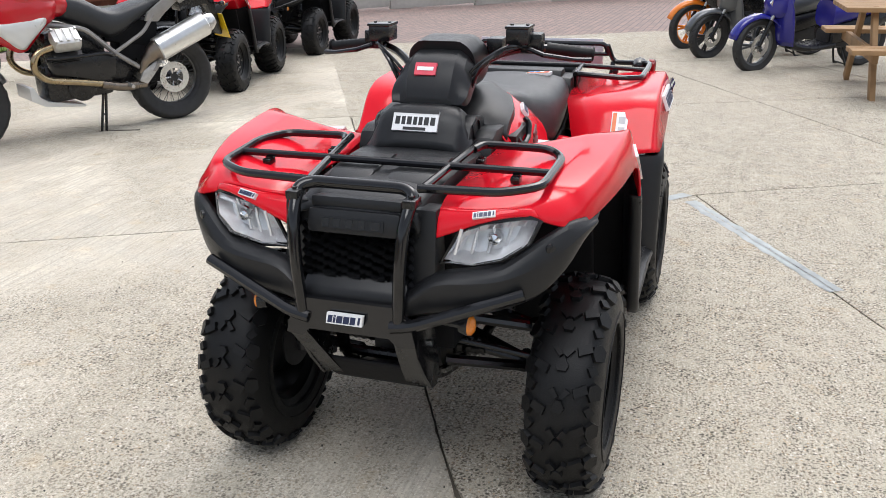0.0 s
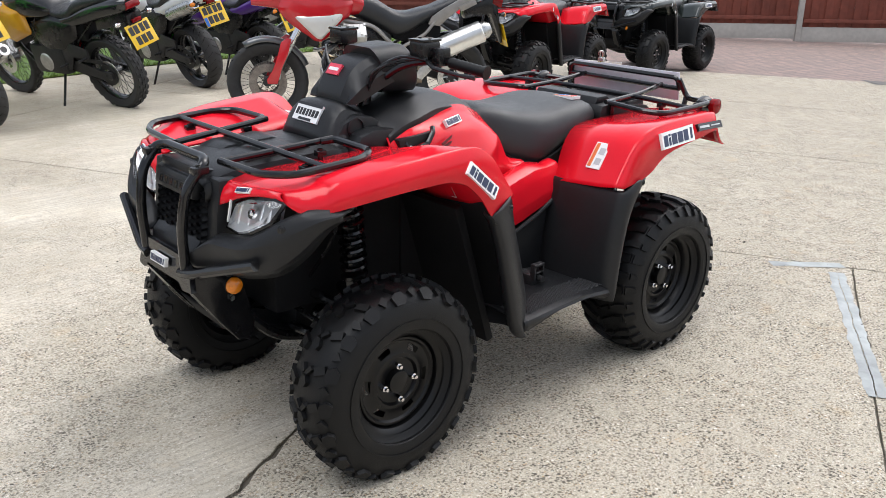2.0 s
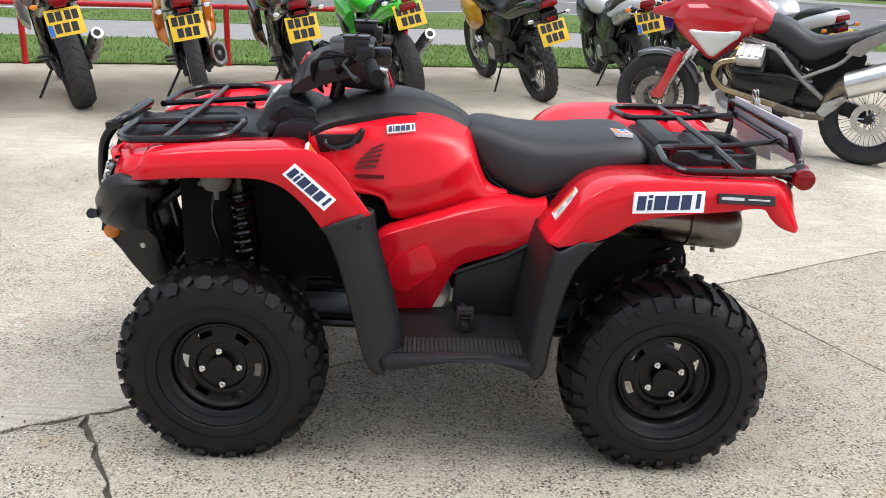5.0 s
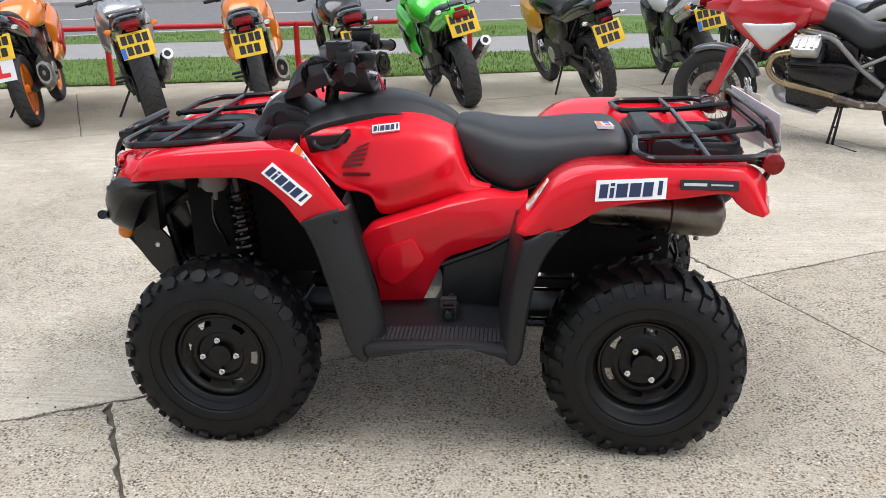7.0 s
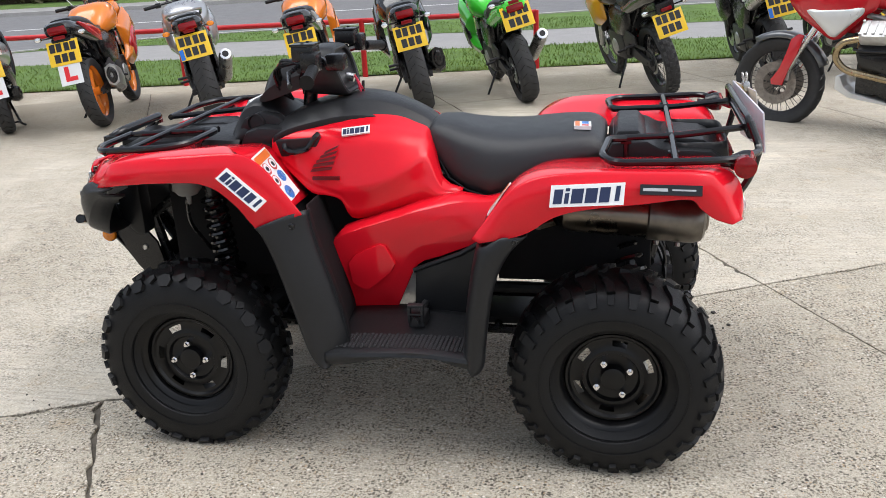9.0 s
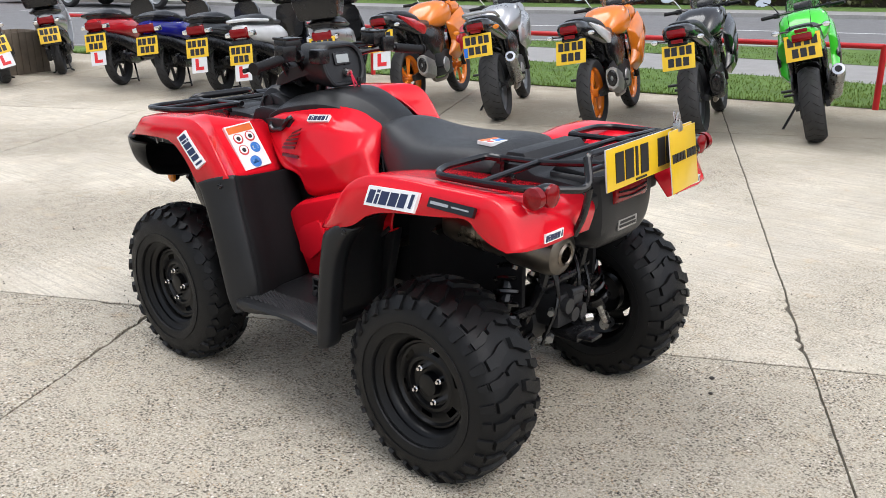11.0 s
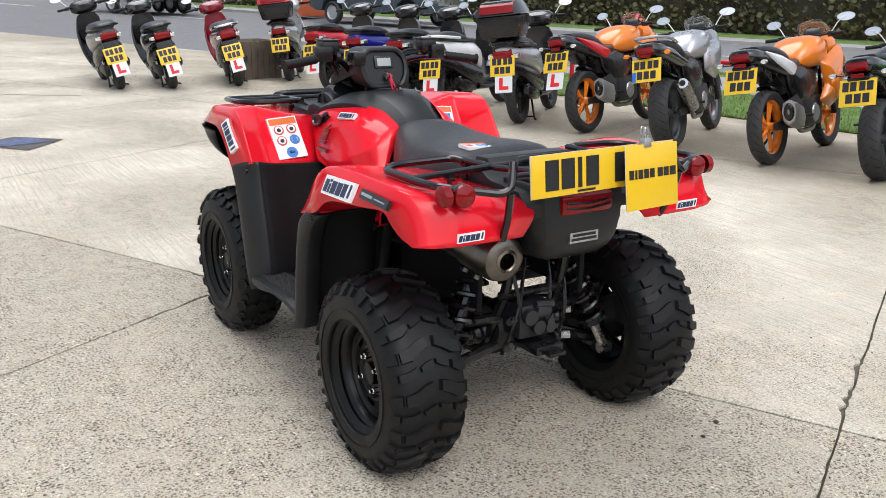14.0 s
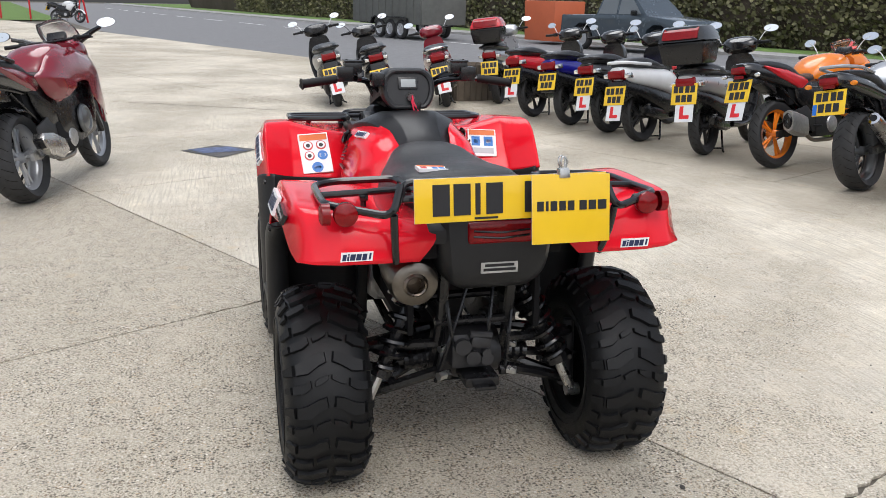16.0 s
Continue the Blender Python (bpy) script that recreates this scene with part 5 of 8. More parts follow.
    # racks
    for nm, pts_of, cross, posts in (
        ("front_rack", lambda s: [(.992, s * .13, .888), (.986, s * .32, .891), (.935, s * .40, .897), (.73, s * .405, .908), (.665, s * .36, .912), (.66, s * .19, .912), (.70, s * .175, .908)],
         [[(.84, -.40, .901), (.84, .40, .901)], [(.66, .175, .912), (.992, .14, .888)], [(.66, -.175, .912), (.992, -.14, .888)]],
         [(.85, .32), (.85, -.32), (.72, .2), (.72, -.2)]),
        ("rear_rack", lambda s: [(-.60, s * .205, .884), (-.552, s * .215, .886), (-.535, s * .385, .880), (-.57, s * .445, .877), (-.74, s * .448, .880), (-.86, s * .448, .885), (-.955, s * .292, .868), (-.924, s * .268, .943)],
         [[(-.725, -.445, .880), (-.725, -.2, .890), (-.725, .2, .890), (-.725, .445, .880)], [(-.555, .205, .885), (-.75, .20, .892), (-.926, .19, .912)], [(-.555, -.205, .885), (-.75, -.20, .892), (-.926, -.19, .912)], [(-.928, -.27, .906), (-.928, .27, .906)],
          [(-.930, .27, .90), (-.922, .262, .948), (-.922, -.262, .948), (-.930, -.27, .90)]],
         [(-.725, .33), (-.725, -.33), (-.60, .2), (-.60, -.2)])):
        rack = new(nm)
        rack.parent = A
        for s in (1, -1):
            bm = bmesh.new()
            tube(bm, pts_of(s), .0105, .035, n=10)
            part("side_loop", bm, GLOSS, rack, "black painted steel tube")
        for c in cross:
            bm = bmesh.new()
            tube(bm, c, .0095, .03, n=10)
            part("cross_bar", bm, GLOSS, rack)
        for x, y in posts:
            bm = bmesh.new()
            z = 0.895 if x > 0 else (.884 if abs(y) > .3 else .888)
            rod(bm, (x, y, z - .06), (x, y, z), .008)
            box(bm, (x, y, z - .012), (.03, .022, .016), bev=.003)
            part("stay", bm, GLOSS, rack)
        if nm == "rear_rack":
            for s in (1, -1):
                bm = bmesh.new()
                tube(bm, [(-.950, s * .290, .872), (-.935, s * .285, .80), (-.90, s * .275, .735)], .010, .03, n=10)
                part("stay", bm, GLOSS, rack)
    # bull bar
    bb = new("bull_bar")
    bb.parent = A
    bm = bmesh.new()
    tube(bm, [(1.112, .118, .60), (1.116, .124, .72), (1.098, .132, .83), (1.045, .140, .889), (1.028, .11, .897), (1.028, -.11, .897), (1.045, -.140, .889), (1.098, -.132, .83), (1.116, -.124, .72), (1.112, -.118, .60)], .0145, .035, n=12)
    part("hoop", bm, GLOSS, bb, "black gloss painted tube hoop")
    for s in (1, -1):
        bm = bmesh.new()
        box(bm, (1.06, s * .14, .876), (.045, .03, .02), bev=.003)
        rod(bm, (1.06, s * .14, .884), (1.06, s * .14, .892), .008, 6)
        part("clamp", bm, SATIN, bb)
    bm = bmesh.new()
    outline = [(-.108, .640), (.108, .640), (.145, .606), (.160, .548), (.118, .546), (.098, .566), (-.098, .566), (-.118, .546), (-.160, .548), (-.145, .606)]
    ring = [[V((x - abs(y) * .10 + (z - .6) * -.12, y, z)) for y, z in outline] for x in (1.116, 1.132)]
    vs = grid(bm, ring, True)
    bm.faces.new(vs[1])
    bm.faces.new(list(reversed(vs[0])))
    part("name_board", bm, GLOSS, bb)
    for s in (1, -1):
        bm = bmesh.new()
        loft(bm, [[V((x, s * a, z)), V((x - .016, s * a, z - .010)), V((x - .016, s * b, z - .010)), V((x, s * b, z))] for x, a, b, z in ((1.122, .108, .158, .556), (1.09, .10, .150, .51), (1.035, .09, .142, .435), (.985, .082, .136, .372), (.955, .08, .132, .356))])
        prism(bm, [(1.118, .556), (1.105, .60), (1.0, .575), (.955, .52), (.93, .41), (.945, .36), (.985, .366), (1.04, .436)], s * .138, s * .150, bev=.004)
        part("lower_frame", bm, SATIN, bb, "black bent plate arm below the board")
        bm = bmesh.new()
        rod(bm, (1.0, s * .145, .503), (1.0, s * .158, .503), .009, 6)
        part("frame_bolt", bm, STEEL, bb)
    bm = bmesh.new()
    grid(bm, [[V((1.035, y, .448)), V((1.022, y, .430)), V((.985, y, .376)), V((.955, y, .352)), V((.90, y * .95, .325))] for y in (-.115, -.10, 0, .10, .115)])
    part("skid_guard", bm, SHADE_BLACK, bb, solid=.006, off=0)
    # engine bottle seen in the arch
    for s in (1, -1):
        bm = bmesh.new()
        spin(bm, [(0, .07), (.042, .07), (.047, .03), (.043, -.018), (.030, -.034), (.012, -.036), (.008, -.042), (.007, -.066), (0, -.067)], 20, Matrix.Translation((.728, s * .30, .772)) @ rot(90))
        box(bm, (.765, s * .30, .752), (.03, .012, .014), bev=.004)
        part("fluid_bottle", bm, TANKWHITE, A, "translucent white fluid bottle")
        bm = bmesh.new()
        tube(bm, [(.735, s * .30, .72), (.75, s * .28, .64), (.75, s * .16, .50)], .006, .05, n=6)
        part("hose", bm, SATIN, A)
    return A


ATV = build_atv(pose(0, -.010, 0, 0, 0, -0.4) @ Matrix.Diagonal((0.995, 1.02, 1, 1)), "glossy red quad bike with black racks, knobbly tyres and stickers")


def dress_atv(A):
    """Stickers and badges of the quad bike in front."""
    bars_sticker(A, (.428, .551, .828), (-.115, .004, -.10), (-.07, -.045, .10), .14)
    bars_sticker(A, (-.505, .552, .822), (-1, 0, .05), (0, -.033, .086), .185)
    bars_sticker(A, (.205, .190, .908), (-1, -.28, .06), (0, -.62, .78), .085)
    for s in (1, -1):
        bars_sticker(A, (-.9035 if s > 0 else -.9095, s * .375, .757), (0, -1, 0), (0, 0, 1), .08)
        bars_sticker(A, (1.018, s * .29, .848), (-.25 * s, 1, .12 * s), (-.5, 0, .6), .05)
    bars_sticker(A, (1.1315, -.005, .604), (0, 1, 0), (-.12, 0, 1), .088)
    for s in (1, -1):
        bm = bmesh.new()
        for k, (u0, u1) in enumerate(((.0, .062), (.006, .068), (.016, .074), (.028, .078), (.042, .082))):
            c = [V((x, s * (.2475 - .20 * (z - .79)), z)) for x, z in ((.340 - u0 * 1.05, .795 + k * .013), (.340 - u1 * 1.05, .802 + k * .016), (.335 - u1 * 1.05, .810 + k * .016), (.335 - u0 * 1.05, .804 + k * .013))]
            a = [bm.verts.new(p) for p in c]
            b = [bm.verts.new(p + V((0, s * .005, 0))) for p in c]
            bm.faces.new(b)
            for i in range(4):
                bm.faces.new((a[i], a[(i + 1) % 4], b[(i + 1) % 4], b[i]))
        c0 = V((.292, s * .2515, .776))
        box(bm, c0, (.085, .008, .010))
        part("side_mark", bm, DARKRED, A, "dark red wing-shaped mark over a bar", 20)
    W2 = [(PRINT_RED, PRINT_RED), (PRINT_RED, PRINT_BLUE)]
    badge("warning_label", A, (.416, .338, .808), (.07, -1, .05), (.098, 0, .15), .115, .168, warn_cells(W2) + [(.31, .03, .69, .24, PRINT_BLUE, 'o', .0042), (.4, .1, .6, .17, WHITE)], "white warning label with orange header and pictograms")
    badge("warning_label", A, (.425, -.335, .832), (-.07, -1, -.05), (.098, 0, .15), .115, .12, [(.04, .78, .96, .97, ORANGE), (.12, .38, .42, .72, PRINT_BLUE), (.56, .38, .88, .72, PRINT_BLUE), (.2, .48, .34, .62, WHITE), (.64, .48, .8, .62, WHITE), (.1, .1, .9, .3, PLATE_BACK)],
          "small white warning label with orange header")
    badge("warning_label", A, (-.2615, .412, .7655), (-.02, 1, 0), (-.062, 0, .08), .055, .098, [(.06, .05, .3, .95, ORANGE), (.45, .55, .85, .8, PLATE_BACK), (.45, .15, .85, .4, PLATE_BACK)], "white and orange load label")
    badge("warning_label", A, (-.472, .085, .8985), (.05, -1, -.06), (1, .05, .05), .09, .05, [(.04, .68, .96, .95, ORANGE), (.1, .15, .3, .55, PRINT_RED), (.5, .15, .66, .55, PRINT_BLUE), (.74, .15, .9, .55, PRINT_BLUE)], "white label with orange header on the seat")
    badge("warning_label", A, (-.903, -.27, .79), (0, -1, 0), (0, 0, 1), .04, .035, [(.1, .6, .9, .9, ORANGE), (.3, .15, .7, .5, PLATE_BACK)], "small white label")
    badge("model_badge", A, (.616, -.008, .952), (0, 1, 0), (-.048, 0, .077), .125, .058,
          [(.0, .85, 1, 1, INK), (.06, .3, .16, .68, INK), (.2, .3, .28, .68, INK), (.32, .3, .42, .68, INK), (.46, .3, .54, .68, INK), (.58, .3, .66, .68, INK), (.7, .3, .8, .68, INK), (.84, .3, .94, .68, INK), (.25, .04, .75, .18, INK)],
          "silver badge with a row of black blocks")
    badge("model_badge", A, (-.8965, 0, .705), (0, -1, 0), (0, 0, 1), .10, .03, [(.06, .2, .94, .45, PLASTIC), (.1, .6, .9, .85, PLASTIC)], "small silver badge", ALU)
    badge("sticker", A, (.511, -.013, 1.072), (0, 1, 0), (-.042, 0, .06), .06, .036, [(.12, .35, .88, .65, WHITE)], "small red square sticker", PINK)
    badge("side_stripe", A, (-.71, .546, .834), (-1, 0, -.02), (0, -.03, .06), .15, .026, [(.05, .35, .45, .65, ALU), (.52, .42, .9, .58, ALU)], "black stripe inset with silver lettering bars", GLOSS)
    badge("nose_mark", A, (1.070, 0, .815), (0, 1, 0), (-.25, 0, 1), .15, .024, [(.02, .1, .13, .9, SATIN), (.2, .1, .31, .9, SATIN), (.4, .1, .51, .9, SATIN), (.6, .1, .71, .9, SATIN), (.8, .1, .95, .9, SATIN)], "black raised blocks on the grille header", PLASTIC)


dress_atv(ATV)


def plate_bars(plate, w, h, rows, y=-0.0035):
    """Dark bars in rows where characters stand, each a part of its plate."""
    for z0, z1, spans in rows:
        for a, b in spans:
            key = ("bar", round((b - a) * w, 4), round((z1 - z0) * h, 4))
            if key not in BARS:
                bm = bmesh.new()
                u, v = (b - a) * w / 2, (z1 - z0) * h / 2
                prism(bm, [(-u, -v), (u, -v), (u, v), (-u, v)], -.001, .001)
                BARS[key] = part("bar", bm, INK, plate, crease=20)
                ob = BARS[key]
            else:
                ob = new("bar", BARS[key].data)
                ob.parent = plate
            ob.matrix_basis = Matrix.Translation((((a + b) / 2 - .5) * w, y, ((z0 + z1) / 2 - .5) * h))


BARS = {}
# plate and card hung on the rear rack
PLATE_PALE = mat('pale_plate_back', (.62, .60, .66), .35, vary=.1, scale=20)
bm = bmesh.new()
prism(bm, [(-.26, -.0555), (.26, -.0555), (.26, .0555), (-.26, .0555)], -.002, .003, bev=.001)
bm.faces.ensure_lookup_table()
bm.normal_update()
for f in bm.faces:
    if f.material_index == 0 and f.normal.y > -.5:
        f.material_index = 1
number_plate = part("number_plate", bm, [PLATE_Y, PLATE_PALE], None, crease=20)
number_plate.matrix_basis = pose(-.951, -.014, .907, -6, 0, -90 + 2)
plate_bars(number_plate, .52, .111, [(.15, .86, [(.09, .175), (.195, .28), (.305, .33), (.36, .445), (.56, .645), (.66, .745), (.76, .845)]), (.04, .09, [(.30, .42)])])
tagged(number_plate, "long yellow plate with black bars fixed to the rear rack", "number plate")
bm = bmesh.new()
prism(bm, [(-.115, -.088), (.115, -.088), (.115, .088), (-.115, .088)], -.001, .002, bev=.0006)
bm.normal_update()
for f in bm.faces:
    if f.material_index == 0 and f.normal.y > -.5:
        f.material_index = 1
card = part("hanging_card", bm, [PLATE_Y, PLATE_PALE], None, crease=20)
card.matrix_basis = pose(-.974, -.166, .876, -9, 2, -90 + 8)
plate_bars(card, .230, .176, [(.48, .62, [(.06, .14), (.17, .20), (.23, .31), (.34, .42), (.45, .53), (.60, .69), (.72, .81), (.84, .95)])], -.0025)
tagged(card, "square yellow card with black bars clipped over the plate", "card")
bm = bmesh.new()
prism(bm, [(-.016, -.012), (.016, -.012), (.013, .014), (-.013, .014)], -.010, .010, bev=.003)
tube(bm, [(-.006, .004, .012), (-.011, .006, .035), (0, .006, .047), (.011, .006, .035), (.006, .004, .012)], .0022, .01, n=6)
tube(bm, [(-.006, -.004, .012), (-.010, -.006, .033), (0, -.006, .044), (.010, -.006, .033), (.006, -.004, .012)], .0022, .01, n=6)
clip = part("paper_clip", bm, STEEL, None)
clip.matrix_basis = pose(-.958, -.145, .966, -10, 0, -82)
tagged(clip, "steel bulldog clip holding the yellow card", "clip")

# ---- motorcycles and scooters ----
PAINT = {}


def paint(name, color, rough=0.22, metal=0.0, coat=0.6):
    if name not in PAINT:
        PAINT[name] = mat(name + "_paint", color, rough, metal, vary=0.07, scale=12, coat=coat, rvary=0.05)
    return PAINT[name]


P_ORANGE = paint("orange", (0.75, 0.2, 0.015))
P_BLACK = paint("black", (0.010, 0.010, 0.011))
P_WHITE = paint("white", (0.68, 0.69, 0.70))
P_SILVER = paint("silver", (0.42, 0.43, 0.45), 0.3, 0.6)
P_GREEN = paint("lime_green", (0.06, 0.62, 0.03))
P_YELLOW = paint("golden_yellow", (0.70, 0.33, 0.015))
P_RED = paint("scarlet", (0.5, 0.01, 0.018))
P_WINE = paint("wine_red", (0.19, 0.006, 0.017), 0.18)
P_BLUE = paint("deep_blue", (0.012, 0.012, 0.22))
P_GREY = paint("graphite_grey", (0.10, 0.105, 0.11), 0.3, 0.4)
P_PURPLE = paint("violet", (0.07, 0.015, 0.2))
L_RED = mat("learner_red", (0.6, 0.015, 0.02), 0.45, vary=0.1, scale=40)
EUROBLUE = mat("blue_flag_patch", (0.01, 0.12, 0.5), 0.4, vary=0.05, scale=40)
SCREEN = glass("tinted_screen", (0.84, 0.86, 0.87), 0.04, 0.95)
MIRROR = mat("mirror_glass", (0.85, 0.87, 0.9), 0.03, 1.0)
CACHE = {}


def shared(name, key, make, material, parent, m=None, label="", crease=35):
    """A part on mesh data that alike parts share."""
    if key not in CACHE:
        ob = part(name, make(), material, parent, label, crease)
        CACHE[key] = ob.data
    else:
        ob = new(name, CACHE[key])
        ob.parent = parent
        if label:
            tagged(ob, label)
    if m is not None:
        ob.matrix_basis = m
    return ob


def tyre_bm(R, W, rim_r, grooves):
    h = W / 2
    bm = bmesh.new()
    prof = [(rim_r, h * .62), (rim_r + .012, h * .74), (R - (R - rim_r) * .45, h * .97), (R - h * .42, h * .95), (R - h * .2, h * .72), (R - h * .06, h * .4), (R, 0)]
    fine = [(p.x, p.y) for p in catmull([(a, b, 0) for a, b in prof], 2)]
    spin(bm, fine + [(a, -b) for a, b in reversed(fine[:-1])], 56)
    if grooves == "road":
        for k in range(26):
            t = k * math.tau / 26
            for s in (1, -1):
                pts = []
                for i in range(4):
                    a = t + i * .05 * 0.3 / R + (.06 if s < 0 else 0)
                    y = h * (.12 + i * .22) * s
                    r = R - h * .5 * (abs(y) / h) ** 2.6 + .0006
                    pts.append((r * math.cos(a), y, r * math.sin(a)))
                tube(bm, pts, .0022, n=4, mi=1)
    elif grooves == "knob":
        for k in range(30):
            t = k * math.tau / 30
            for y, sh in ((-.62, 0), (-.2, .5), (.2, 0), (.62, .5)):
                a = t + sh * math.tau / 30
                r = R - h * .42 * abs(y) ** 2.4
                box(bm, (r * math.cos(a), y * h, r * math.sin(a)), (.012, h * .34, .036), Matrix.Rotation(-a, 4, "Y"))
    return bm


def rim_bm(rim_r, W, style):
    h = W / 2
    bm = bmesh.new()
    spin(bm, [(rim_r + .004, h * .66), (rim_r + .004, h * .56), (rim_r - .008, h * .5), (rim_r - .022, h * .25), (rim_r - .022, -h * .25), (rim_r - .008, -h * .5), (rim_r + .004, -h * .56), (rim_r + .004, -h * .66)], 48)
    spin(bm, [(0, -.055), (.035, -.055), (.04, 0), (.035, .055), (0, .055)], 20)
    if style == "wire":
        for k in range(40):
            a = k * math.tau / 40
            s = 1 if k % 2 else -1
            b = a + (0.5 if (k // 2) % 2 else -0.5)
            rod(bm, (.036 * math.cos(b), .04 * s, .036 * math.sin(b)), ((rim_r - .02) * math.cos(a), .006 * s, (rim_r - .02) * math.sin(a)), .0022, 4)
    else:
        n = style
        for k in range(n):
            a = k * math.tau / n
            for d in (-.12, .12):
                p0 = V((.03 * math.cos(a), 0, .03 * math.sin(a)))
                p1 = V(((rim_r - .018) * math.cos(a + d), 0, (rim_r - .018) * math.sin(a + d)))
                tube(bm, [p0, p0.lerp(p1, .5), p1], [.016, .013, .015], n=6)
    return bm


def bike_wheel(parent, at, R, W, rim_r, style, rim_mat, grooves="road", disc=True, steer=0):
    w = new("wheel")
    w.parent, w.matrix_basis = parent, Matrix.Translation(at) @ rot(0, 0, steer)
    shared("tyre", ("tyre", R, W, rim_r, grooves), lambda: tyre_bm(R, W, rim_r, grooves), [OLDRUBBER, SATIN], w)
    shared("rim", ("rim", R, W, rim_r, style, rim_mat.name), lambda: rim_bm(rim_r, W, style), rim_mat, w)
    if disc:
        def make():
            bm = bmesh.new()
            spin(bm, [(.07, .062), (.118, .062), (.118, .067), (.07, .067)], 32, closed=True)
            for k in range(12):
                a = k * math.tau / 12
                rod(bm, (.094 * math.cos(a), .0675, .094 * math.sin(a)), (.094 * math.cos(a), .069, .094 * math.sin(a)), .005, 6)
            for k in range(5):
                a = k * math.tau / 5
                rod(bm, (.03 * math.cos(a), .058, .03 * math.sin(a)), (.075 * math.cos(a), .064, .075 * math.sin(a)), .007, 6)
            return bm
        shared("brake_disc", ("disc",), make, STEEL, w, label="drilled steel brake disc")
    return w


def body(name, secs, material, parent, label="", n=3, square=0.75, cap=True):
    """A rounded hull through sections (x, half width, bottom, top)."""
    rings = []
    for x, w, b, t in secs:
        m, h = (b + t) / 2, (t - b) / 2
        rings.append([V((x, w * c, m + h * d)) for c, d in ((1, 0), (.94, .55), (square, .86), (.35, 1), (-.35, 1), (-square, .86), (-.94, .55), (-1, 0), (-.94, -.55), (-square, -.86), (-.35, -1), (.35, -1), (square, -.86), (.94, -.55))])
    bm = bmesh.new()
    cols = [catmull(c, n) for c in zip(*rings)]
    loft(bm, [list(r) for r in zip(*cols)], cap)
    return part(name, bm, material, parent, label, 50)


def panel(name, outline, y0, bulge, material, parent, label="", thick=.006):
    """Both-sided cowl panels: an outline of (x, z) on each side, domed outwards."""
    for s in (1, -1):
        bm = bmesh.new()
        pts = fillet([(x, s * y0, z) for x, z in outline], .03, True, 2)
        c = sum(pts, V()) / len(pts)
        mid = [c + (p - c) * .72 + V((0, s * bulge * .8, 0)) for p in pts]
        inn = [c + (p - c) * .35 + V((0, s * bulge, 0)) for p in pts]
        back = [p + V((0, -s * thick * 2, 0)) for p in pts]
        vs = grid(bm, [back, pts, mid, inn], True)
        bm.faces.new(vs[-1])
        part(name, bm, material, parent, label, 75)


PLATE_ROWS = [(.56, .90, [(.08, .25), (.29, .46), (.54, .70), (.74, .91)]), (.12, .46, [(.18, .36), (.41, .59), (.64, .82)])]


def rear_plate(parent, at, tilt, learner=False, patch=False, w=.25, h=.198):
    m = Matrix.Translation(at) @ rot(0, 0, -90) @ rot(-tilt)
    bm = bmesh.new()
    prism(bm, [(-w / 2, -h / 2), (w / 2, -h / 2), (w / 2, h / 2), (-w / 2, h / 2)], -.002, .003, bev=.001)
    mats = [PLATE_Y]
    if patch:
        prism(bm, [(-w * .49, -h * .47), (-w * .36, -h * .47), (-w * .36, -h * .05), (-w * .49, -h * .05)], -.0045, -.002, mi=1)
        mats.append(EUROBLUE)
    ob = part("number_plate", bm, mats, parent, "yellow plate with black bars", 20)
    ob.matrix_basis = m
    plate_bars(ob, w, h, PLATE_ROWS)
    if learner:
        bm = bmesh.new()
        a = .089
        prism(bm, [(-a, -a), (a, -a), (a, a), (-a, a)], -.001, .002)
        prism(bm, [(-.045, -.06), (.05, -.06), (.05, -.025), (-.008, -.025), (-.008, .06), (-.045, .06)], -.003, 0, mi=1)
        lp = part("learner_plate", bm, [P_WHITE, L_RED], parent, "white plate with a red letter L", 20)
        lp.matrix_basis = m @ Matrix.Translation((.012, .004, -h / 2 - .075))


def indicator(parent, a, b, lens):
    bm = bmesh.new()
    rod(bm, a, b, .007, 6)
    spin(bm, [(0, -.02), (.014, -.018), (.02, .0), (.02, .008)], 12, Matrix.Translation(b) @ rot(0, 0, 90) @ Matrix.Diagonal((1.5, 1, 1, 1)))
    ob = part("indicator", bm, SATIN, parent)
    bm = bmesh.new()
    spin(bm, [(.02, .006), (.016, .018), (0, .022)], 12, Matrix.Translation(b) @ rot(0, 0, 90) @ Matrix.Diagonal((1.5, 1, 1, 1)))
    part("lens", bm, lens, ob)


def mirror(parent, a, b, material, s):
    bm = bmesh.new()
    tube(bm, [a, V(a).lerp(b, .5) + V((0, 0, .03)), b], .005, .05, n=6)
    mm = Matrix.Translation(b) @ rot(0, 0, 90 - 14 * s) @ rot(13)
    spin(bm, [(.058, 0), (.055, -.012), (.03, -.03), (0, -.035)], 18, mm @ Matrix.Diagonal((1.28, 1, .66, 1)))
    ob = part("mirror", bm, material, parent)
    bm = bmesh.new()
    spin(bm, [(.055, .001), (0, .0012)], 18, mm @ Matrix.Diagonal((1.28, 1, .66, 1)))
    part("mirror_glass", bm, MIRROR, ob)


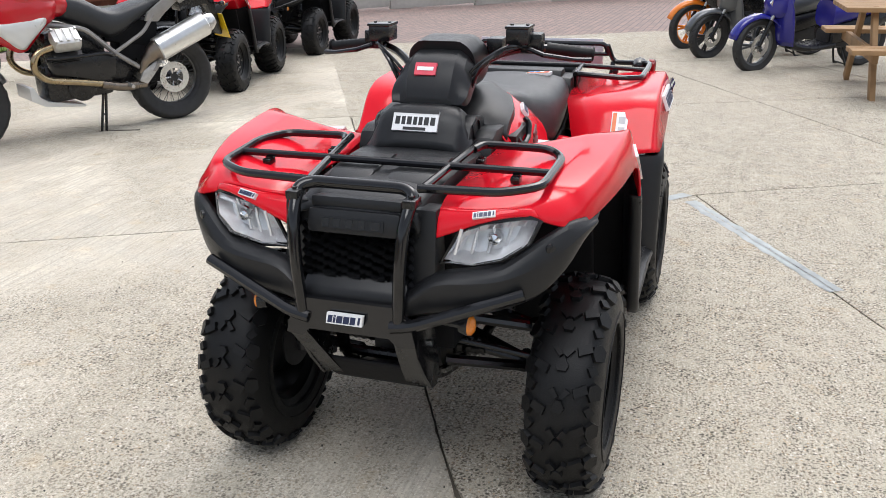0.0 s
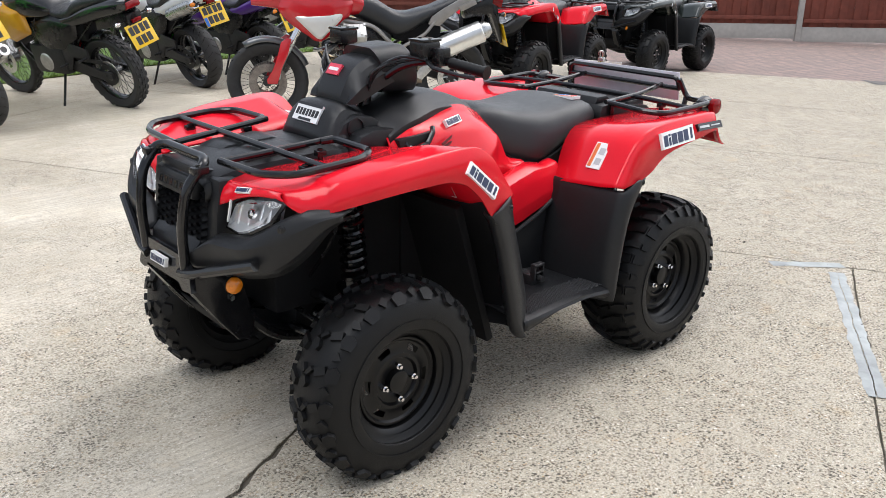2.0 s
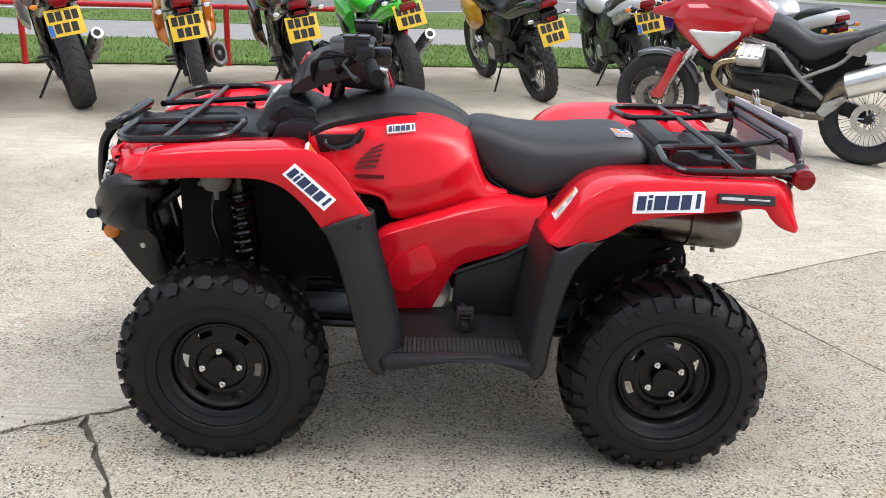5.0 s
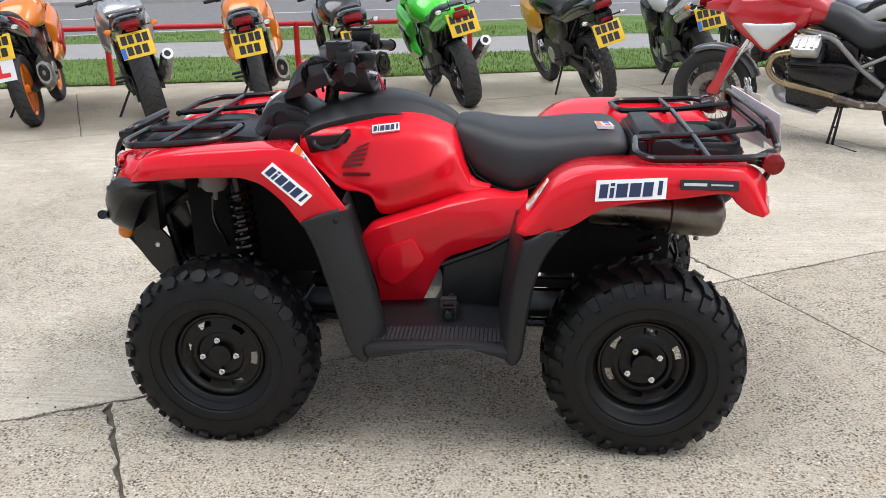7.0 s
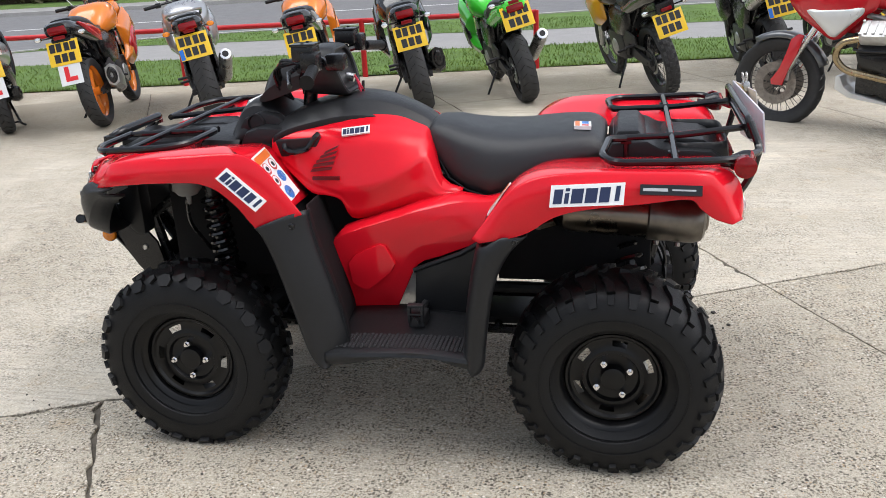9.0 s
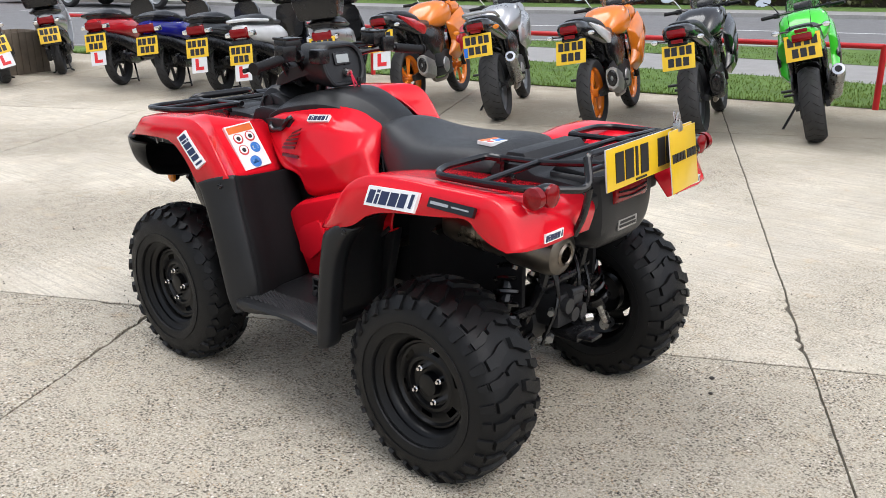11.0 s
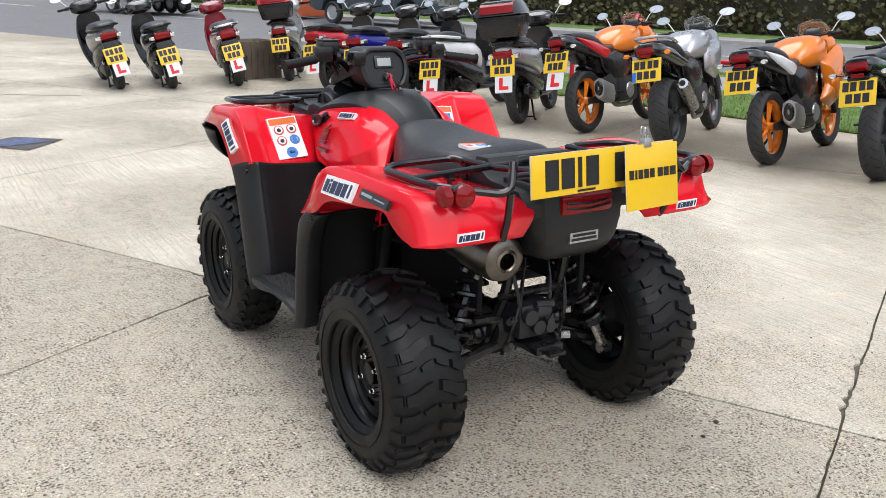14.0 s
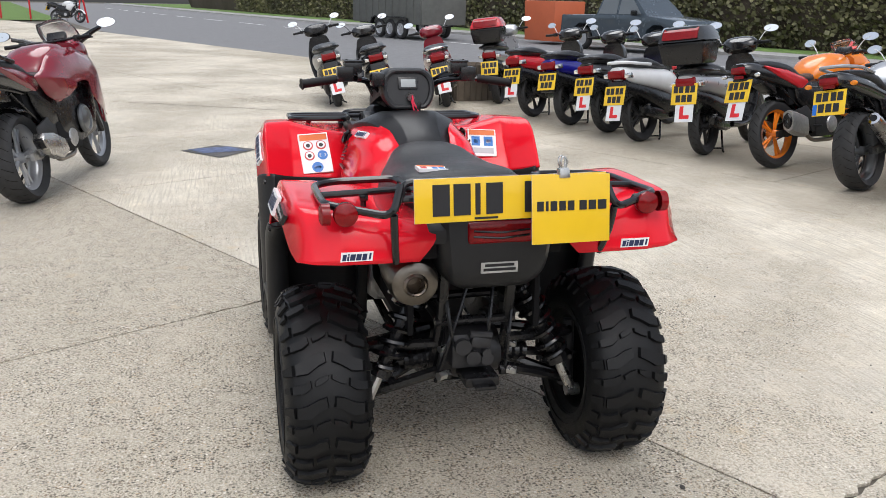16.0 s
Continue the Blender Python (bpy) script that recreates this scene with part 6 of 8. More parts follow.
def controls(parent, x, z, w, sweep=.1, mirrors=True, mat_m=None, rise=.0):
    bm = bmesh.new()
    tube(bm, [(x - sweep, w, z), (x - sweep * .5, w * .55, z + .005), (x + .02, .09, z - rise), (x + .02, -.09, z - rise), (x - sweep * .5, -w * .55, z + .005), (x - sweep, -w, z)], .011, .04)
    hb = part("handlebar", bm, SATIN, parent)
    for s in (1, -1):
        bm = bmesh.new()
        a, b = V((x - sweep * .62, s * w * .68, z)), V((x - sweep * 1.02, s * w * 1.03, z))
        tube(bm, [a.lerp(b, k / 8) for k in range(9)], [.0165 if k % 2 else .0155 for k in range(9)], n=10)
        part("grip", bm, RUBBER, hb)
        bm = bmesh.new()
        tube(bm, [a + V((.05, 0, -.005)), a.lerp(b, .5) + V((.06, 0, -.01)), b + V((.05, 0, -.01))], .006, n=6)
        box(bm, a + V((.01, -s * .01, 0)), (.045, .05, .045), bev=.006)
        part("lever", bm, SATIN, hb)
        if mirrors:
            mirror(hb, (x - .02, s * w * .6, z + .015), (x + .02, s * (w * .95), z + .135), mat_m or SATIN, s)
    return hb


def fork(parent, axle, top, gap, R, upper, lower):
    a, t = V(axle), V(top)
    for s in (1, -1):
        d = V((0, s * gap, 0))
        bm = bmesh.new()
        rod(bm, a + d, a.lerp(t, .45) + d, .024, 12, .022)
        part("fork_leg", bm, lower, parent)
        bm = bmesh.new()
        rod(bm, a.lerp(t, .43) + d, t + d, .018, 12)
        part("fork_tube", bm, upper, parent)
    for k in (.72, .98):
        bm = bmesh.new()
        box(bm, a.lerp(t, k), (.06, gap * 2 + .06, .03), bev=.008)
        part("yoke", bm, DARKMETAL, parent)
    bm = bmesh.new()
    rod(bm, a + V((0, -gap - .02, 0)), a + V((0, gap + .02, 0)), .01)
    part("axle", bm, DARKMETAL, parent)


def arch(parent, name, centre, R, w, a0, a1, material, label=""):
    bm = bmesh.new()
    rows = []
    for k in range(13):
        t = radians(a0 + (a1 - a0) * k / 12)
        rows.append([V((centre[0] + (R + dr) * math.cos(t), w * y, centre[2] + (R + dr) * math.sin(t))) for y, dr in ((-1, -.025), (-.8, .004), (-.35, .018), (.35, .018), (.8, .004), (1, -.025))])
    grid(bm, rows)
    part(name, bm, material, parent, label, 50, solid=.004, off=0)


def motorcycle(m, label, c):
    """A motorcycle with its rear tyre's foot at the origin, heading along x."""
    B = thing("motorcycle", m, label, "motorcycle", "motorcycles parked in the yard")
    R, Rf, wb = c.get("R", .305), c.get("Rf", .30), c.get("wb", 1.36)
    W, Wf = c.get("W", .14), c.get("Wf", .11)
    rr = c.get("rr", R - .085)
    up = c.get("up", 0.0)
    bike_wheel(B, (0, 0, R), R, W, rr, c.get("spokes", 5), c["wheel"], c.get("tread", "road"))
    fa = (wb, 0, Rf)
    bike_wheel(B, fa, Rf, Wf, c.get("rf", Rf - .085), c.get("spokes", 5), c["wheel"], c.get("tread", "road"), steer=c.get("steer", 0))
    # swing arm, chain, stand
    bm = bmesh.new()
    for s in (1, -1):
        y = W / 2 + .03
        loft(bm, [[V((x, s * (y + dy), z + dz)) for dy, dz in ((-.014, -h), (.014, -h), (.014, h), (-.014, h))] for x, z, h in ((-.07, R, .026), (.06, R + .005, .036), (.24, R + .045, .05), (.42, R + .06 + up * .3, .055))])
    rod(bm, (.42, -.12, R + .06), (.42, .12, R + .06), .022)
    rod(bm, (0, -W / 2 - .05, R), (0, W / 2 + .05, R), .012)
    part("swing_arm", bm, c.get("arm", DARKMETAL), B)
    bm = bmesh.new()
    spin(bm, [(.05, .0), (.095, .0), (.095, .006), (.05, .006)], 30, Matrix.Translation((0, W / 2 + .008, R)), closed=True)
    tube(bm, [(0, W / 2 + .012, R + .095), (.46, W / 2 + .012, R + .11)], .008, n=6)
    tube(bm, [(0, W / 2 + .012, R - .095), (.46, W / 2 + .012, R + .02)], .008, n=6)
    box(bm, (.2, W / 2 + .03, R + .125), (.36, .012, .03), rot(0, -2), bev=.004)
    part("chain", bm, DARKMETAL, B)
    bm = bmesh.new()
    a, b = V((.30, 0, R + .12 + up * .4)), V((.42, 0, .66 + up))
    coil(bm, a, b, .034, .007, 6)
    rod(bm, a, b, .018)
    part("shock_absorber", bm, c.get("spring", P_RED), B)
    if not c.get("centre_stand"):
        bm = bmesh.new()
        tube(bm, [(.50, .12, .27 + up), (.46, .30, c.get("stand_z", .03)), (.43, .335, c.get("stand_z", .03) - .005)], .011, .02)
        part("side_stand", bm, SATIN, B)
    # engine and frame
    ex = .62
    bm = bmesh.new()
    box(bm, (ex, 0, .38 + up), (.42, .31, .26), bev=.04)
    box(bm, (.44, 0, .52 + up), (.22, .2, .26), bev=.03)
    box(bm, (ex + .10, 0, .53 + up), (.20, .20, .20), rot(0, 18, 0), bev=.03)
    part("engine", bm, c.get("engine", DARKMETAL), B)
    bm = bmesh.new()
    box(bm, (.27, 0, .67 + up), (.34, .19, .20), rot(0, -8), bev=.03)
    box(bm, (.60, 0, .70 + up), (.44, .24, .20), bev=.04)
    part("air_box", bm, SHADE_BLACK, B)
    for k in range(6):
        fin = shared("cooling_fin", ("fin", 1), lambda: (lambda t: (box(t, (0, 0, 0), (.225, .225, .007), rot(0, 18, 0), bev=.002), t)[1])(bmesh.new()), DARKMETAL, B)
        fin.matrix_basis = Matrix.Translation((ex + .085 + k * .006, 0, .475 + k * .022 + up))
    for s in (1, -1):
        bm = bmesh.new()
        spin(bm, [(.085, 0), (.085, .02), (.07, .035), (.03, .04), (0, .04)], 24, Matrix.Translation((ex + .03, s * .13, .36 + up)) @ (Matrix() if s > 0 else rot(0, 0, 180)))
        part("engine_cover", bm, ALU, B, "cast alloy engine cover")
    bm = bmesh.new()
    for s in (1, -1):
        tube(bm, [(wb - .20, s * .03, .80 + up), (.75, s * .13, .70 + up), (.42, s * .12, .60 + up), (.40, s * .10, .36 + up)], .022, .06)
        tube(bm, [(wb - .20, s * .03, .76 + up), (wb - .34, s * .09, .45 + up), (ex + .2, s * .09, .27 + up), (.40, s * .10, .30 + up)], .016, .05)
        tube(bm, [(.45, s * .10, .66 + up), (-.05, s * .08, .78 + up), (-.26, s * .06, .82 + up)], .014, .05)
        tube(bm, [(.40, s * .10, .42 + up), (-.05, s * .08, .76 + up)], .011)
    part("frame", bm, c.get("frame", SATIN), B)
    for s in (1, -1):
        for q, z in ((.40, .355), (.14, .425)):
            bm = bmesh.new()
            rod(bm, (q, s * .11, z + up), (q, s * .225, z + up), .012)
            part("foot_peg", bm, DARKMETAL, B)
        bm = bmesh.new()
        prism(bm, [(.50, .30 + up), (.50, .46 + up), (.36, .56 + up), (.10, .50 + up), (.10, .42 + up), (.30, .42 + up), (.38, .30 + up)], s * .125, s * .14, bev=.005)
        part("peg_hanger", bm, c.get("hanger", DARKMETAL), B)
    # tank, seat, tail
    tz = c.get("tank_z", .98) + up
    body("fuel_tank", [(.42, .11, tz - .22, tz - .14), (.50, .16, tz - .24, tz - .05), (.64, .20, tz - .25, tz + .02), (.80, .205, tz - .25, tz + .03), (.93, .17, tz - .24, tz), (1.02, .09, tz - .2, tz - .08)], c["tank"], B)
    sz = c.get("seat_z", .80) + up
    body("seat", [(-.30, .085, sz + .11, sz + .155), (-.16, .115, sz + .08, sz + .158), (.0, .13, sz + .04, sz + .14), (.12, .135, sz + .0, sz + .105), (.2, .145, sz - .04, sz + .045), (.36, .135, sz - .05, sz + .02), (.46, .11, sz - .06, sz + .05)], VINYL, B, "black vinyl seat")
    body("tail_cowl", [(-.47, .075, sz + .055, sz + .135), (-.40, .118, sz + .02, sz + .145), (-.24, .13, sz - .02, sz + .13), (-.04, .138, sz - .07, sz + .09), (.16, .142, sz - .12, sz + .02), (.32, .14, sz - .15, sz - .02), (.44, .13, sz - .16, sz - .04)], c.get("tail", c["tank"]), B)
    bm = bmesh.new()
    prism(bm, [(-.44, sz + .122), (-.480, sz + .108), (-.488, sz + .058), (-.43, sz + .036)], -.072, .072, bev=.016)
    part("tail_lamp", bm, REDLENS, B, "red tail lamp")
    # undertray to the plate
    pz = c.get("plate_z", .66) + up * .6
    bm = bmesh.new()
    prism(bm, [(-.06, sz - .04), (-.40, sz + .03), (-.45, sz + .01), (-.445, pz + .06), (-.462, pz - .05), (-.44, pz - .06), (-.40, pz + .03), (-.24, pz + .06), (-.04, sz - .14)], -.078, .078, bev=.012)
    part("rear_guard", bm, SATIN, B)
    rear_plate(B, (-.475, 0, pz), 20, c.get("learner", False), c.get("patch", False))
    for s in (1, -1):
        indicator(B, (-.42, s * .06, pz + .125), (-.43, s * .175, pz + .13), c.get("lens", AMBER))
    bm = bmesh.new()
    box(bm, (-.462, 0, pz + .118), (.02, .09, .03), bev=.006)
    part("reflector", bm, REDLENS, B)
    # front end
    top = (wb - .27 - up * .25, 0, .90 + up)
    fork(B, fa, top, .085 if Wf < .115 else .095, Rf, c.get("fork", STEEL), c.get("fork_low", SATIN))
    if c.get("high_guard"):
        arch(B, "front_mudguard", (wb - .03, 0, Rf + .09), Rf, .06, 40, 150, c.get("guard", SATIN))
    else:
        arch(B, "front_mudguard", fa, Rf + .012, Wf / 2 + .012, 20, 150, c.get("guard", c["tank"]))
    arch(B, "rear_mudguard", (0, 0, R), R + .018, W / 2 + .006, 35, 96, SATIN)
    hz = c.get("bar_z", 1.0) + up
    hb = controls(B, wb - .33, hz, c.get("bar_w", .33), .12, c.get("mirrors", True) and not c.get("cowl_mirrors"), c.get("mirror", SATIN))
    if c.get("cowl_mirrors"):
        for s in (1, -1):
            bm = bmesh.new()
            tube(bm, [(wb - .22, s * .17, hz - .02), (wb - .22, s * .28, hz + .035), (wb - .24, s * .36, hz + .06)], [.028, .02, .016], n=8)
            part("mirror_stalk", bm, SATIN, B)
            mirror(B, (wb - .24, s * .34, hz + .05), (wb - .26, s * .42, hz + .09), c["mirror"], s)
    if c.get("cowl"):
        cz = hz
        body("nose_cowl", [(wb - .30, .15, cz - .16, cz - .02), (wb - .18, .17, cz - .22, cz + .01), (wb - .06, .15, cz - .24, cz - .02), (wb + .06, .10, cz - .22, cz - .10), (wb + .11, .05, cz - .2, cz - .15)], c["cowl"], B)
        bm = bmesh.new()
        rows = []
        tall = c.get("screen_rise", 0.0)
        for k, (x, z, w) in enumerate(((wb + .03, cz - .06, .11), (wb - .03, cz + .02 + tall * .3, .14 + tall * .3), (wb - .11, cz + .09 + tall * .7, .14 + tall * .4), (wb - .19, cz + .145 + tall, .11 + tall * .35))):
            rows.append([V((x - .10 * abs(y) ** 2, w * y, z - .03 * abs(y) ** 2)) for y in (-1, -.6, -.2, .2, .6, 1)])
        grid(bm, smooth_rows(rows, 2, 2))
        sc = part("windscreen", bm, SCREEN, B, "smoked clear windscreen", 60, solid=.003, off=0)
        sc.visible_shadow = False
        if c.get("learner"):
            bm = bmesh.new()
            mm = Matrix.Translation((wb - .085, 0, cz + .085)) @ rot(0, 0, -90) @ rot(-48)
            prism(bm, [(-.045, -.06), (.05, -.06), (.05, -.025), (-.008, -.025), (-.008, .06), (-.045, .06)], -.003, 0, mm)
            part("learner_mark", bm, L_RED, B, "red letter L on the screen", 20)
        bm = bmesh.new()
        spin(bm, [(.0, .03), (.05, .02), (.075, -.01)], 18, Matrix.Translation((wb + .075, 0, cz - .17)) @ rot(0, 0, -90))
        part("headlamp", bm, REFLECTOR, B)
    else:
        bm = bmesh.new()
        spin(bm, [(0, -.11), (.06, -.09), (.085, -.02), (.088, .01)], 22, Matrix.Translation((wb - .12, 0, hz - .13)) @ rot(0, 0, -90))
        part("headlamp_shell", bm, c.get("shell", SATIN), B)
        bm = bmesh.new()
        spin(bm, [(.085, .008), (.06, .024), (0, .03)], 22, Matrix.Translation((wb - .12, 0, hz - .13)) @ rot(0, 0, -90))
        part("headlamp", bm, REFLECTOR, B)
    bm = bmesh.new()
    box(bm, (wb - .24, 0, hz + .03), (.05, .15, .07), rot(0, 35), bev=.012)
    part("instruments", bm, SATIN, B)
    if c.get("fairing"):
        panel("side_fairing", c.get("outline") or [(wb - .12, hz - .08), (wb - .0, hz - .24), (wb - .16, .56 + up), (wb - .26, .42 + up), (wb - .40, .38 + up), (ex + .06, .45 + up), (ex + .20, .58 + up), (ex + .10, .78 + up)], .19, .06, c["fairing"], B)
        if c.get("mid"):
            panel("mid_panel", c["mid"], .155, .02, c["fairing2"], B, "dark grey panel between fairing and engine")
            for s in (1, -1):
                bm = bmesh.new()
                spin(bm, [(.115, 0), (.115, .012), (.10, .03), (.085, .032), (.075, .022), (.03, .03), (0, .03)], 28, Matrix.Translation((.86, s * .185, .46)) @ (Matrix() if s > 0 else rot(0, 0, 180)))
                part("clutch_cover", bm, P_GREY, B, "round cast engine cover")
        else:
            panel("fairing_stripe", [(wb - .20, hz - .24), (wb - .26, .58 + up), (wb - .42, .44 + up), (ex + .20, .58 + up), (ex + .28, .70 + up)], .24, .025, c.get("fairing2", c["fairing"]), B)
    else:
        panel("tank_shroud", [(wb - .28, tz - .06), (wb - .22, tz - .22), (wb - .40, tz - .46), (.68, tz - .36), (.70, tz - .14)], .18, .06, c.get("shroud", c["tank"]), B)
        bm = bmesh.new()
        box(bm, (wb - .34, 0, .58 + up), (.04, .28, .26), rot(0, -14), bev=.01)
        part("radiator", bm, DARKMETAL, B)
    if c.get("tail2"):
        panel("tail_panel", [(.34, sz - .02), (.02, sz + .07), (-.30, sz + .115), (-.12, sz + .02), (.30, sz - .14)], .133, .02, c["tail2"], B)
    panel("side_panel", [(.46, sz - .02), (.14, sz - .06), (.18, sz - .20), (.34, .46 + up), (.60, .42 + up), (.78, .56 + up), (.74, .72 + up)], .125, .03, c.get("side", SATIN), B)
    if c.get("grab"):
        bm = bmesh.new()
        tube(bm, [(.02, .13, sz + .12), (-.22, .14, sz + .17), (-.42, .09, sz + .19), (-.42, -.09, sz + .19), (-.22, -.14, sz + .17), (.02, -.13, sz + .12)], .014, .06)
        part("grab_rail", bm, c["grab"], B)
    # exhaust
    kind = c.get("pipe", "stub")
    bm = bmesh.new()
    tube(bm, [(ex + .2, -.06, .50 + up), (ex + .30, -.07, .36 + up), (ex + .16, -.08, .21 + up), (.42, -.10, .22 + up), (.24, -.15, .30 + up)], .02, .08)
    part("exhaust_pipe", bm, EXHAUST, B)
    if kind == "stub":
        bm = bmesh.new()
        loft(bm, [[V((x, -y0 - .062 * q * cy, z0 + .105 * q * cz)) for cy, cz in ((1, 0), (.8, .75), (0, 1), (-.8, .75), (-1, 0), (-.8, -.75), (0, -1), (.8, -.75))] for x, y0, z0, q in ((.26, .16, .33, .45), (.18, .185, .36, .95), (.0, .20, .40, 1.05), (-.07, .205, .42, .9))])
        can = part("silencer", bm, c.get("can", ALU), B, "stubby grey silencer")
        bm = bmesh.new()
        spin(bm, [(.055, -.0), (.045, .018), (.018, .02), (.016, -.02), (0, -.02)], 16, Matrix.Translation((-.072, -.205, .42)) @ rot(0, 0, 90) @ Matrix.Diagonal((.8, 1, 1.3, 1)))
        part("end_cap", bm, SATIN, can)
    elif kind == "big":
        bm = bmesh.new()
        prism(bm, [(.32, .29), (.28, .38), (.10, .45), (-.05, .47), (-.09, .42), (-.02, .31), (.18, .25)], -.245, -.155, bev=.022)
        can = part("silencer", bm, c["can"], B, "large angular polished silencer")
        bm = bmesh.new()
        prism(bm, [(-.05, .458), (-.095, .42), (-.055, .36), (-.03, .37)], -.232, -.168, bev=.006)
        part("end_cap", bm, SATIN, can)
    elif kind == "round":
        a, b = V((.22, -.17, .33 + up)), V((-.20, -.215, .56 + up))
        bm = bmesh.new()
        tube(bm, [a, a.lerp(b, .06), a.lerp(b, .94), b], [.03, .056, .056, .05], n=20)
        can = part("silencer", bm, c.get("can", STEEL), B, "bright round silencer can")
        bm = bmesh.new()
        d = (b - a).normalized()
        tube(bm, [b - d * .01, b + d * .03, b + d * .032], [.052, .047, .03], n=20)
        part("end_cap", bm, CHROME, can)
        bm = bmesh.new()
        rod(bm, b + d * .0325, b + d * .034, .027, 16)
        part("outlet", bm, SATIN, can)
    elif kind == "high":
        for s in c.get("sides", (1, -1)):
            a, b = V((.10, s * .115, sz - .10)), V((-.36, s * .12, sz + .03))
            bm = bmesh.new()
            tube(bm, [a, a.lerp(b, .08), a.lerp(b, .92), b], [.03, .062, .062, .055], n=20)
            can = part("silencer", bm, c.get("can", STEEL), B, "polished silencer under the seat")
            d = (b - a).normalized()
            bm = bmesh.new()
            tube(bm, [b - d * .01, b + d * .04, b + d * .042], [.05, .046, .032], n=20)
            part("end_cap", bm, CHROME, can)
            bm = bmesh.new()
            rod(bm, b + d * .0425, b + d * .044, .03, 16)
            part("outlet", bm, SATIN, can)
    return B


def scooter(m, label, c):
    """A scooter with its rear tyre's foot at the origin, heading along x."""
    S = thing("scooter", m, label, "scooter", "scooters parked in the yard")
    R, wb = c.get("R", .265), c.get("wb", 1.28)
    W = .11
    bike_wheel(S, (0, 0, R), R, W, R - .075, 5, c.get("wheel", DARKMETAL))
    bike_wheel(S, (wb, 0, R), R, .1, R - .075, 5, c.get("wheel", DARKMETAL), steer=c.get("steer", 0))
    p = c["paint"]
    bm = bmesh.new()
    box(bm, (.20, .10, R + .02), (.52, .07, .16), rot(0, -4), bev=.03)
    box(bm, (.38, 0, R + .03), (.26, .20, .2), bev=.04)
    part("engine", bm, DARKMETAL, S)
    bm = bmesh.new()
    loft(bm, [[V((x, -y0 - .05 * q * cy, z0 + .062 * q * cz)) for cy, cz in ((1, 0), (.8, .75), (0, 1), (-.8, .75), (-1, 0), (-.8, -.75), (0, -1), (.8, -.75))] for x, y0, z0, q in ((.34, .12, .24, .4), (.22, .135, .27, .9), (.0, .145, .31, 1.1), (-.14, .15, .34, .95), (-.17, .15, .345, .6))])
    part("silencer", bm, SATIN, S, "black silencer with heat guard")
    for s in (1, -1):
        bm = bmesh.new()
        a, b = V((-.02, s * .11, R + .02)), V((.10, s * .11, .64))
        coil(bm, a.lerp(b, .2), a.lerp(b, .9), .024, .005, 8)
        rod(bm, a, b, .012)
        part("shock_absorber", bm, STEEL, S)
    sz = c.get("seat_z", .79)
    body("rear_cowl", [(-.42, .065, sz - .09, sz + .0), (-.34, .115, sz - .15, sz + .012), (-.14, .165, sz - .20, sz - .0), (.10, .20, sz - .25, sz - .02), (.32, .195, sz - .30, sz - .03), (.50, .16, sz - .36, sz - .08)], p, S)
    body("under_cowl", [(-.36, .10, sz - .25, sz - .13), (-.16, .165, sz - .33, sz - .17), (.14, .185, sz - .47, sz - .22), (.48, .165, .24, sz - .30)], c.get("low", SATIN), S)
    body("seat", [(-.36, .09, sz - .0, sz + .06), (-.28, .13, sz - .01, sz + .09), (-.08, .165, sz - .02, sz + .10), (.10, .175, sz - .03, sz + .06), (.20, .165, sz - .04, sz + .02), (.30, .16, sz - .04, sz + .01), (.45, .12, sz - .04, sz + .005), (.54, .07, sz - .05, sz - .02)], VINYL, S, "black vinyl seat")
    bm = bmesh.new()
    tube(bm, [(-.02, .165, sz + .02), (-.24, .17, sz + .035), (-.40, .11, sz + .055), (-.40, -.11, sz + .055), (-.24, -.17, sz + .035), (-.02, -.165, sz + .02)], .017, .06)
    part("grab_rail", bm, c.get("rail", SATIN), S)
    bm = bmesh.new()
    prism(bm, [(-.38, sz - .01), (-.432, sz - .03), (-.432, sz - .10), (-.36, sz - .13)], -.095, .095, bev=.018)
    part("tail_lamp", bm, REDLENS, S, "wide red tail lamp")
    for s in (1, -1):
        bm = bmesh.new()
        body_pts = [(-.33, sz - .05), (-.415, sz - .06), (-.41, sz - .105), (-.31, sz - .11)]
        prism(bm, body_pts, s * .098, s * .155, bev=.012)
        part("indicator", bm, REFLECTOR, S)
    bm = bmesh.new()
    prism(bm, [(-.10, sz - .24), (-.36, sz - .12), (-.41, sz - .14), (-.425, .50), (-.44, .42), (-.42, .41), (-.36, .46), (-.22, .50)], -.10, .10, bev=.008)
    part("rear_guard", bm, SATIN, S)
    rear_plate(S, (-.445, 0, c.get("plate_z", .54)), 16, c.get("learner", True))
    # floor, leg shield, front
    body("floor_board", [(.42, .15, .22, .31), (.60, .16, .21, .28), (.82, .16, .21, .29), (.94, .15, .24, .36)], c.get("low", SATIN), S)
    bm = bmesh.new()
    rows = []
    for x, z, w in ((.93, .28, .15), (.97, .42, .19), (1.0, .58, .20), (1.03, .74, .18), (1.05, .90, .12)):
        rows.append([V((x + .09 * (1 - y * y), w * y, z)) for y in (-1, -.75, -.4, 0, .4, .75, 1)])
    grid(bm, smooth_rows(rows, 2, 2))
    part("leg_shield", bm, c.get("front", p), S, "", 50, solid=.02, off=0)
    body("front_nose", [(1.0, .16, .56, .96), (1.09, .15, .55, .94), (1.17, .10, .57, .84), (1.21, .05, .6, .74)], c.get("front", p), S)
    arch(S, "front_mudguard", (wb, 0, R), R + .02, .07, 15, 150, p)
    fork(S, (wb, 0, R), (1.05, 0, .86), .065, R, STEEL, SATIN)
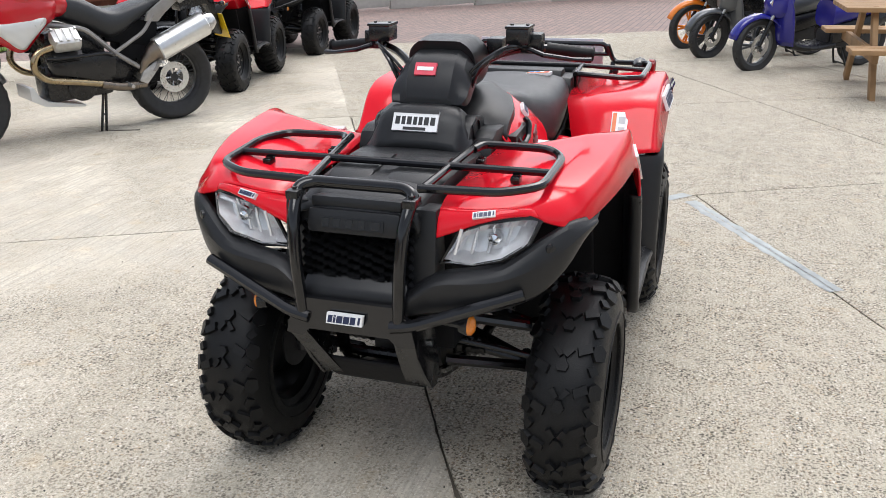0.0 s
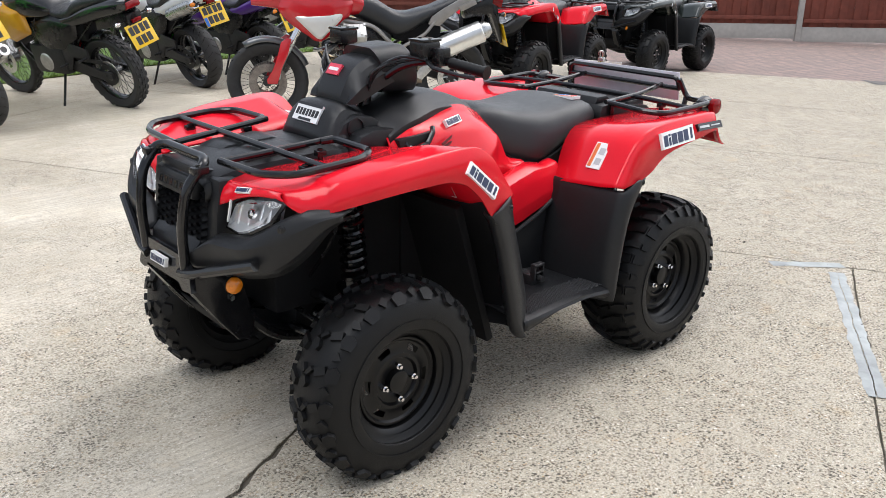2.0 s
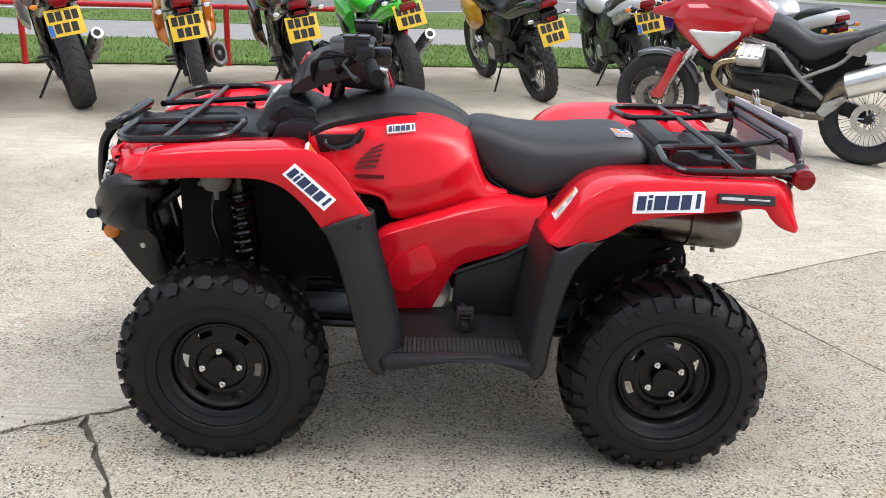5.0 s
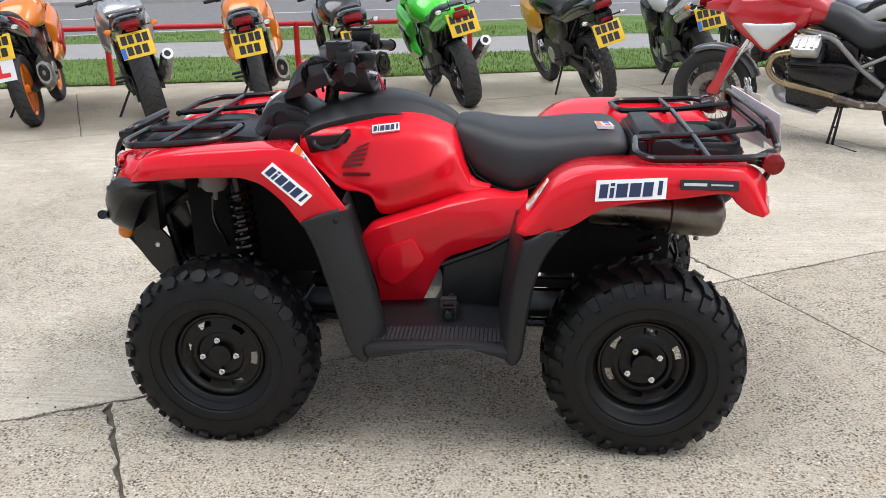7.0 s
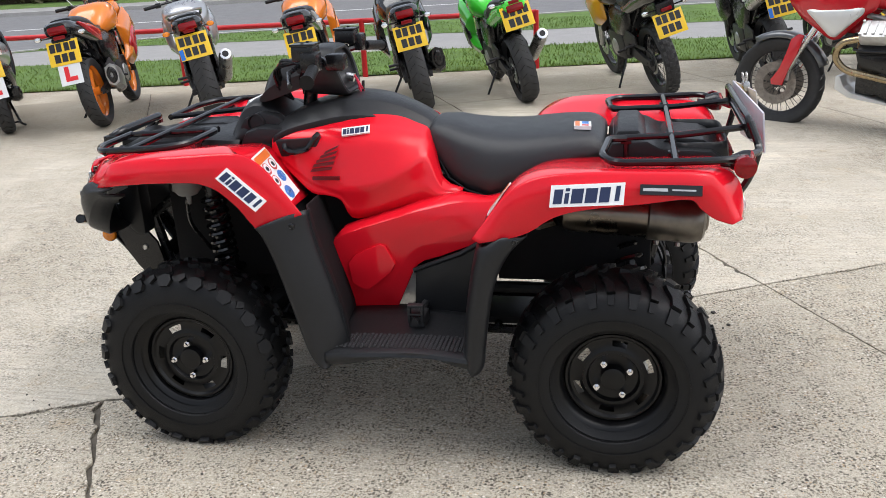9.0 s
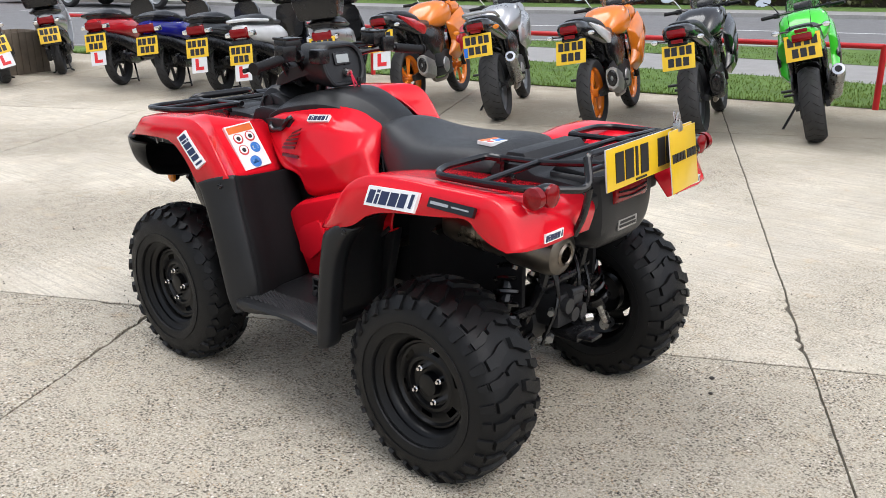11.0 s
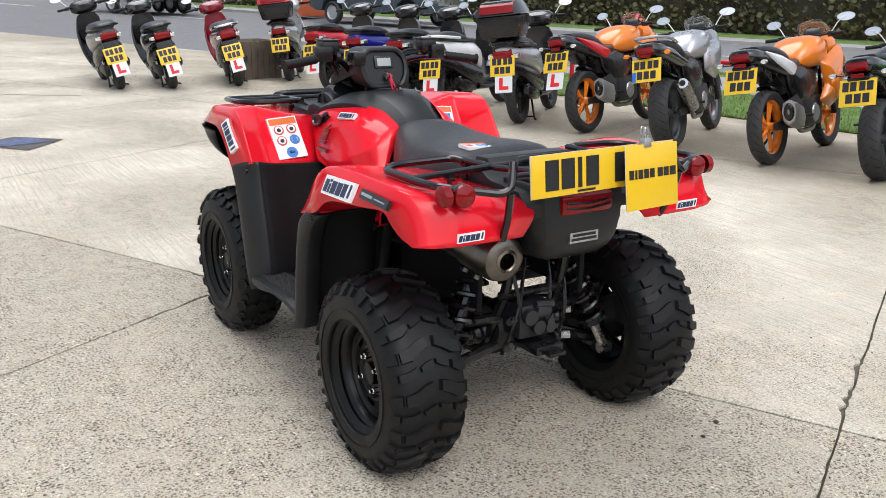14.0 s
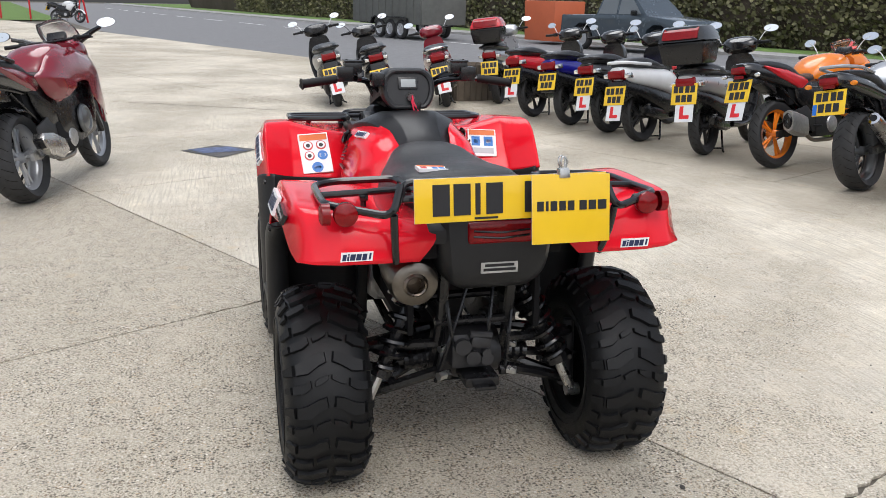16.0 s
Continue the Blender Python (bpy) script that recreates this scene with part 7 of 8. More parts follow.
    body("bar_cowl", [(.94, .12, .99, 1.07), (1.0, .18, .95, 1.11), (1.07, .16, .95, 1.12), (1.13, .09, .97, 1.06)], c.get("head", c.get("front", p)), S)
    bm = bmesh.new()
    prism(bm, [(1.165, .80), (1.21, .72), (1.19, .66), (1.15, .7)], -.075, .075, bev=.012)
    part("headlamp", bm, REFLECTOR, S)
    controls(S, 1.03, 1.05, .33, .10, True, c.get("mirror", P_WHITE))
    bm = bmesh.new()
    for s in (1, -1):
        tube(bm, [(.30, s * .06, .24), (.22, s * .10, .02), (.16, s * .13, .012)], .011, .02)
    rod(bm, (.22, -.10, .04), (.22, .10, .04), .008)
    part("centre_stand", bm, SATIN, S)
    if c.get("screen"):
        bm = bmesh.new()
        rows = [[V((x - .06 * y * y, w * y, z)) for y in (-1, -.5, 0, .5, 1)] for x, z, w in ((1.12, 1.0, .16), (1.10, 1.14, .19), (1.06, 1.28, .16))]
        grid(bm, smooth_rows(rows, 2, 2))
        part("windscreen", bm, SCREEN, S, "clear fly screen", 60, solid=.003, off=0).visible_shadow = False
    if c.get("box"):
        tb = new("top_box")
        tb.parent = S
        bm = bmesh.new()
        box(bm, (-.30, 0, sz + .20), (.42, .46, .21), rot(180), bev=.035, taper=.84)
        part("tray", bm, SATIN, tb)
        bm = bmesh.new()
        box(bm, (-.30, 0, sz + .375), (.45, .49, .15), bev=.05, taper=.74)
        part("lid", bm, c["box"], tb)
        bm = bmesh.new()
        prism(bm, [(-.455, sz + .435), (-.50, sz + .40), (-.535, sz + .33), (-.50, sz + .33)], -.17, .17, bev=.006)
        part("reflector", bm, REDLENS, tb)
        bm = bmesh.new()
        for s in (1, -1):
            rod(bm, (-.2, s * .08, sz + .03), (-.24, s * .08, sz + .1), .012)
        part("bracket", bm, SATIN, tb)
    return S


def stand(x, y, yaw, lean=-12.0, dz=0.0):
    return pose(x, y, ground_z(x, y) + dz, lean, 0, yaw)


ORANGE_SPORT = dict(wheel=P_ORANGE, tank=P_ORANGE, tail=P_BLACK, tail2=P_WHITE, cowl=P_ORANGE, fairing=P_BLACK, fairing2=P_ORANGE, learner=False, can=ALU, mirror=P_WHITE, lens=REFLECTOR, wb=1.32, W=.125, Wf=.10, plate_z=.705)
motorcycle(stand(3.84, -4.21, -71.4, -8.6), "orange and black sports motorcycle with orange wheels and learner plate", dict(ORANGE_SPORT, learner=True, tail2=P_RED, fairing2=P_RED, fairing=P_ORANGE))
motorcycle(stand(1.89, -4.48, -74, -10), "orange and white sports motorcycle with orange wheels and clear screen", dict(ORANGE_SPORT, fairing=P_ORANGE))
motorcycle(stand(2.80, -4.29, -63, -10.4), "silver motorcycle with a chrome silencer and amber indicators", dict(plate_z=.725,
    wheel=P_GREY, tank=P_SILVER, tail=P_BLACK, cowl=P_SILVER, pipe="round", can=STEEL, patch=True, mirror=P_WHITE, W=.18, R=.315, grab=P_SILVER, wb=1.42, spokes=3))
motorcycle(stand(1.06, -4.73, -73.5, -11), "all-black motorcycle with black wheels and white mirrors", dict(plate_z=.70, R=.312,
    wheel=P_GREY, tank=P_BLACK, tail=P_BLACK, cowl=P_BLACK, fairing=P_BLACK, can=SATIN, mirror=P_WHITE, W=.16, lens=REFLECTOR))
motorcycle(stand(.20, -5.09, -71.4, -14), "bright green sports motorcycle with a round silver silencer", dict(plate_z=.81,
    wheel=P_BLACK, tank=P_GREEN, tail=P_GREEN, cowl=P_GREEN, fairing=P_GREEN, fairing2=P_BLACK, pipe="round", can=STEEL, W=.165, lens=REFLECTOR))
motorcycle(stand(-1.01, -5.33, -71.5, -15.5), "golden yellow and black trail motorcycle with wire wheels", dict(
    wheel=P_BLACK, spokes="wire", tank=P_BLACK, shroud=P_YELLOW, tail=P_BLACK, up=.06, R=.325, Rf=.335, tread="knob", high_guard=True, guard=P_YELLOW, pipe="none", W=.13, Wf=.095, lens=REFLECTOR, fork_low=ALU))
motorcycle(stand(-2.04, -5.86, -83, -12.8), "white naked motorcycle with twin polished silencers under the seat", dict(
    wheel=P_BLACK, tank=P_WHITE, shroud=SATIN, tail=P_WHITE, pipe="high", patch=True, W=.18, R=.315, spring=P_GREEN, seat_z=.84, plate_z=.76))
motorcycle(stand(-2.95, -6.05, -80), "violet motorcycle with a black tail beside the white one", dict(
    wheel=P_BLACK, tank=P_PURPLE, tail=P_PURPLE, pipe="round", W=.15, lens=AMBER))
motorcycle(stand(-4.0, -6.3, -80), "silver and white motorcycle with a pale tank", dict(wheel=P_GREY, tank=P_SILVER, tail=P_WHITE, pipe="none", W=.14))

SC = [(9.3, -1.0, -3, "grey scooter with learner plate and red tail lamp", dict(paint=P_GREY, mirror=P_WHITE, front=SATIN, lean=-13, plate_z=.48)),
      (9.12, -1.63, -6, "black scooter with learner plate and wide red tail lamp", dict(paint=P_BLACK, mirror=SATIN, rail=SATIN, lean=-13, plate_z=.47)),
      (9.08, -2.52, -13, "dark red scooter with a chrome grab rail and learner plate", dict(paint=P_WINE, rail=CHROME, lean=-13, plate_z=.50)),
      (9.4, -3.4, -30, "silver scooter carrying a red and black top box", dict(paint=P_SILVER, box=P_RED, learner=False)),
      (7.8, -3.35, -54, "red scooter with black wheels and learner plate", dict(paint=P_RED, R=.29, front=P_BLACK)),
      (6.95, -3.52, -58, "dark blue scooter with black wheels", dict(paint=P_BLUE, R=.29, learner=False, front=P_BLACK)),
      (6.25, -3.70, -60, "black scooter with learner plate and black wheels", dict(paint=P_BLACK, R=.29)),
      (5.54, -3.74, -61, "white and silver scooter with a black silencer", dict(paint=P_WHITE, rail=P_WHITE, R=.29, front=P_BLACK, plate_z=.51)),
      (4.61, -3.96, -53, "silver scooter with a large black top box", dict(paint=P_SILVER, box=P_BLACK, R=.285, front=P_BLACK, plate_z=.62))]
for x, y, yaw, lab, c in SC:
    scooter(stand(x, y, yaw, c.get("lean", -7)), lab, c)
scooter(stand(-7.73, 2.05, -58, -3), "shiny dark blue scooter on its stand, seen from the side", dict(paint=P_BLUE, learner=False, R=.285, steer=12, wheel=P_GREY))
scooter(stand(-8.62, 1.6, -63, -6), "grey and silver scooter with its front wheel turned", dict(paint=P_GREY, learner=False, R=.275, steer=16))
motorcycle(stand(-9.5, 1.4, -66, -8), "orange sports motorcycle with orange wheels beside the scooters", dict(ORANGE_SPORT, steer=14))
motorcycle(stand(3.53, 1.99, -12.2, -9), "dark red sports tourer with silver wheels and a large alloy silencer", dict(
    wheel=P_SILVER, tank=P_WINE, tail=P_BLACK, tail2=P_WINE, cowl=P_WINE, fairing=P_WINE, fairing2=SATIN, can=mat("polished_silencer", (.5, .49, .47), .25, .95, vary=.25, scale=12, rvary=.1), pipe="big", tank_z=1.03, seat_z=.84, bar_z=1.07, engine=SHADE_BLACK,
    outline=[(.30, .88), (.43, .965), (.60, 1.01), (.95, 1.01), (1.28, .92), (1.41, .80), (1.40, .56), (1.33, .36), (1.26, .42), (1.25, .70), (.92, .755), (.56, .73), (.47, .62), (.30, .70), (.16, .84)],
    mid=[(.42, .72), (.92, .77), (1.28, .74), (1.26, .52), (1.16, .34), (.80, .30), (.50, .42), (.44, .60)], screen_rise=.03, cowl_mirrors=True, grab=SATIN, W=.19, R=.315, wb=1.46, patch=False, mirror=P_BLACK, arm=ALU, lens=AMBER))


# ---- the tall red tourer on its centre stand ----
def adventure(m):
    B = thing("motorcycle", m, "red and silver adventure motorcycle with wire wheels on its stand", "motorcycle", "motorcycles parked in the yard")
    bike_wheel(B, (0, 0, .335), .335, .15, .225, "wire", DARKMETAL, "road")
    bike_wheel(B, (1.545, 0, .335), .335, .11, .245, "wire", DARKMETAL, "road", disc=False, steer=-4)
    for s in (1, -1):
        bm = bmesh.new()
        spin(bm, [(.09, 0), (.155, 0), (.155, .005), (.09, .005)], 36, Matrix.Translation((1.545, s * .075, .335)), closed=True)
        for k in range(16):
            a = k * math.tau / 16
            rod(bm, (1.545 + .125 * math.cos(a), s * .082, .335 + .125 * math.sin(a)), (1.545 + .125 * math.cos(a), s * .084, .335 + .125 * math.sin(a)), .006, 6)
        part("brake_disc", bm, DISC, B, "large drilled brake disc")
        bm = bmesh.new()
        prism(bm, [(1.50, .36), (1.47, .47), (1.43, .46), (1.44, .36)], s * .07, s * .105, bev=.01)
        part("brake_caliper", bm, ALU, B)
    red, sil = P_RED, P_PALE
    fork(B, (1.515, 0, .335), (1.115, 0, 1.03), .10, .335, CHROME, STEEL)
    for s in (1, -1):
        bm = bmesh.new()
        prism(bm, [(1.335, .69), (1.375, .70), (1.425, .665), (1.46, .55), (1.50, .45), (1.555, .37), (1.55, .335), (1.47, .33), (1.425, .46), (1.375, .56)], s * .128, s * .150, bev=.008)
        part("fork_guard", bm, red, B, "red fork guard")
    arch(B, "front_mudguard", (1.545, 0, .335), .352, .062, 60, 158, P_GREY)
    # tank with its red shell and pale wedge
    body("fuel_tank", [(.74, .14, .88, 1.02), (.82, .19, .86, 1.09), (.95, .23, .87, 1.17), (1.10, .235, .88, 1.20), (1.26, .19, .88, 1.19), (1.40, .12, .91, 1.13), (1.50, .07, .93, 1.06), (1.64, .04, .95, 1.0)], red, B, "glossy red tank and beak")
    panel("tank_flank", [(1.44, .93), (1.38, 1.06), (.95, 1.09), (.83, .98), (.86, .87), (.92, .84), (1.08, .675), (1.14, .67), (1.36, .83)], .20, .035, red, B, "red flank panel")
    panel("wedge_panel", [(1.315, .875), (.925, .89), (.93, .85), (1.05, .74), (1.10, .69), (1.14, .70)], .232, .012, sil, B, "pale silver wedge panel below the tank")
    body("seat", [(.14, .15, .84, .94), (.26, .165, .78, .915), (.40, .17, .70, .885), (.50, .165, .69, .91), (.60, .155, .75, .97), (.70, .15, .80, 1.01), (.84, .13, .86, 1.04)], VINYL, B, "stepped black seat")
    body("pillion_seat", [(-.26, .10, .98, 1.04), (-.20, .13, .95, 1.05), (-.05, .155, .90, 1.02), (.08, .16, .865, .97), (.17, .14, .84, .935)], VINYL, B)
    for s in (1, -1):
        bm = bmesh.new()
        tube(bm, [(.92, s * .16, .835), (.67, s * .185, .785), (.48, s * .185, .59), (.25, s * .17, .42)], .018, .06)
        tube(bm, [(.475, s * .185, .595), (.24, s * .18, .715), (.15, s * .175, .83)], .014, .05)
        tube(bm, [(.27, s * .18, .42), (.20, s * .21, .44), (.16, s * .20, .52)], .016, .02)
        part("sub_frame", bm, FRAME_GREY, B, "grey alloy tubular frame")
        bm = bmesh.new()
        prism(bm, [(.22, .79), (.19, .85), (.08, .92), (-.20, 1.065), (-.33, 1.075), (-.34, 1.045), (-.24, 1.02), (-.02, .89), (.06, .83), (.12, .775)], s * .155, s * .185, bev=.008)
        prism(bm, [(-.03, .93), (-.17, .99), (-.19, .95), (-.06, .89)], s * .182, s * .20, bev=.006)
        part("pannier_rail", bm, FRAME_GREY, B, "cast silver luggage rail")
        bm = bmesh.new()
        prism(bm, [(.34, .37), (.30, .44), (.18, .51), (.15, .48), (.22, .40), (.28, .34)], s * .19, s * .215, bev=.008)
        rod(bm, (.18, s * .19, .495), (.18, s * .31, .50), .012)
        rod(bm, (.42, s * .16, .36), (.42, s * .28, .35), .014)
        part("foot_rest", bm, ALU, B, "cast silver footrest hanger")
    bm = bmesh.new()
    box(bm, (-.32, 0, 1.03), (.20, .26, .03), bev=.01)
    part("rack", bm, SATIN, B)
    bm = bmesh.new()
    box(bm, (.74, 0, .42), (.48, .28, .26), bev=.05)
    box(bm, (.40, 0, .44), (.3, .2, .24), bev=.04)
    box(bm, (.72, 0, .64), (.42, .20, .26), bev=.04)
    spin(bm, [(.10, 0), (.10, .03), (.08, .04), (0, .04)], 24, Matrix.Translation((.74, .13, .38)))
    part("engine", bm, SATIN, B, "black engine block")
    bm = bmesh.new()
    box(bm, (.30, 0, .72), (.40, .22, .20), rot(0, -14), bev=.04)
    box(bm, (.30, 0, .56), (.22, .20, .20), bev=.04)
    part("air_box", bm, SHADE_BLACK, B)
    for s in (1, -1):
        bm = bmesh.new()
        mm = Matrix.Translation((.835, s * .235, .715)) @ rot(-s * 42)
        box(bm, mm @ V((0, 0, .02)), (.19, .15, .10), rot(-s * 42), bev=.03)
        for q in (-.05, 0, .05):
            box(bm, mm @ V((q, 0, .073)), (.022, .11, .014), rot(-s * 42), bev=.005)
        for q in (-.08, .08):
            for p_ in (-.055, .055):
                bolt = mm @ V((q, p_, .05))
                rod(bm, bolt, bolt + (mm.to_3x3() @ V((0, 0, .028))), .009, 8)
        part("cylinder_head", bm, HEADALU, B, "cast alloy cylinder head")
        for k in range(6):
            bm = bmesh.new()
            box(bm, mm @ V((0, 0, -.13 + k * .016)), (.20, .17, .006), rot(-s * 42), bev=.002)
            part("cooling_fin", bm, DARKMETAL, B)
        bm = bmesh.new()
        tube(bm, [(.93, s * .25, .69), (1.05, s * .265, .665), (1.085, s * .26, .56), (1.01, s * .245, .475), (.80, s * .22, .43), (.60, s * .20, .385)], .024, .07, n=12)
        part("header_pipe", bm, BRONZE, B, "bronze heat-stained header pipe")
        bm = bmesh.new()
        tube(bm, [(.62, s * .20, .385), (.46, s * .19, .34), (.28, s * .17, .34)], .032, .05, n=12)
        part("collector_pipe", bm, EXHAUST, B)
        bm = bmesh.new()
        prism(bm, [(.97, .595), (.95, .615), (.56, .615), (.48, .565), (.50, .44), (.60, .40), (.80, .46), (.94, .49)], s * .15, s * .215, bev=.025)
        part("side_box", bm, SATIN, B)
        bm = bmesh.new()
        tube(bm, [(.97, s * .235, .62), (.90, s * .255, .61), (.56, s * .255, .61), (.50, s * .22, .58)], .012, .04)
        part("crash_bar", bm, GLOSS, B)
    bm = bmesh.new()
    prism(bm, [(1.10, .42), (1.10, .33), (1.01, .275), (.74, .235), (.73, .25), (.99, .31), (1.04, .35), (1.07, .42)], -.15, .15, bev=.006)
    part("bash_plate", bm, sil, B, "silver alloy bash plate")
    bm = bmesh.new()
    a, b = V((.17, .205, .575)), V((-.225, .235, .735))
    d = (b - a).normalized()
    tube(bm, [V((.30, .17, .42)), V((.27, .19, .50)), a - d * .04, a + d * .01], [.03, .035, .06, .085], n=14)
    part("collector", bm, EXHAUST, B)
    bm = bmesh.new()
    tube(bm, [a, a + d * .008, b - d * .008, b], [.084, .092, .092, .084], n=24)
    can = part("silencer", bm, mat("brushed_alloy", (.72, .72, .71), .32, .95, vary=.08, scale=30, rvary=.06), B, "large brushed silver silencer", 25)
    bm = bmesh.new()
    tube(bm, [b - d * .004, b + d * .035, b + d * .075, b + d * .078], [.078, .07, .045, .03], n=20)
    part("end_cap", bm, STEEL, can)
    bm = bmesh.new()
    loft(bm, [[V((x, -.09 + dy, z + dz)) for dy, dz in ((-.03, -h), (.03, -h), (.03, h), (-.03, h))] for x, z, h in ((0, .335, .06), (.2, .38, .05), (.45, .42, .06))])
    part("swing_arm", bm, DARKMETAL, B)
    bm = bmesh.new()
    for q in (0, .035):
        rod(bm, (.575 + q * .6, .13, .30), (.61 + q, .115, .03), .010)
    tube(bm, [(.66, .10, .018), (.60, .125, .016), (.42, .267, .014)], .014, .03)
    rod(bm, (.585, .12, .16), (.625, .12, .15), .008)
    part("side_stand", bm, SATIN, B, "black steel stand with a long foot")
    controls(B, 1.07, 1.22, .38, .14, True, SATIN)
    bm = bmesh.new()
    rows = [[V((x - .12 * y * y, w * y, z)) for y in (-1, -.5, 0, .5, 1)] for x, z, w in ((1.42, 1.12, .13), (1.34, 1.26, .17), (1.24, 1.42, .15))]
    grid(bm, smooth_rows(rows, 2, 2))
    part("windscreen", bm, SCREEN, B, "clear screen", 60, solid=.003, off=0).visible_shadow = False
    bm = bmesh.new()
    prism(bm, [(-.36, 1.02), (-.45, .97), (-.43, .90), (-.35, .94)], -.08, .08, bev=.012)
    part("tail_lamp", bm, REDLENS, B)
    bm = bmesh.new()
    prism(bm, [(-.10, .90), (-.36, 1.0), (-.40, .92), (-.45, .62), (-.43, .61), (-.34, .86), (-.12, .82)], -.075, .075, bev=.01)
    part("rear_guard", bm, SATIN, B)
    arch(B, "rear_mudguard", (0, 0, .335), .36, .085, 55, 120, SATIN)
    rear_plate(B, (-.46, 0, .68), 15)
    for s in (1, -1):
        indicator(B, (-.40, s * .06, .86), (-.42, s * .17, .86), AMBER)
    return B


P_PALE = paint("pale_silver", (0.62, 0.62, 0.60), 0.3, 0.15)
HEADALU = mat("cast_alloy_head", (0.55, 0.55, 0.54), 0.38, 0.75, vary=0.2, scale=40, rvary=0.1, bump=0.05)
BRONZE = mat("bronzed_steel", (0.42, 0.33, 0.20), 0.25, 0.95, vary=0.35, scale=9, rvary=0.1)
adventure(pose(-3.09, -3.41, ground_z(-3.09, -3.41) - .004, 0, 0.6, -30.4))

# ---- quad bikes behind ----
OLIVE = mat("dark_olive_plastic", (0.018, 0.024, 0.022), 0.25, vary=0.1, scale=10, coat=0.4)
second = build_atv(pose(-4.98, -4.25, ground_z(-4.98, -4.25) + .002, 0, -1, 13), "red quad bike parked behind the tall red motorcycle", RED, False, "quad bikes parked in the yard")
third = build_atv(pose(-7.83, -4.70, ground_z(-7.83, -4.70) + .002, 0, -1, 6), "dark green quad bike parked nose to tail behind a red one", OLIVE, False, "quad bikes parked in the yard")
for q in (second, third):
    badge("warning_label", q, (-.283, .40, .775), (0, 1, 0), (-.055, 0, .08), .055, .095, [(.06, .05, .3, .95, ORANGE), (.45, .4, .85, .8, PLATE_BACK)], "white and orange load label")
    bars_sticker(q, (.443, .549, .818), (-.115, .004, -.10), (-.07, -.045, .10), .15)
    bars_sticker(q, (-.50, .551, .828), (-1, 0, .03), (0, -.033, .086), .17)

# ---- fence, paving, railing, hedge, vehicles ----
FENCE = mat("red_brown_timber", (0.17, 0.045, 0.028), 0.75, vary=0.35, scale=8, bump=0.3, bscale=60)
POST = mat("pale_concrete_post", (0.42, 0.40, 0.37), 0.85, vary=0.15, scale=14, bump=0.3)
BRICKPAVE = mat("block_paving", (0.27, 0.19, 0.165), 0.85, vary=0.3, scale=16, bump=0.3, each=0.22)
bt = BRICKPAVE.node_tree
brick_tex = bt.nodes.new("ShaderNodeTexBrick")
brick_tex.inputs["Scale"].default_value = 1.0
brick_tex.inputs["Brick Width"].default_value, brick_tex.inputs["Row Height"].default_value, brick_tex.inputs["Mortar Size"].default_value = 0.2, 0.1, 0.006
brick_tex.inputs["Color1"].default_value, brick_tex.inputs["Color2"].default_value, brick_tex.inputs["Mortar"].default_value = (0.30, 0.21, 0.185, 1), (0.22, 0.17, 0.155, 1), (0.11, 0.1, 0.09, 1)
bt.links.new(next(n for n in bt.nodes if n.bl_idname == "ShaderNodeTexCoord").outputs["Object"], brick_tex.inputs["Vector"])
bt.links.new(brick_tex.outputs["Color"], bt.nodes["Principled BSDF"].inputs["Base Color"])

FD, F0 = V((-0.735, 0.678)), V((-15.0, -6.2))
bm = bmesh.new()
rows = []
for i in range(30):
    q = V((-8.3, -4.05)) + V((-0.617, 0.787)) * (i - 8) * .9
    far = q + V((-.787, -.617)) * 16
    rows.append([(*q.lerp(far, k / 12), ground_z(*q.lerp(far, k / 12)) - .008) for k in range(13)])
grid(bm, rows)
tagged(part("block_paving", bm, BRICKPAVE), "reddish block paving strip before the fence", "paving", kind="structure")

fence = thing("fence", Matrix(), "red-brown timber fence between pale concrete posts", "fence", kind="structure")
for i in range(-4, 9):
    q = F0 + FD * (i * 2.1)
    z = ground_z(q.x, q.y) - .01
    m = Matrix.Translation((q.x, q.y, z)) @ rot(0, 0, math.degrees(math.atan2(FD.y, FD.x)))
    bm = bmesh.new()
    box(bm, (0, 0, 1.0), (.11, .11, 2.0), m, bev=.008)
    part("post", bm, POST, fence)
    bm = bmesh.new()
    box(bm, m @ V((1.05, 0, .14)), (1.98, .05, .28), m.to_3x3().to_4x4(), bev=.006)
    part("gravel_board", bm, POST, fence)
    for k in range(14):
        bm = bmesh.new()
        box(bm, m @ V((.13 + k * .141, (-.012 if k % 2 else .012), 1.06)), (.146, .016, 1.56), m.to_3x3().to_4x4(), bev=.003)
        part("board", bm, FENCE, fence)
    bm = bmesh.new()
    for z_ in (.4, 1.1, 1.75):
        box(bm, m @ V((1.05, -.04, z_)), (1.96, .04, .07), m.to_3x3().to_4x4(), bev=.004)
    part("fence_rail", bm, FENCE, fence)

# red railing on the verge
RAILRED = mat("red_painted_steel", (0.5, 0.012, 0.016), 0.4, vary=0.15, scale=20, rvary=0.1)
rail = thing("railing", Matrix(), "low red painted steel railing on the grass verge", "railing")
pts = [(x, yard_edge(x) + .03) for x in (.3, 2.15, 4.1, 6.1, 8.1, 10.1, 12.0)]
for x, y in pts:
    bm = bmesh.new()
    rod(bm, (x, y, ground_z(x, y) - .05), (x, y, ground_z(x, y) + .62), .03, 12)
    part("post", bm, RAILRED, rail)
for a, b in zip(pts, pts[1:]):
    bm = bmesh.new()
    rod(bm, (*a, ground_z(*a) + .6), (*b, ground_z(*b) + .6), .027, 12)
    part("top_rail", bm, RAILRED, rail)

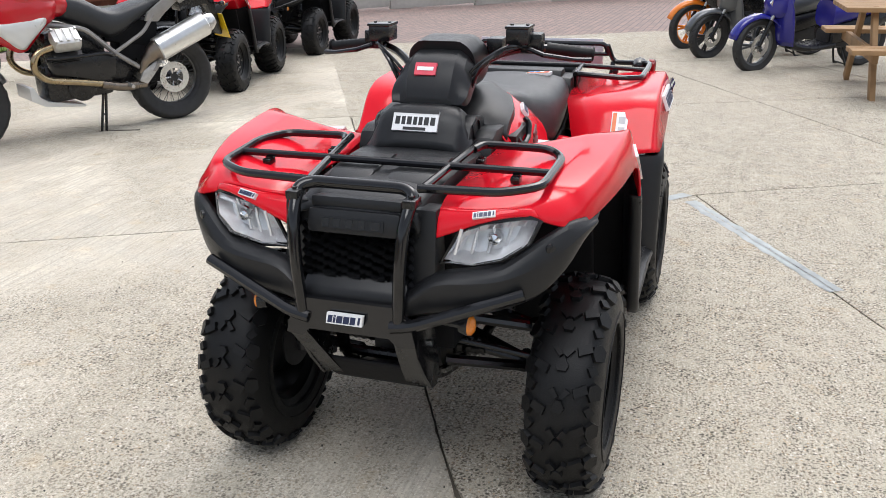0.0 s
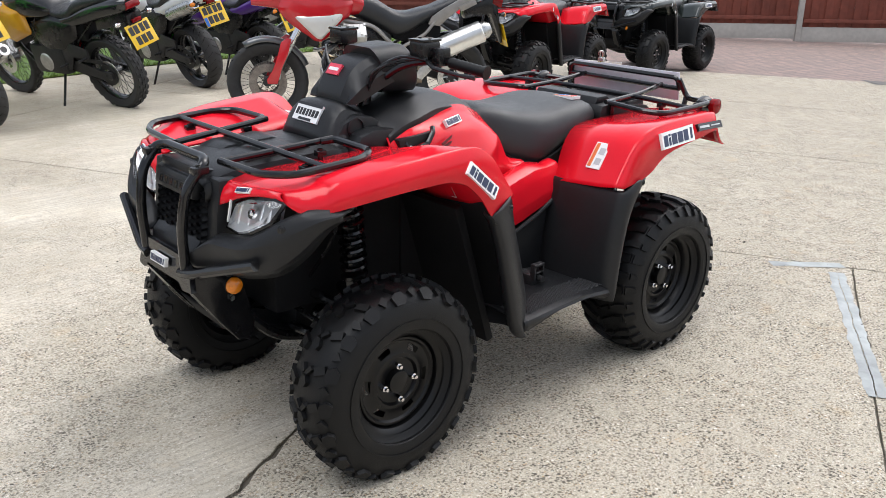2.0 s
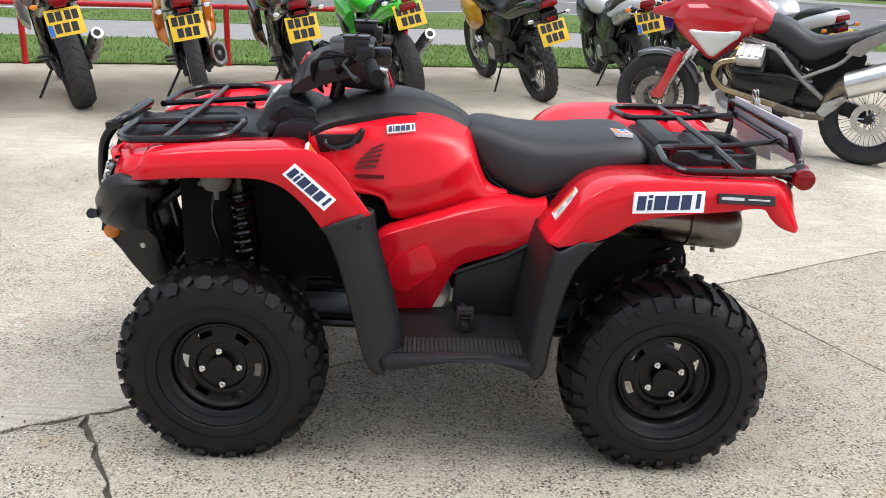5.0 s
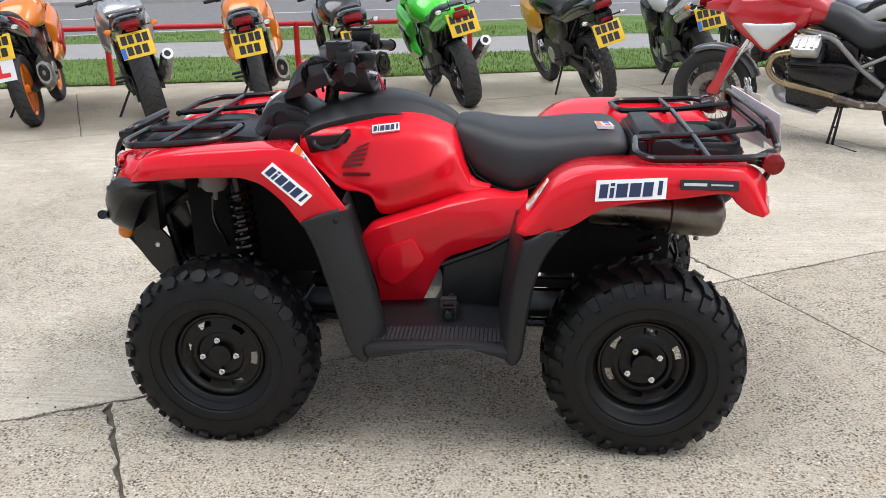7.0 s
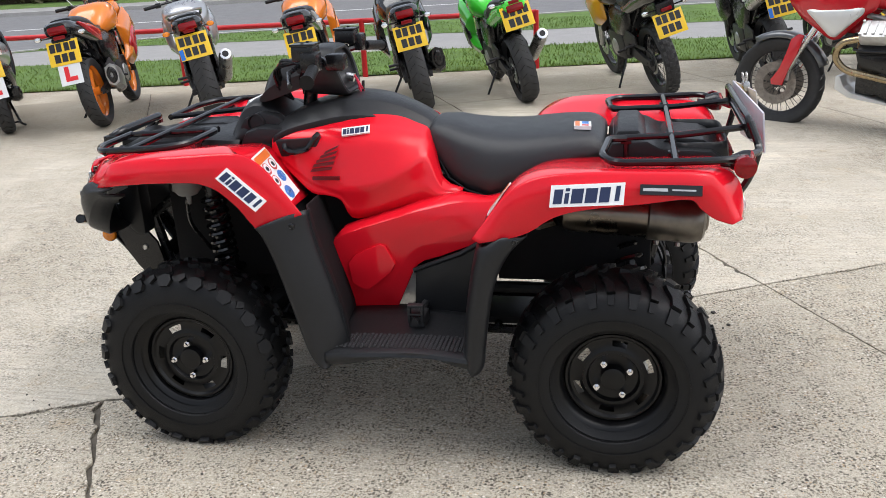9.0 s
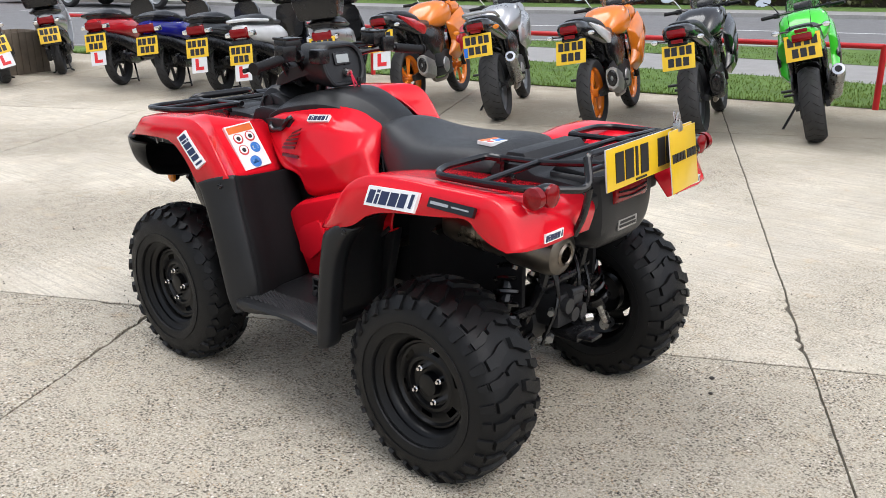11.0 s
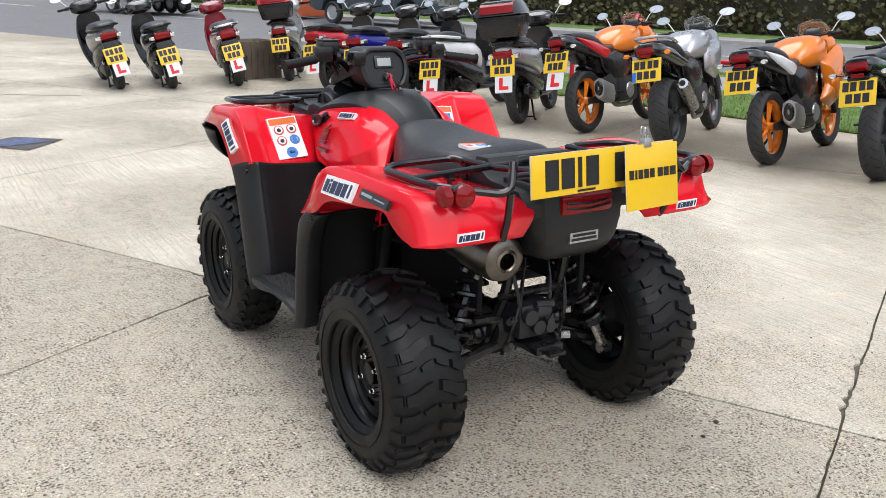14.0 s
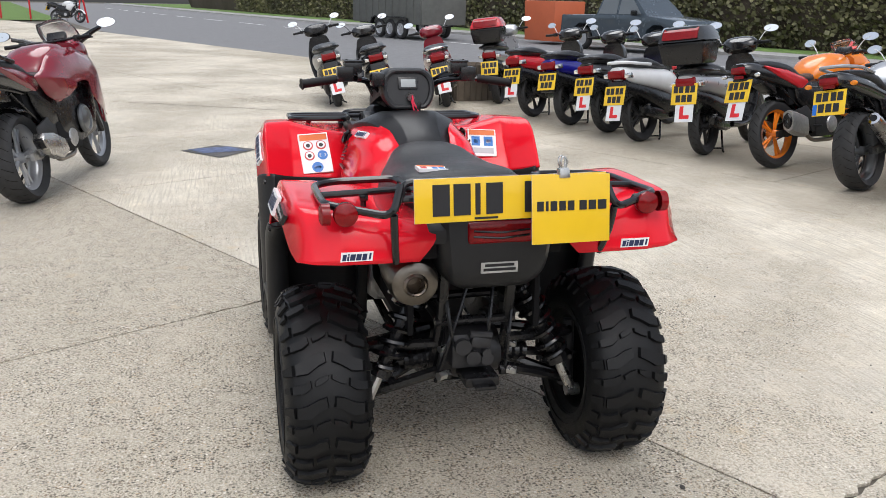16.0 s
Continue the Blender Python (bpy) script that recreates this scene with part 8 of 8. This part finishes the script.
# red posts and a pale motorcycle far up the yard
far_rail = thing("railing", Matrix(), "red painted steel posts far up the yard by the road", "railing")
for x, y, lean in ((45.5, 6.6, .1), (46.5, 7.2, -.12), (47.5, 9.6, 0), (48.5, 11.2, 0)):
    bm = bmesh.new()
    rod(bm, (x, y, ground_z(x, y) - .05), (x, y + lean * 3, ground_z(x, y) + 2.2), .045, 10)
    part("post", bm, RAILRED, far_rail)
motorcycle(stand(44.2, 7.9, -120, -8), "white and black motorcycle standing far up the yard", dict(wheel=P_GREY, tank=P_WHITE, tail=P_BLACK, pipe="none", W=.14))

# hedge across the road
LEAF = mat("hedge_leaves", (0.06, 0.075, 0.026), 0.6, vary=0.7, scale=3.0, tint=(0.17, 0.16, 0.065))
TWIG = mat("hedge_wood", (0.045, 0.034, 0.022), 0.9, vary=0.4, scale=10)
hr = random.Random(11)
hedge = thing("hedge", Matrix(), "dense dark green and brown clipped hedge across the road", "hedge", kind="structure")
bm = bmesh.new()
rows = []
for i in range(121):
    a = -30 + i * 1.0
    r = []
    for w, h in ((-4.1, 0), (-4.0, 1.2), (-4.3, 2.2), (-5.2, 2.5), (-6.2, 2.2), (-6.5, 0)):
        x, y = road_point(a, w + hr.uniform(-.15, .15))
        r.append((x, y, ground_z(x, y) + h + hr.uniform(-.2, .2) * (h > 0)))
    rows.append(r)
grid(bm, rows)
part("hedge_core", bm, TWIG, hedge)
bm = bmesh.new()
for k in range(42000):
    a = hr.uniform(-14, 75)
    h = hr.uniform(.05, 2.7)
    w = -4.0 + hr.gauss(0, .16) - max(0, h - 1.9) * hr.uniform(0, 1.6)
    x, y = road_point(a, w)
    p = V((x, y, ground_z(x, y) + h))
    d = V((hr.uniform(-1, 1), hr.uniform(-1, 1), hr.uniform(-.6, 1))).normalized() * hr.uniform(.08, .22)
    e = d.orthogonal().normalized() * d.length * .5
    bm.faces.new([bm.verts.new(c) for c in (p, p + d * .5 + e, p + d, p + d * .5 - e)])
leaves = part("hedge_leaf_mass", bm, LEAF, hedge)
tagged(leaves, kind="stuff")


# vehicles standing on the road
def road_pose(a, w, dz=0.0):
    x, y = road_point(a, w)
    slope = math.degrees(math.atan2(ground_z(*road_point(a + 1, w)) - ground_z(*road_point(a - 1, w)), 2))
    return pose(x, y, ground_z(x, y) - .03 + dz, 0, 0, math.degrees(math.atan2(far_edge(a + 2) - far_edge(a - 2), 4))) @ rot(0, -slope, 0)


def car_wheel(parent, at, R, W, rim):
    w = new("wheel")
    w.parent, w.matrix_basis = parent, Matrix.Translation(at)
    shared("tyre", ("car", R, W), lambda: tyre_bm(R, W, R * .62, ""), OLDRUBBER, w)

    def make():
        bm = bmesh.new()
        for s in (1, -1):
            spin(bm, [(R * .63, W * .36 * s), (R * .58, W * .3 * s), (R * .5, W * .2 * s), (R * .2, W * .26 * s), (0, W * .27 * s)], 28)
            for k in range(6):
                t = k * math.tau / 6
                rod(bm, (R * .3 * math.cos(t), W * .25 * s, R * .3 * math.sin(t)), (R * .3 * math.cos(t), W * .3 * s, R * .3 * math.sin(t)), R * .05, 8)
        return bm
    shared("rim", ("carrim", R, W, rim.name), make, rim, w)
    return w


CARPAINT = paint("slate_blue", (0.055, 0.075, 0.095), 0.25, 0.3)
WINDOW = glass("vehicle_glass", (0.25, 0.28, 0.3), 0.03, 0.5)
truck = thing("pickup_truck", Matrix.Translation((23.5, -12.6, ground_z(23.5, 0) - .04)) @ rot(0, 0, 200), "slate blue double-cab pickup truck standing on the road", "pickup truck")
bm = bmesh.new()
prism(bm, [(2.62, .45), (2.66, .75), (2.55, 1.0), (1.35, 1.12), (1.0, 1.15), (-2.55, 1.12), (-2.62, .55), (-2.3, .42), (-2.05, .42), (-1.95, .7), (-1.7, .85), (-1.4, .85), (-1.15, .7), (-1.05, .42), (1.2, .42), (1.3, .7), (1.55, .85), (1.85, .85), (2.1, .7), (2.2, .42)], -.88, .88, bev=.05)
part("body", bm, CARPAINT, truck)
bm = bmesh.new()
loft(bm, [[V((1.25, -.84, 1.12)), V((1.25, .84, 1.12)), V((-.95, .84, 1.12)), V((-.95, -.84, 1.12))], [V((.55, -.70, 1.72)), V((.55, .70, 1.72)), V((-.75, .70, 1.72)), V((-.75, -.70, 1.72))]])
part("cab", bm, CARPAINT, truck)
for s in (1, -1):
    for a, b in ((.05, 1.0), (-.85, -.05)):
        bm = bmesh.new()
        pts = [V((a, s * .835, 1.16)), V((b, s * .835, 1.16)), V((min(b, .5), s * .715, 1.66)), V((max(a, -.70), s * .715, 1.66))]
        pts2 = [p + V((0, s * .012, 0)) for p in pts]
        loft(bm, [pts, pts2])
        part("side_window", bm, WINDOW, truck)
    bm = bmesh.new()
    prism(bm, [(2.6, .72), (2.64, .90), (2.42, .98), (2.3, .86)], s * .62, s * .89, bev=.02)
    part("headlamp", bm, REFLECTOR, truck)
    bm = bmesh.new()
    box(bm, (.85, s * 1.0, 1.2), (.12, .2, .16), bev=.03)
    part("wing_mirror", bm, SATIN, truck)
    for x in (1.7, -1.55):
        car_wheel(truck, (x, s * .78, .37), .37, .25, P_SILVER)
bm = bmesh.new()
box(bm, (2.64, 0, .78), (.06, 1.1, .2), bev=.02)
for k in range(3):
    box(bm, (2.675, 0, .71 + k * .07), (.02, 1.0, .025), bev=.005)
part("radiator_grille", bm, STEEL, truck)
bm = bmesh.new()
box(bm, (2.68, 0, .5), (.012, .52, .11), bev=.003)
part("front_plate", bm, P_WHITE, truck)

TRAILGREY = mat("dull_galvanised_sheet", (0.13, 0.135, 0.125), 0.55, 0.3, vary=0.2, scale=6, bump=0.1)
trailer = thing("trailer", road_pose(32, 4.0), "grey three-axle box trailer standing on the road", "trailer")
bm = bmesh.new()
box(bm, (0, 0, 1.55), (5.2, 2.0, 2.0), bev=.04)
part("box_body", bm, TRAILGREY, trailer)
for k in range(11):
    for s in (1, -1):
        bm = bmesh.new()
        box(bm, (-2.5 + k * .5, s * 1.01, 1.55), (.05, .03, 1.96), bev=.006)
        part("rib", bm, TRAILGREY, trailer)
for s in (1, -1):
    for k in range(3):
        car_wheel(trailer, (-1.2 + k * .78, s * .98, .36), .36, .22, P_SILVER)
    bm = bmesh.new()
    prism(bm, [(-1.75, .5), (-1.65, .76), (-1.4, .82), (.6, .82), (.85, .76), (.95, .5), (.88, .5), (.78, .72), (.58, .77), (-1.38, .77), (-1.6, .72), (-1.68, .5)], s * .86, s * 1.14, bev=.01)
    part("mudguard", bm, SATIN, trailer)
bm = bmesh.new()
box(bm, (3.1, 0, .5), (1.2, .1, .1), bev=.01)
part("drawbar", bm, SATIN, trailer)
skip = thing("skip", road_pose(28, 1.0), "faded orange steel panel box beside the trailer", "skip")
bm = bmesh.new()
box(bm, (0, 0, .8), (1.6, 1.4, 1.4), bev=.03, taper=1.05)
part("box", bm, paint("faded_orange", (.5, .12, .05), .5, 0, 0), skip)

# sunken drain cover in the yard, and the strip of repair mortar
IRON = mat("rusty_iron_cover", (0.075, 0.07, 0.066), 0.6, 0.4, vary=0.4, scale=18, bump=0.4)
BLUEMARK = mat("worn_blue_paint", (0.075, 0.10, 0.19), 0.75, vary=0.7, scale=22, bump=0.3)


def flat_quad(bm, corners, lift, n=6, mi=0):
    a, b, c, d = [V(p) for p in corners]
    rows = []
    for i in range(n + 1):
        rows.append([(*p, ground_z(p.x, p.y) + lift) for p in (a.lerp(b, i / n).lerp(d.lerp(c, i / n), j / n) for j in range(n + 1))])
    grid(bm, rows, mi=mi)


bm = bmesh.new()
flat_quad(bm, ((5.64, 1.03), (5.18, .67), (5.62, .32), (5.94, .69)), .006)
cover = thing("drain_cover", Matrix(), "dark rusty iron cover with a worn blue stripe, set in concrete", "drain cover", kind="structure")
part("plate", bm, IRON, cover)
bm = bmesh.new()
flat_quad(bm, ((5.70, .98), (5.44, .82), (5.52, .42), (5.80, .58)), .010)
part("stripe", bm, BLUEMARK, cover)
bm = bmesh.new()
rr = random.Random(5)
A0, A1 = V((-1.84, .62)), V((-.79, 1.25))
dv = (A1 - A0).normalized()
nv = V((-dv.y, dv.x))
for side in (-1, 1):
    rows = []
    for i in range(121):
        p = A0.lerp(A1, i / 120)
        mid = .006 + .009 * noise.noise(V((i * .09, 3, 0))) + .004 * noise.noise(V((i * .4, 8, 0)))
        crack = .0022 * max(0, min(1, i / 18)) * (1 + noise.noise(V((i * .5, 5, 0))))
        rim = (.030 if side < 0 else .042) + .014 * noise.noise(V((i * .13, side * 4, 0))) + .004 * noise.noise(V((i * .6, side * 9, 0)))
        rows.append([(*(p + nv * o), ground_z(*(p + nv * o)) + h) for o, h in ((mid + side * crack, .003), (side * rim * .6, .0042), (side * rim, .0015))])
    grid(bm, rows)
rows = []
for i in range(9):
    p = V((-1.96, .60)).lerp(V((-1.72, .36)), i / 8)
    q = V((.6, .8)) * (.030 + rr.uniform(-.006, .006))
    rows.append([(*(p - q), ground_z(*p) + .003), (*(p + q), ground_z(*p) + .003)])
grid(bm, rows)
tagged(part("repair_strip", bm, MORTAR), "grey mortar repair strip along a concrete joint", "repair", kind="structure")
bm = bmesh.new()
rows = []
for i in range(61):
    p = V((10.27, 2.09)).lerp(V((8.78, -.4)), i / 60)
    q = V((.86, -.51)) * (.010 + .012 * abs(noise.noise(V((i * .3, 2, 7)))))
    w = V((.86, -.51)) * .03 * noise.noise(V((i * .11, 5, 1)))
    rows.append([(*(p + w - q), ground_z(*p) + .0022), (*(p + w + q), ground_z(*p) + .0022)])
grid(bm, rows)
tagged(part("yard_crack", bm, SOIL), "dark crack running across the pale concrete", "crack", kind="structure")
bm = bmesh.new()
flat_quad(bm, ((-9.6, -2.6), (-9.8, -2.2), (-9.5, -1.9), (-9.3, -2.3)), .005)
tagged(part("gully_grate", bm, IRON), "small dark iron gully grate by the paving", "drain", kind="structure")

# picnic bench
WOOD = mat("weathered_pine", (0.30, 0.18, 0.085), 0.75, vary=0.3, scale=7, bump=0.3, bscale=80)
bench = thing("picnic_bench", pose(-6.0, 2.52, ground_z(-6.0, 2.52), 0, 0, 94), "weathered pine picnic bench with sloping legs", "bench")
for k in range(5):
    bm = bmesh.new()
    box(bm, (0, -.3 + k * .15, .74), (1.8, .14, .04), bev=.006)
    part("table_plank", bm, WOOD, bench)
for s in (1, -1):
    for k in range(2):
        bm = bmesh.new()
        box(bm, (0, s * (.62 + k * .15), .45), (1.8, .14, .04), bev=.006)
        part("seat_plank", bm, WOOD, bench)
    for x in (.65, -.65):
        bm = bmesh.new()
        box(bm, (x, s * .42, .37), (.045, .10, .84), rot(s * 28), bev=.006)
        part("leg", bm, WOOD, bench)
for x in (.65, -.65):
    bm = bmesh.new()
    box(bm, (x - .045, 0, .40), (.045, 1.5, .10), bev=.006)
    part("cross_beam", bm, WOOD, bench)

# planter beside the scooters
planter = thing("planter", pose(10.1, -3.1, 0, 0, 0, 10), "weathered grey-brown slatted wooden planter", "planter")
DRYWOOD = mat("grey_weathered_wood", (0.16, 0.13, 0.10), 0.85, vary=0.3, scale=8, bump=0.3)
for s in (1, -1):
    for k in range(6):
        for m in (pose(-.25 + k * .1, s * .3, 0), pose(s * .3, -.25 + k * .1, 0, 0, 0, 90)):
            bm = bmesh.new()
            box(bm, m @ V((0, 0, .27)), (.092, .02, .54), m.to_3x3().to_4x4(), bev=.004)
            part("slat", bm, DRYWOOD, planter)
bm = bmesh.new()
box(bm, (0, 0, .24), (.56, .56, .46))
part("fill", bm, SOIL, planter)

# grit on the concrete
bm = bmesh.new()
for k in range(700):
    x, y = rr.uniform(-2.6, 2.6), rr.uniform(-2, 2.4)
    r = rr.uniform(.0012, .0036) * (1.8 if rr.random() < .03 else 1)
    t = bmesh.new()
    bmesh.ops.create_icosphere(t, subdivisions=1, radius=r)
    for v in t.verts:
        v.co += V((rr.uniform(-r, r), rr.uniform(-r, r), rr.uniform(-r, r))) * .3
    add(bm, t, Matrix.Translation((x, y, ground_z(x, y) + r * .5)))
tagged(part("grit", bm, mat("dark_grit", (.06, .055, .05), .9, vary=.5, scale=40)), "loose dark grit scattered over the concrete", "grit", kind="stuff")
for x, y, r in ((-.955, -.580, .008), (-1.0, -.47, .006)):
    bm = bmesh.new()
    bmesh.ops.create_icosphere(bm, subdivisions=2, radius=r)
    for v in bm.verts:
        v.co = V((v.co.x * 1.3, v.co.y, v.co.z * .7)) + V((rr.uniform(-r, r), rr.uniform(-r, r), 0)) * .15
    st = part("stone", bm, bpy.data.materials["dark_grit"])
    st.matrix_basis = Matrix.Translation((x, y, ground_z(x, y) + r * .6))
    tagged(st, "small dark loose stone on the concrete", "stone", "loose stones")
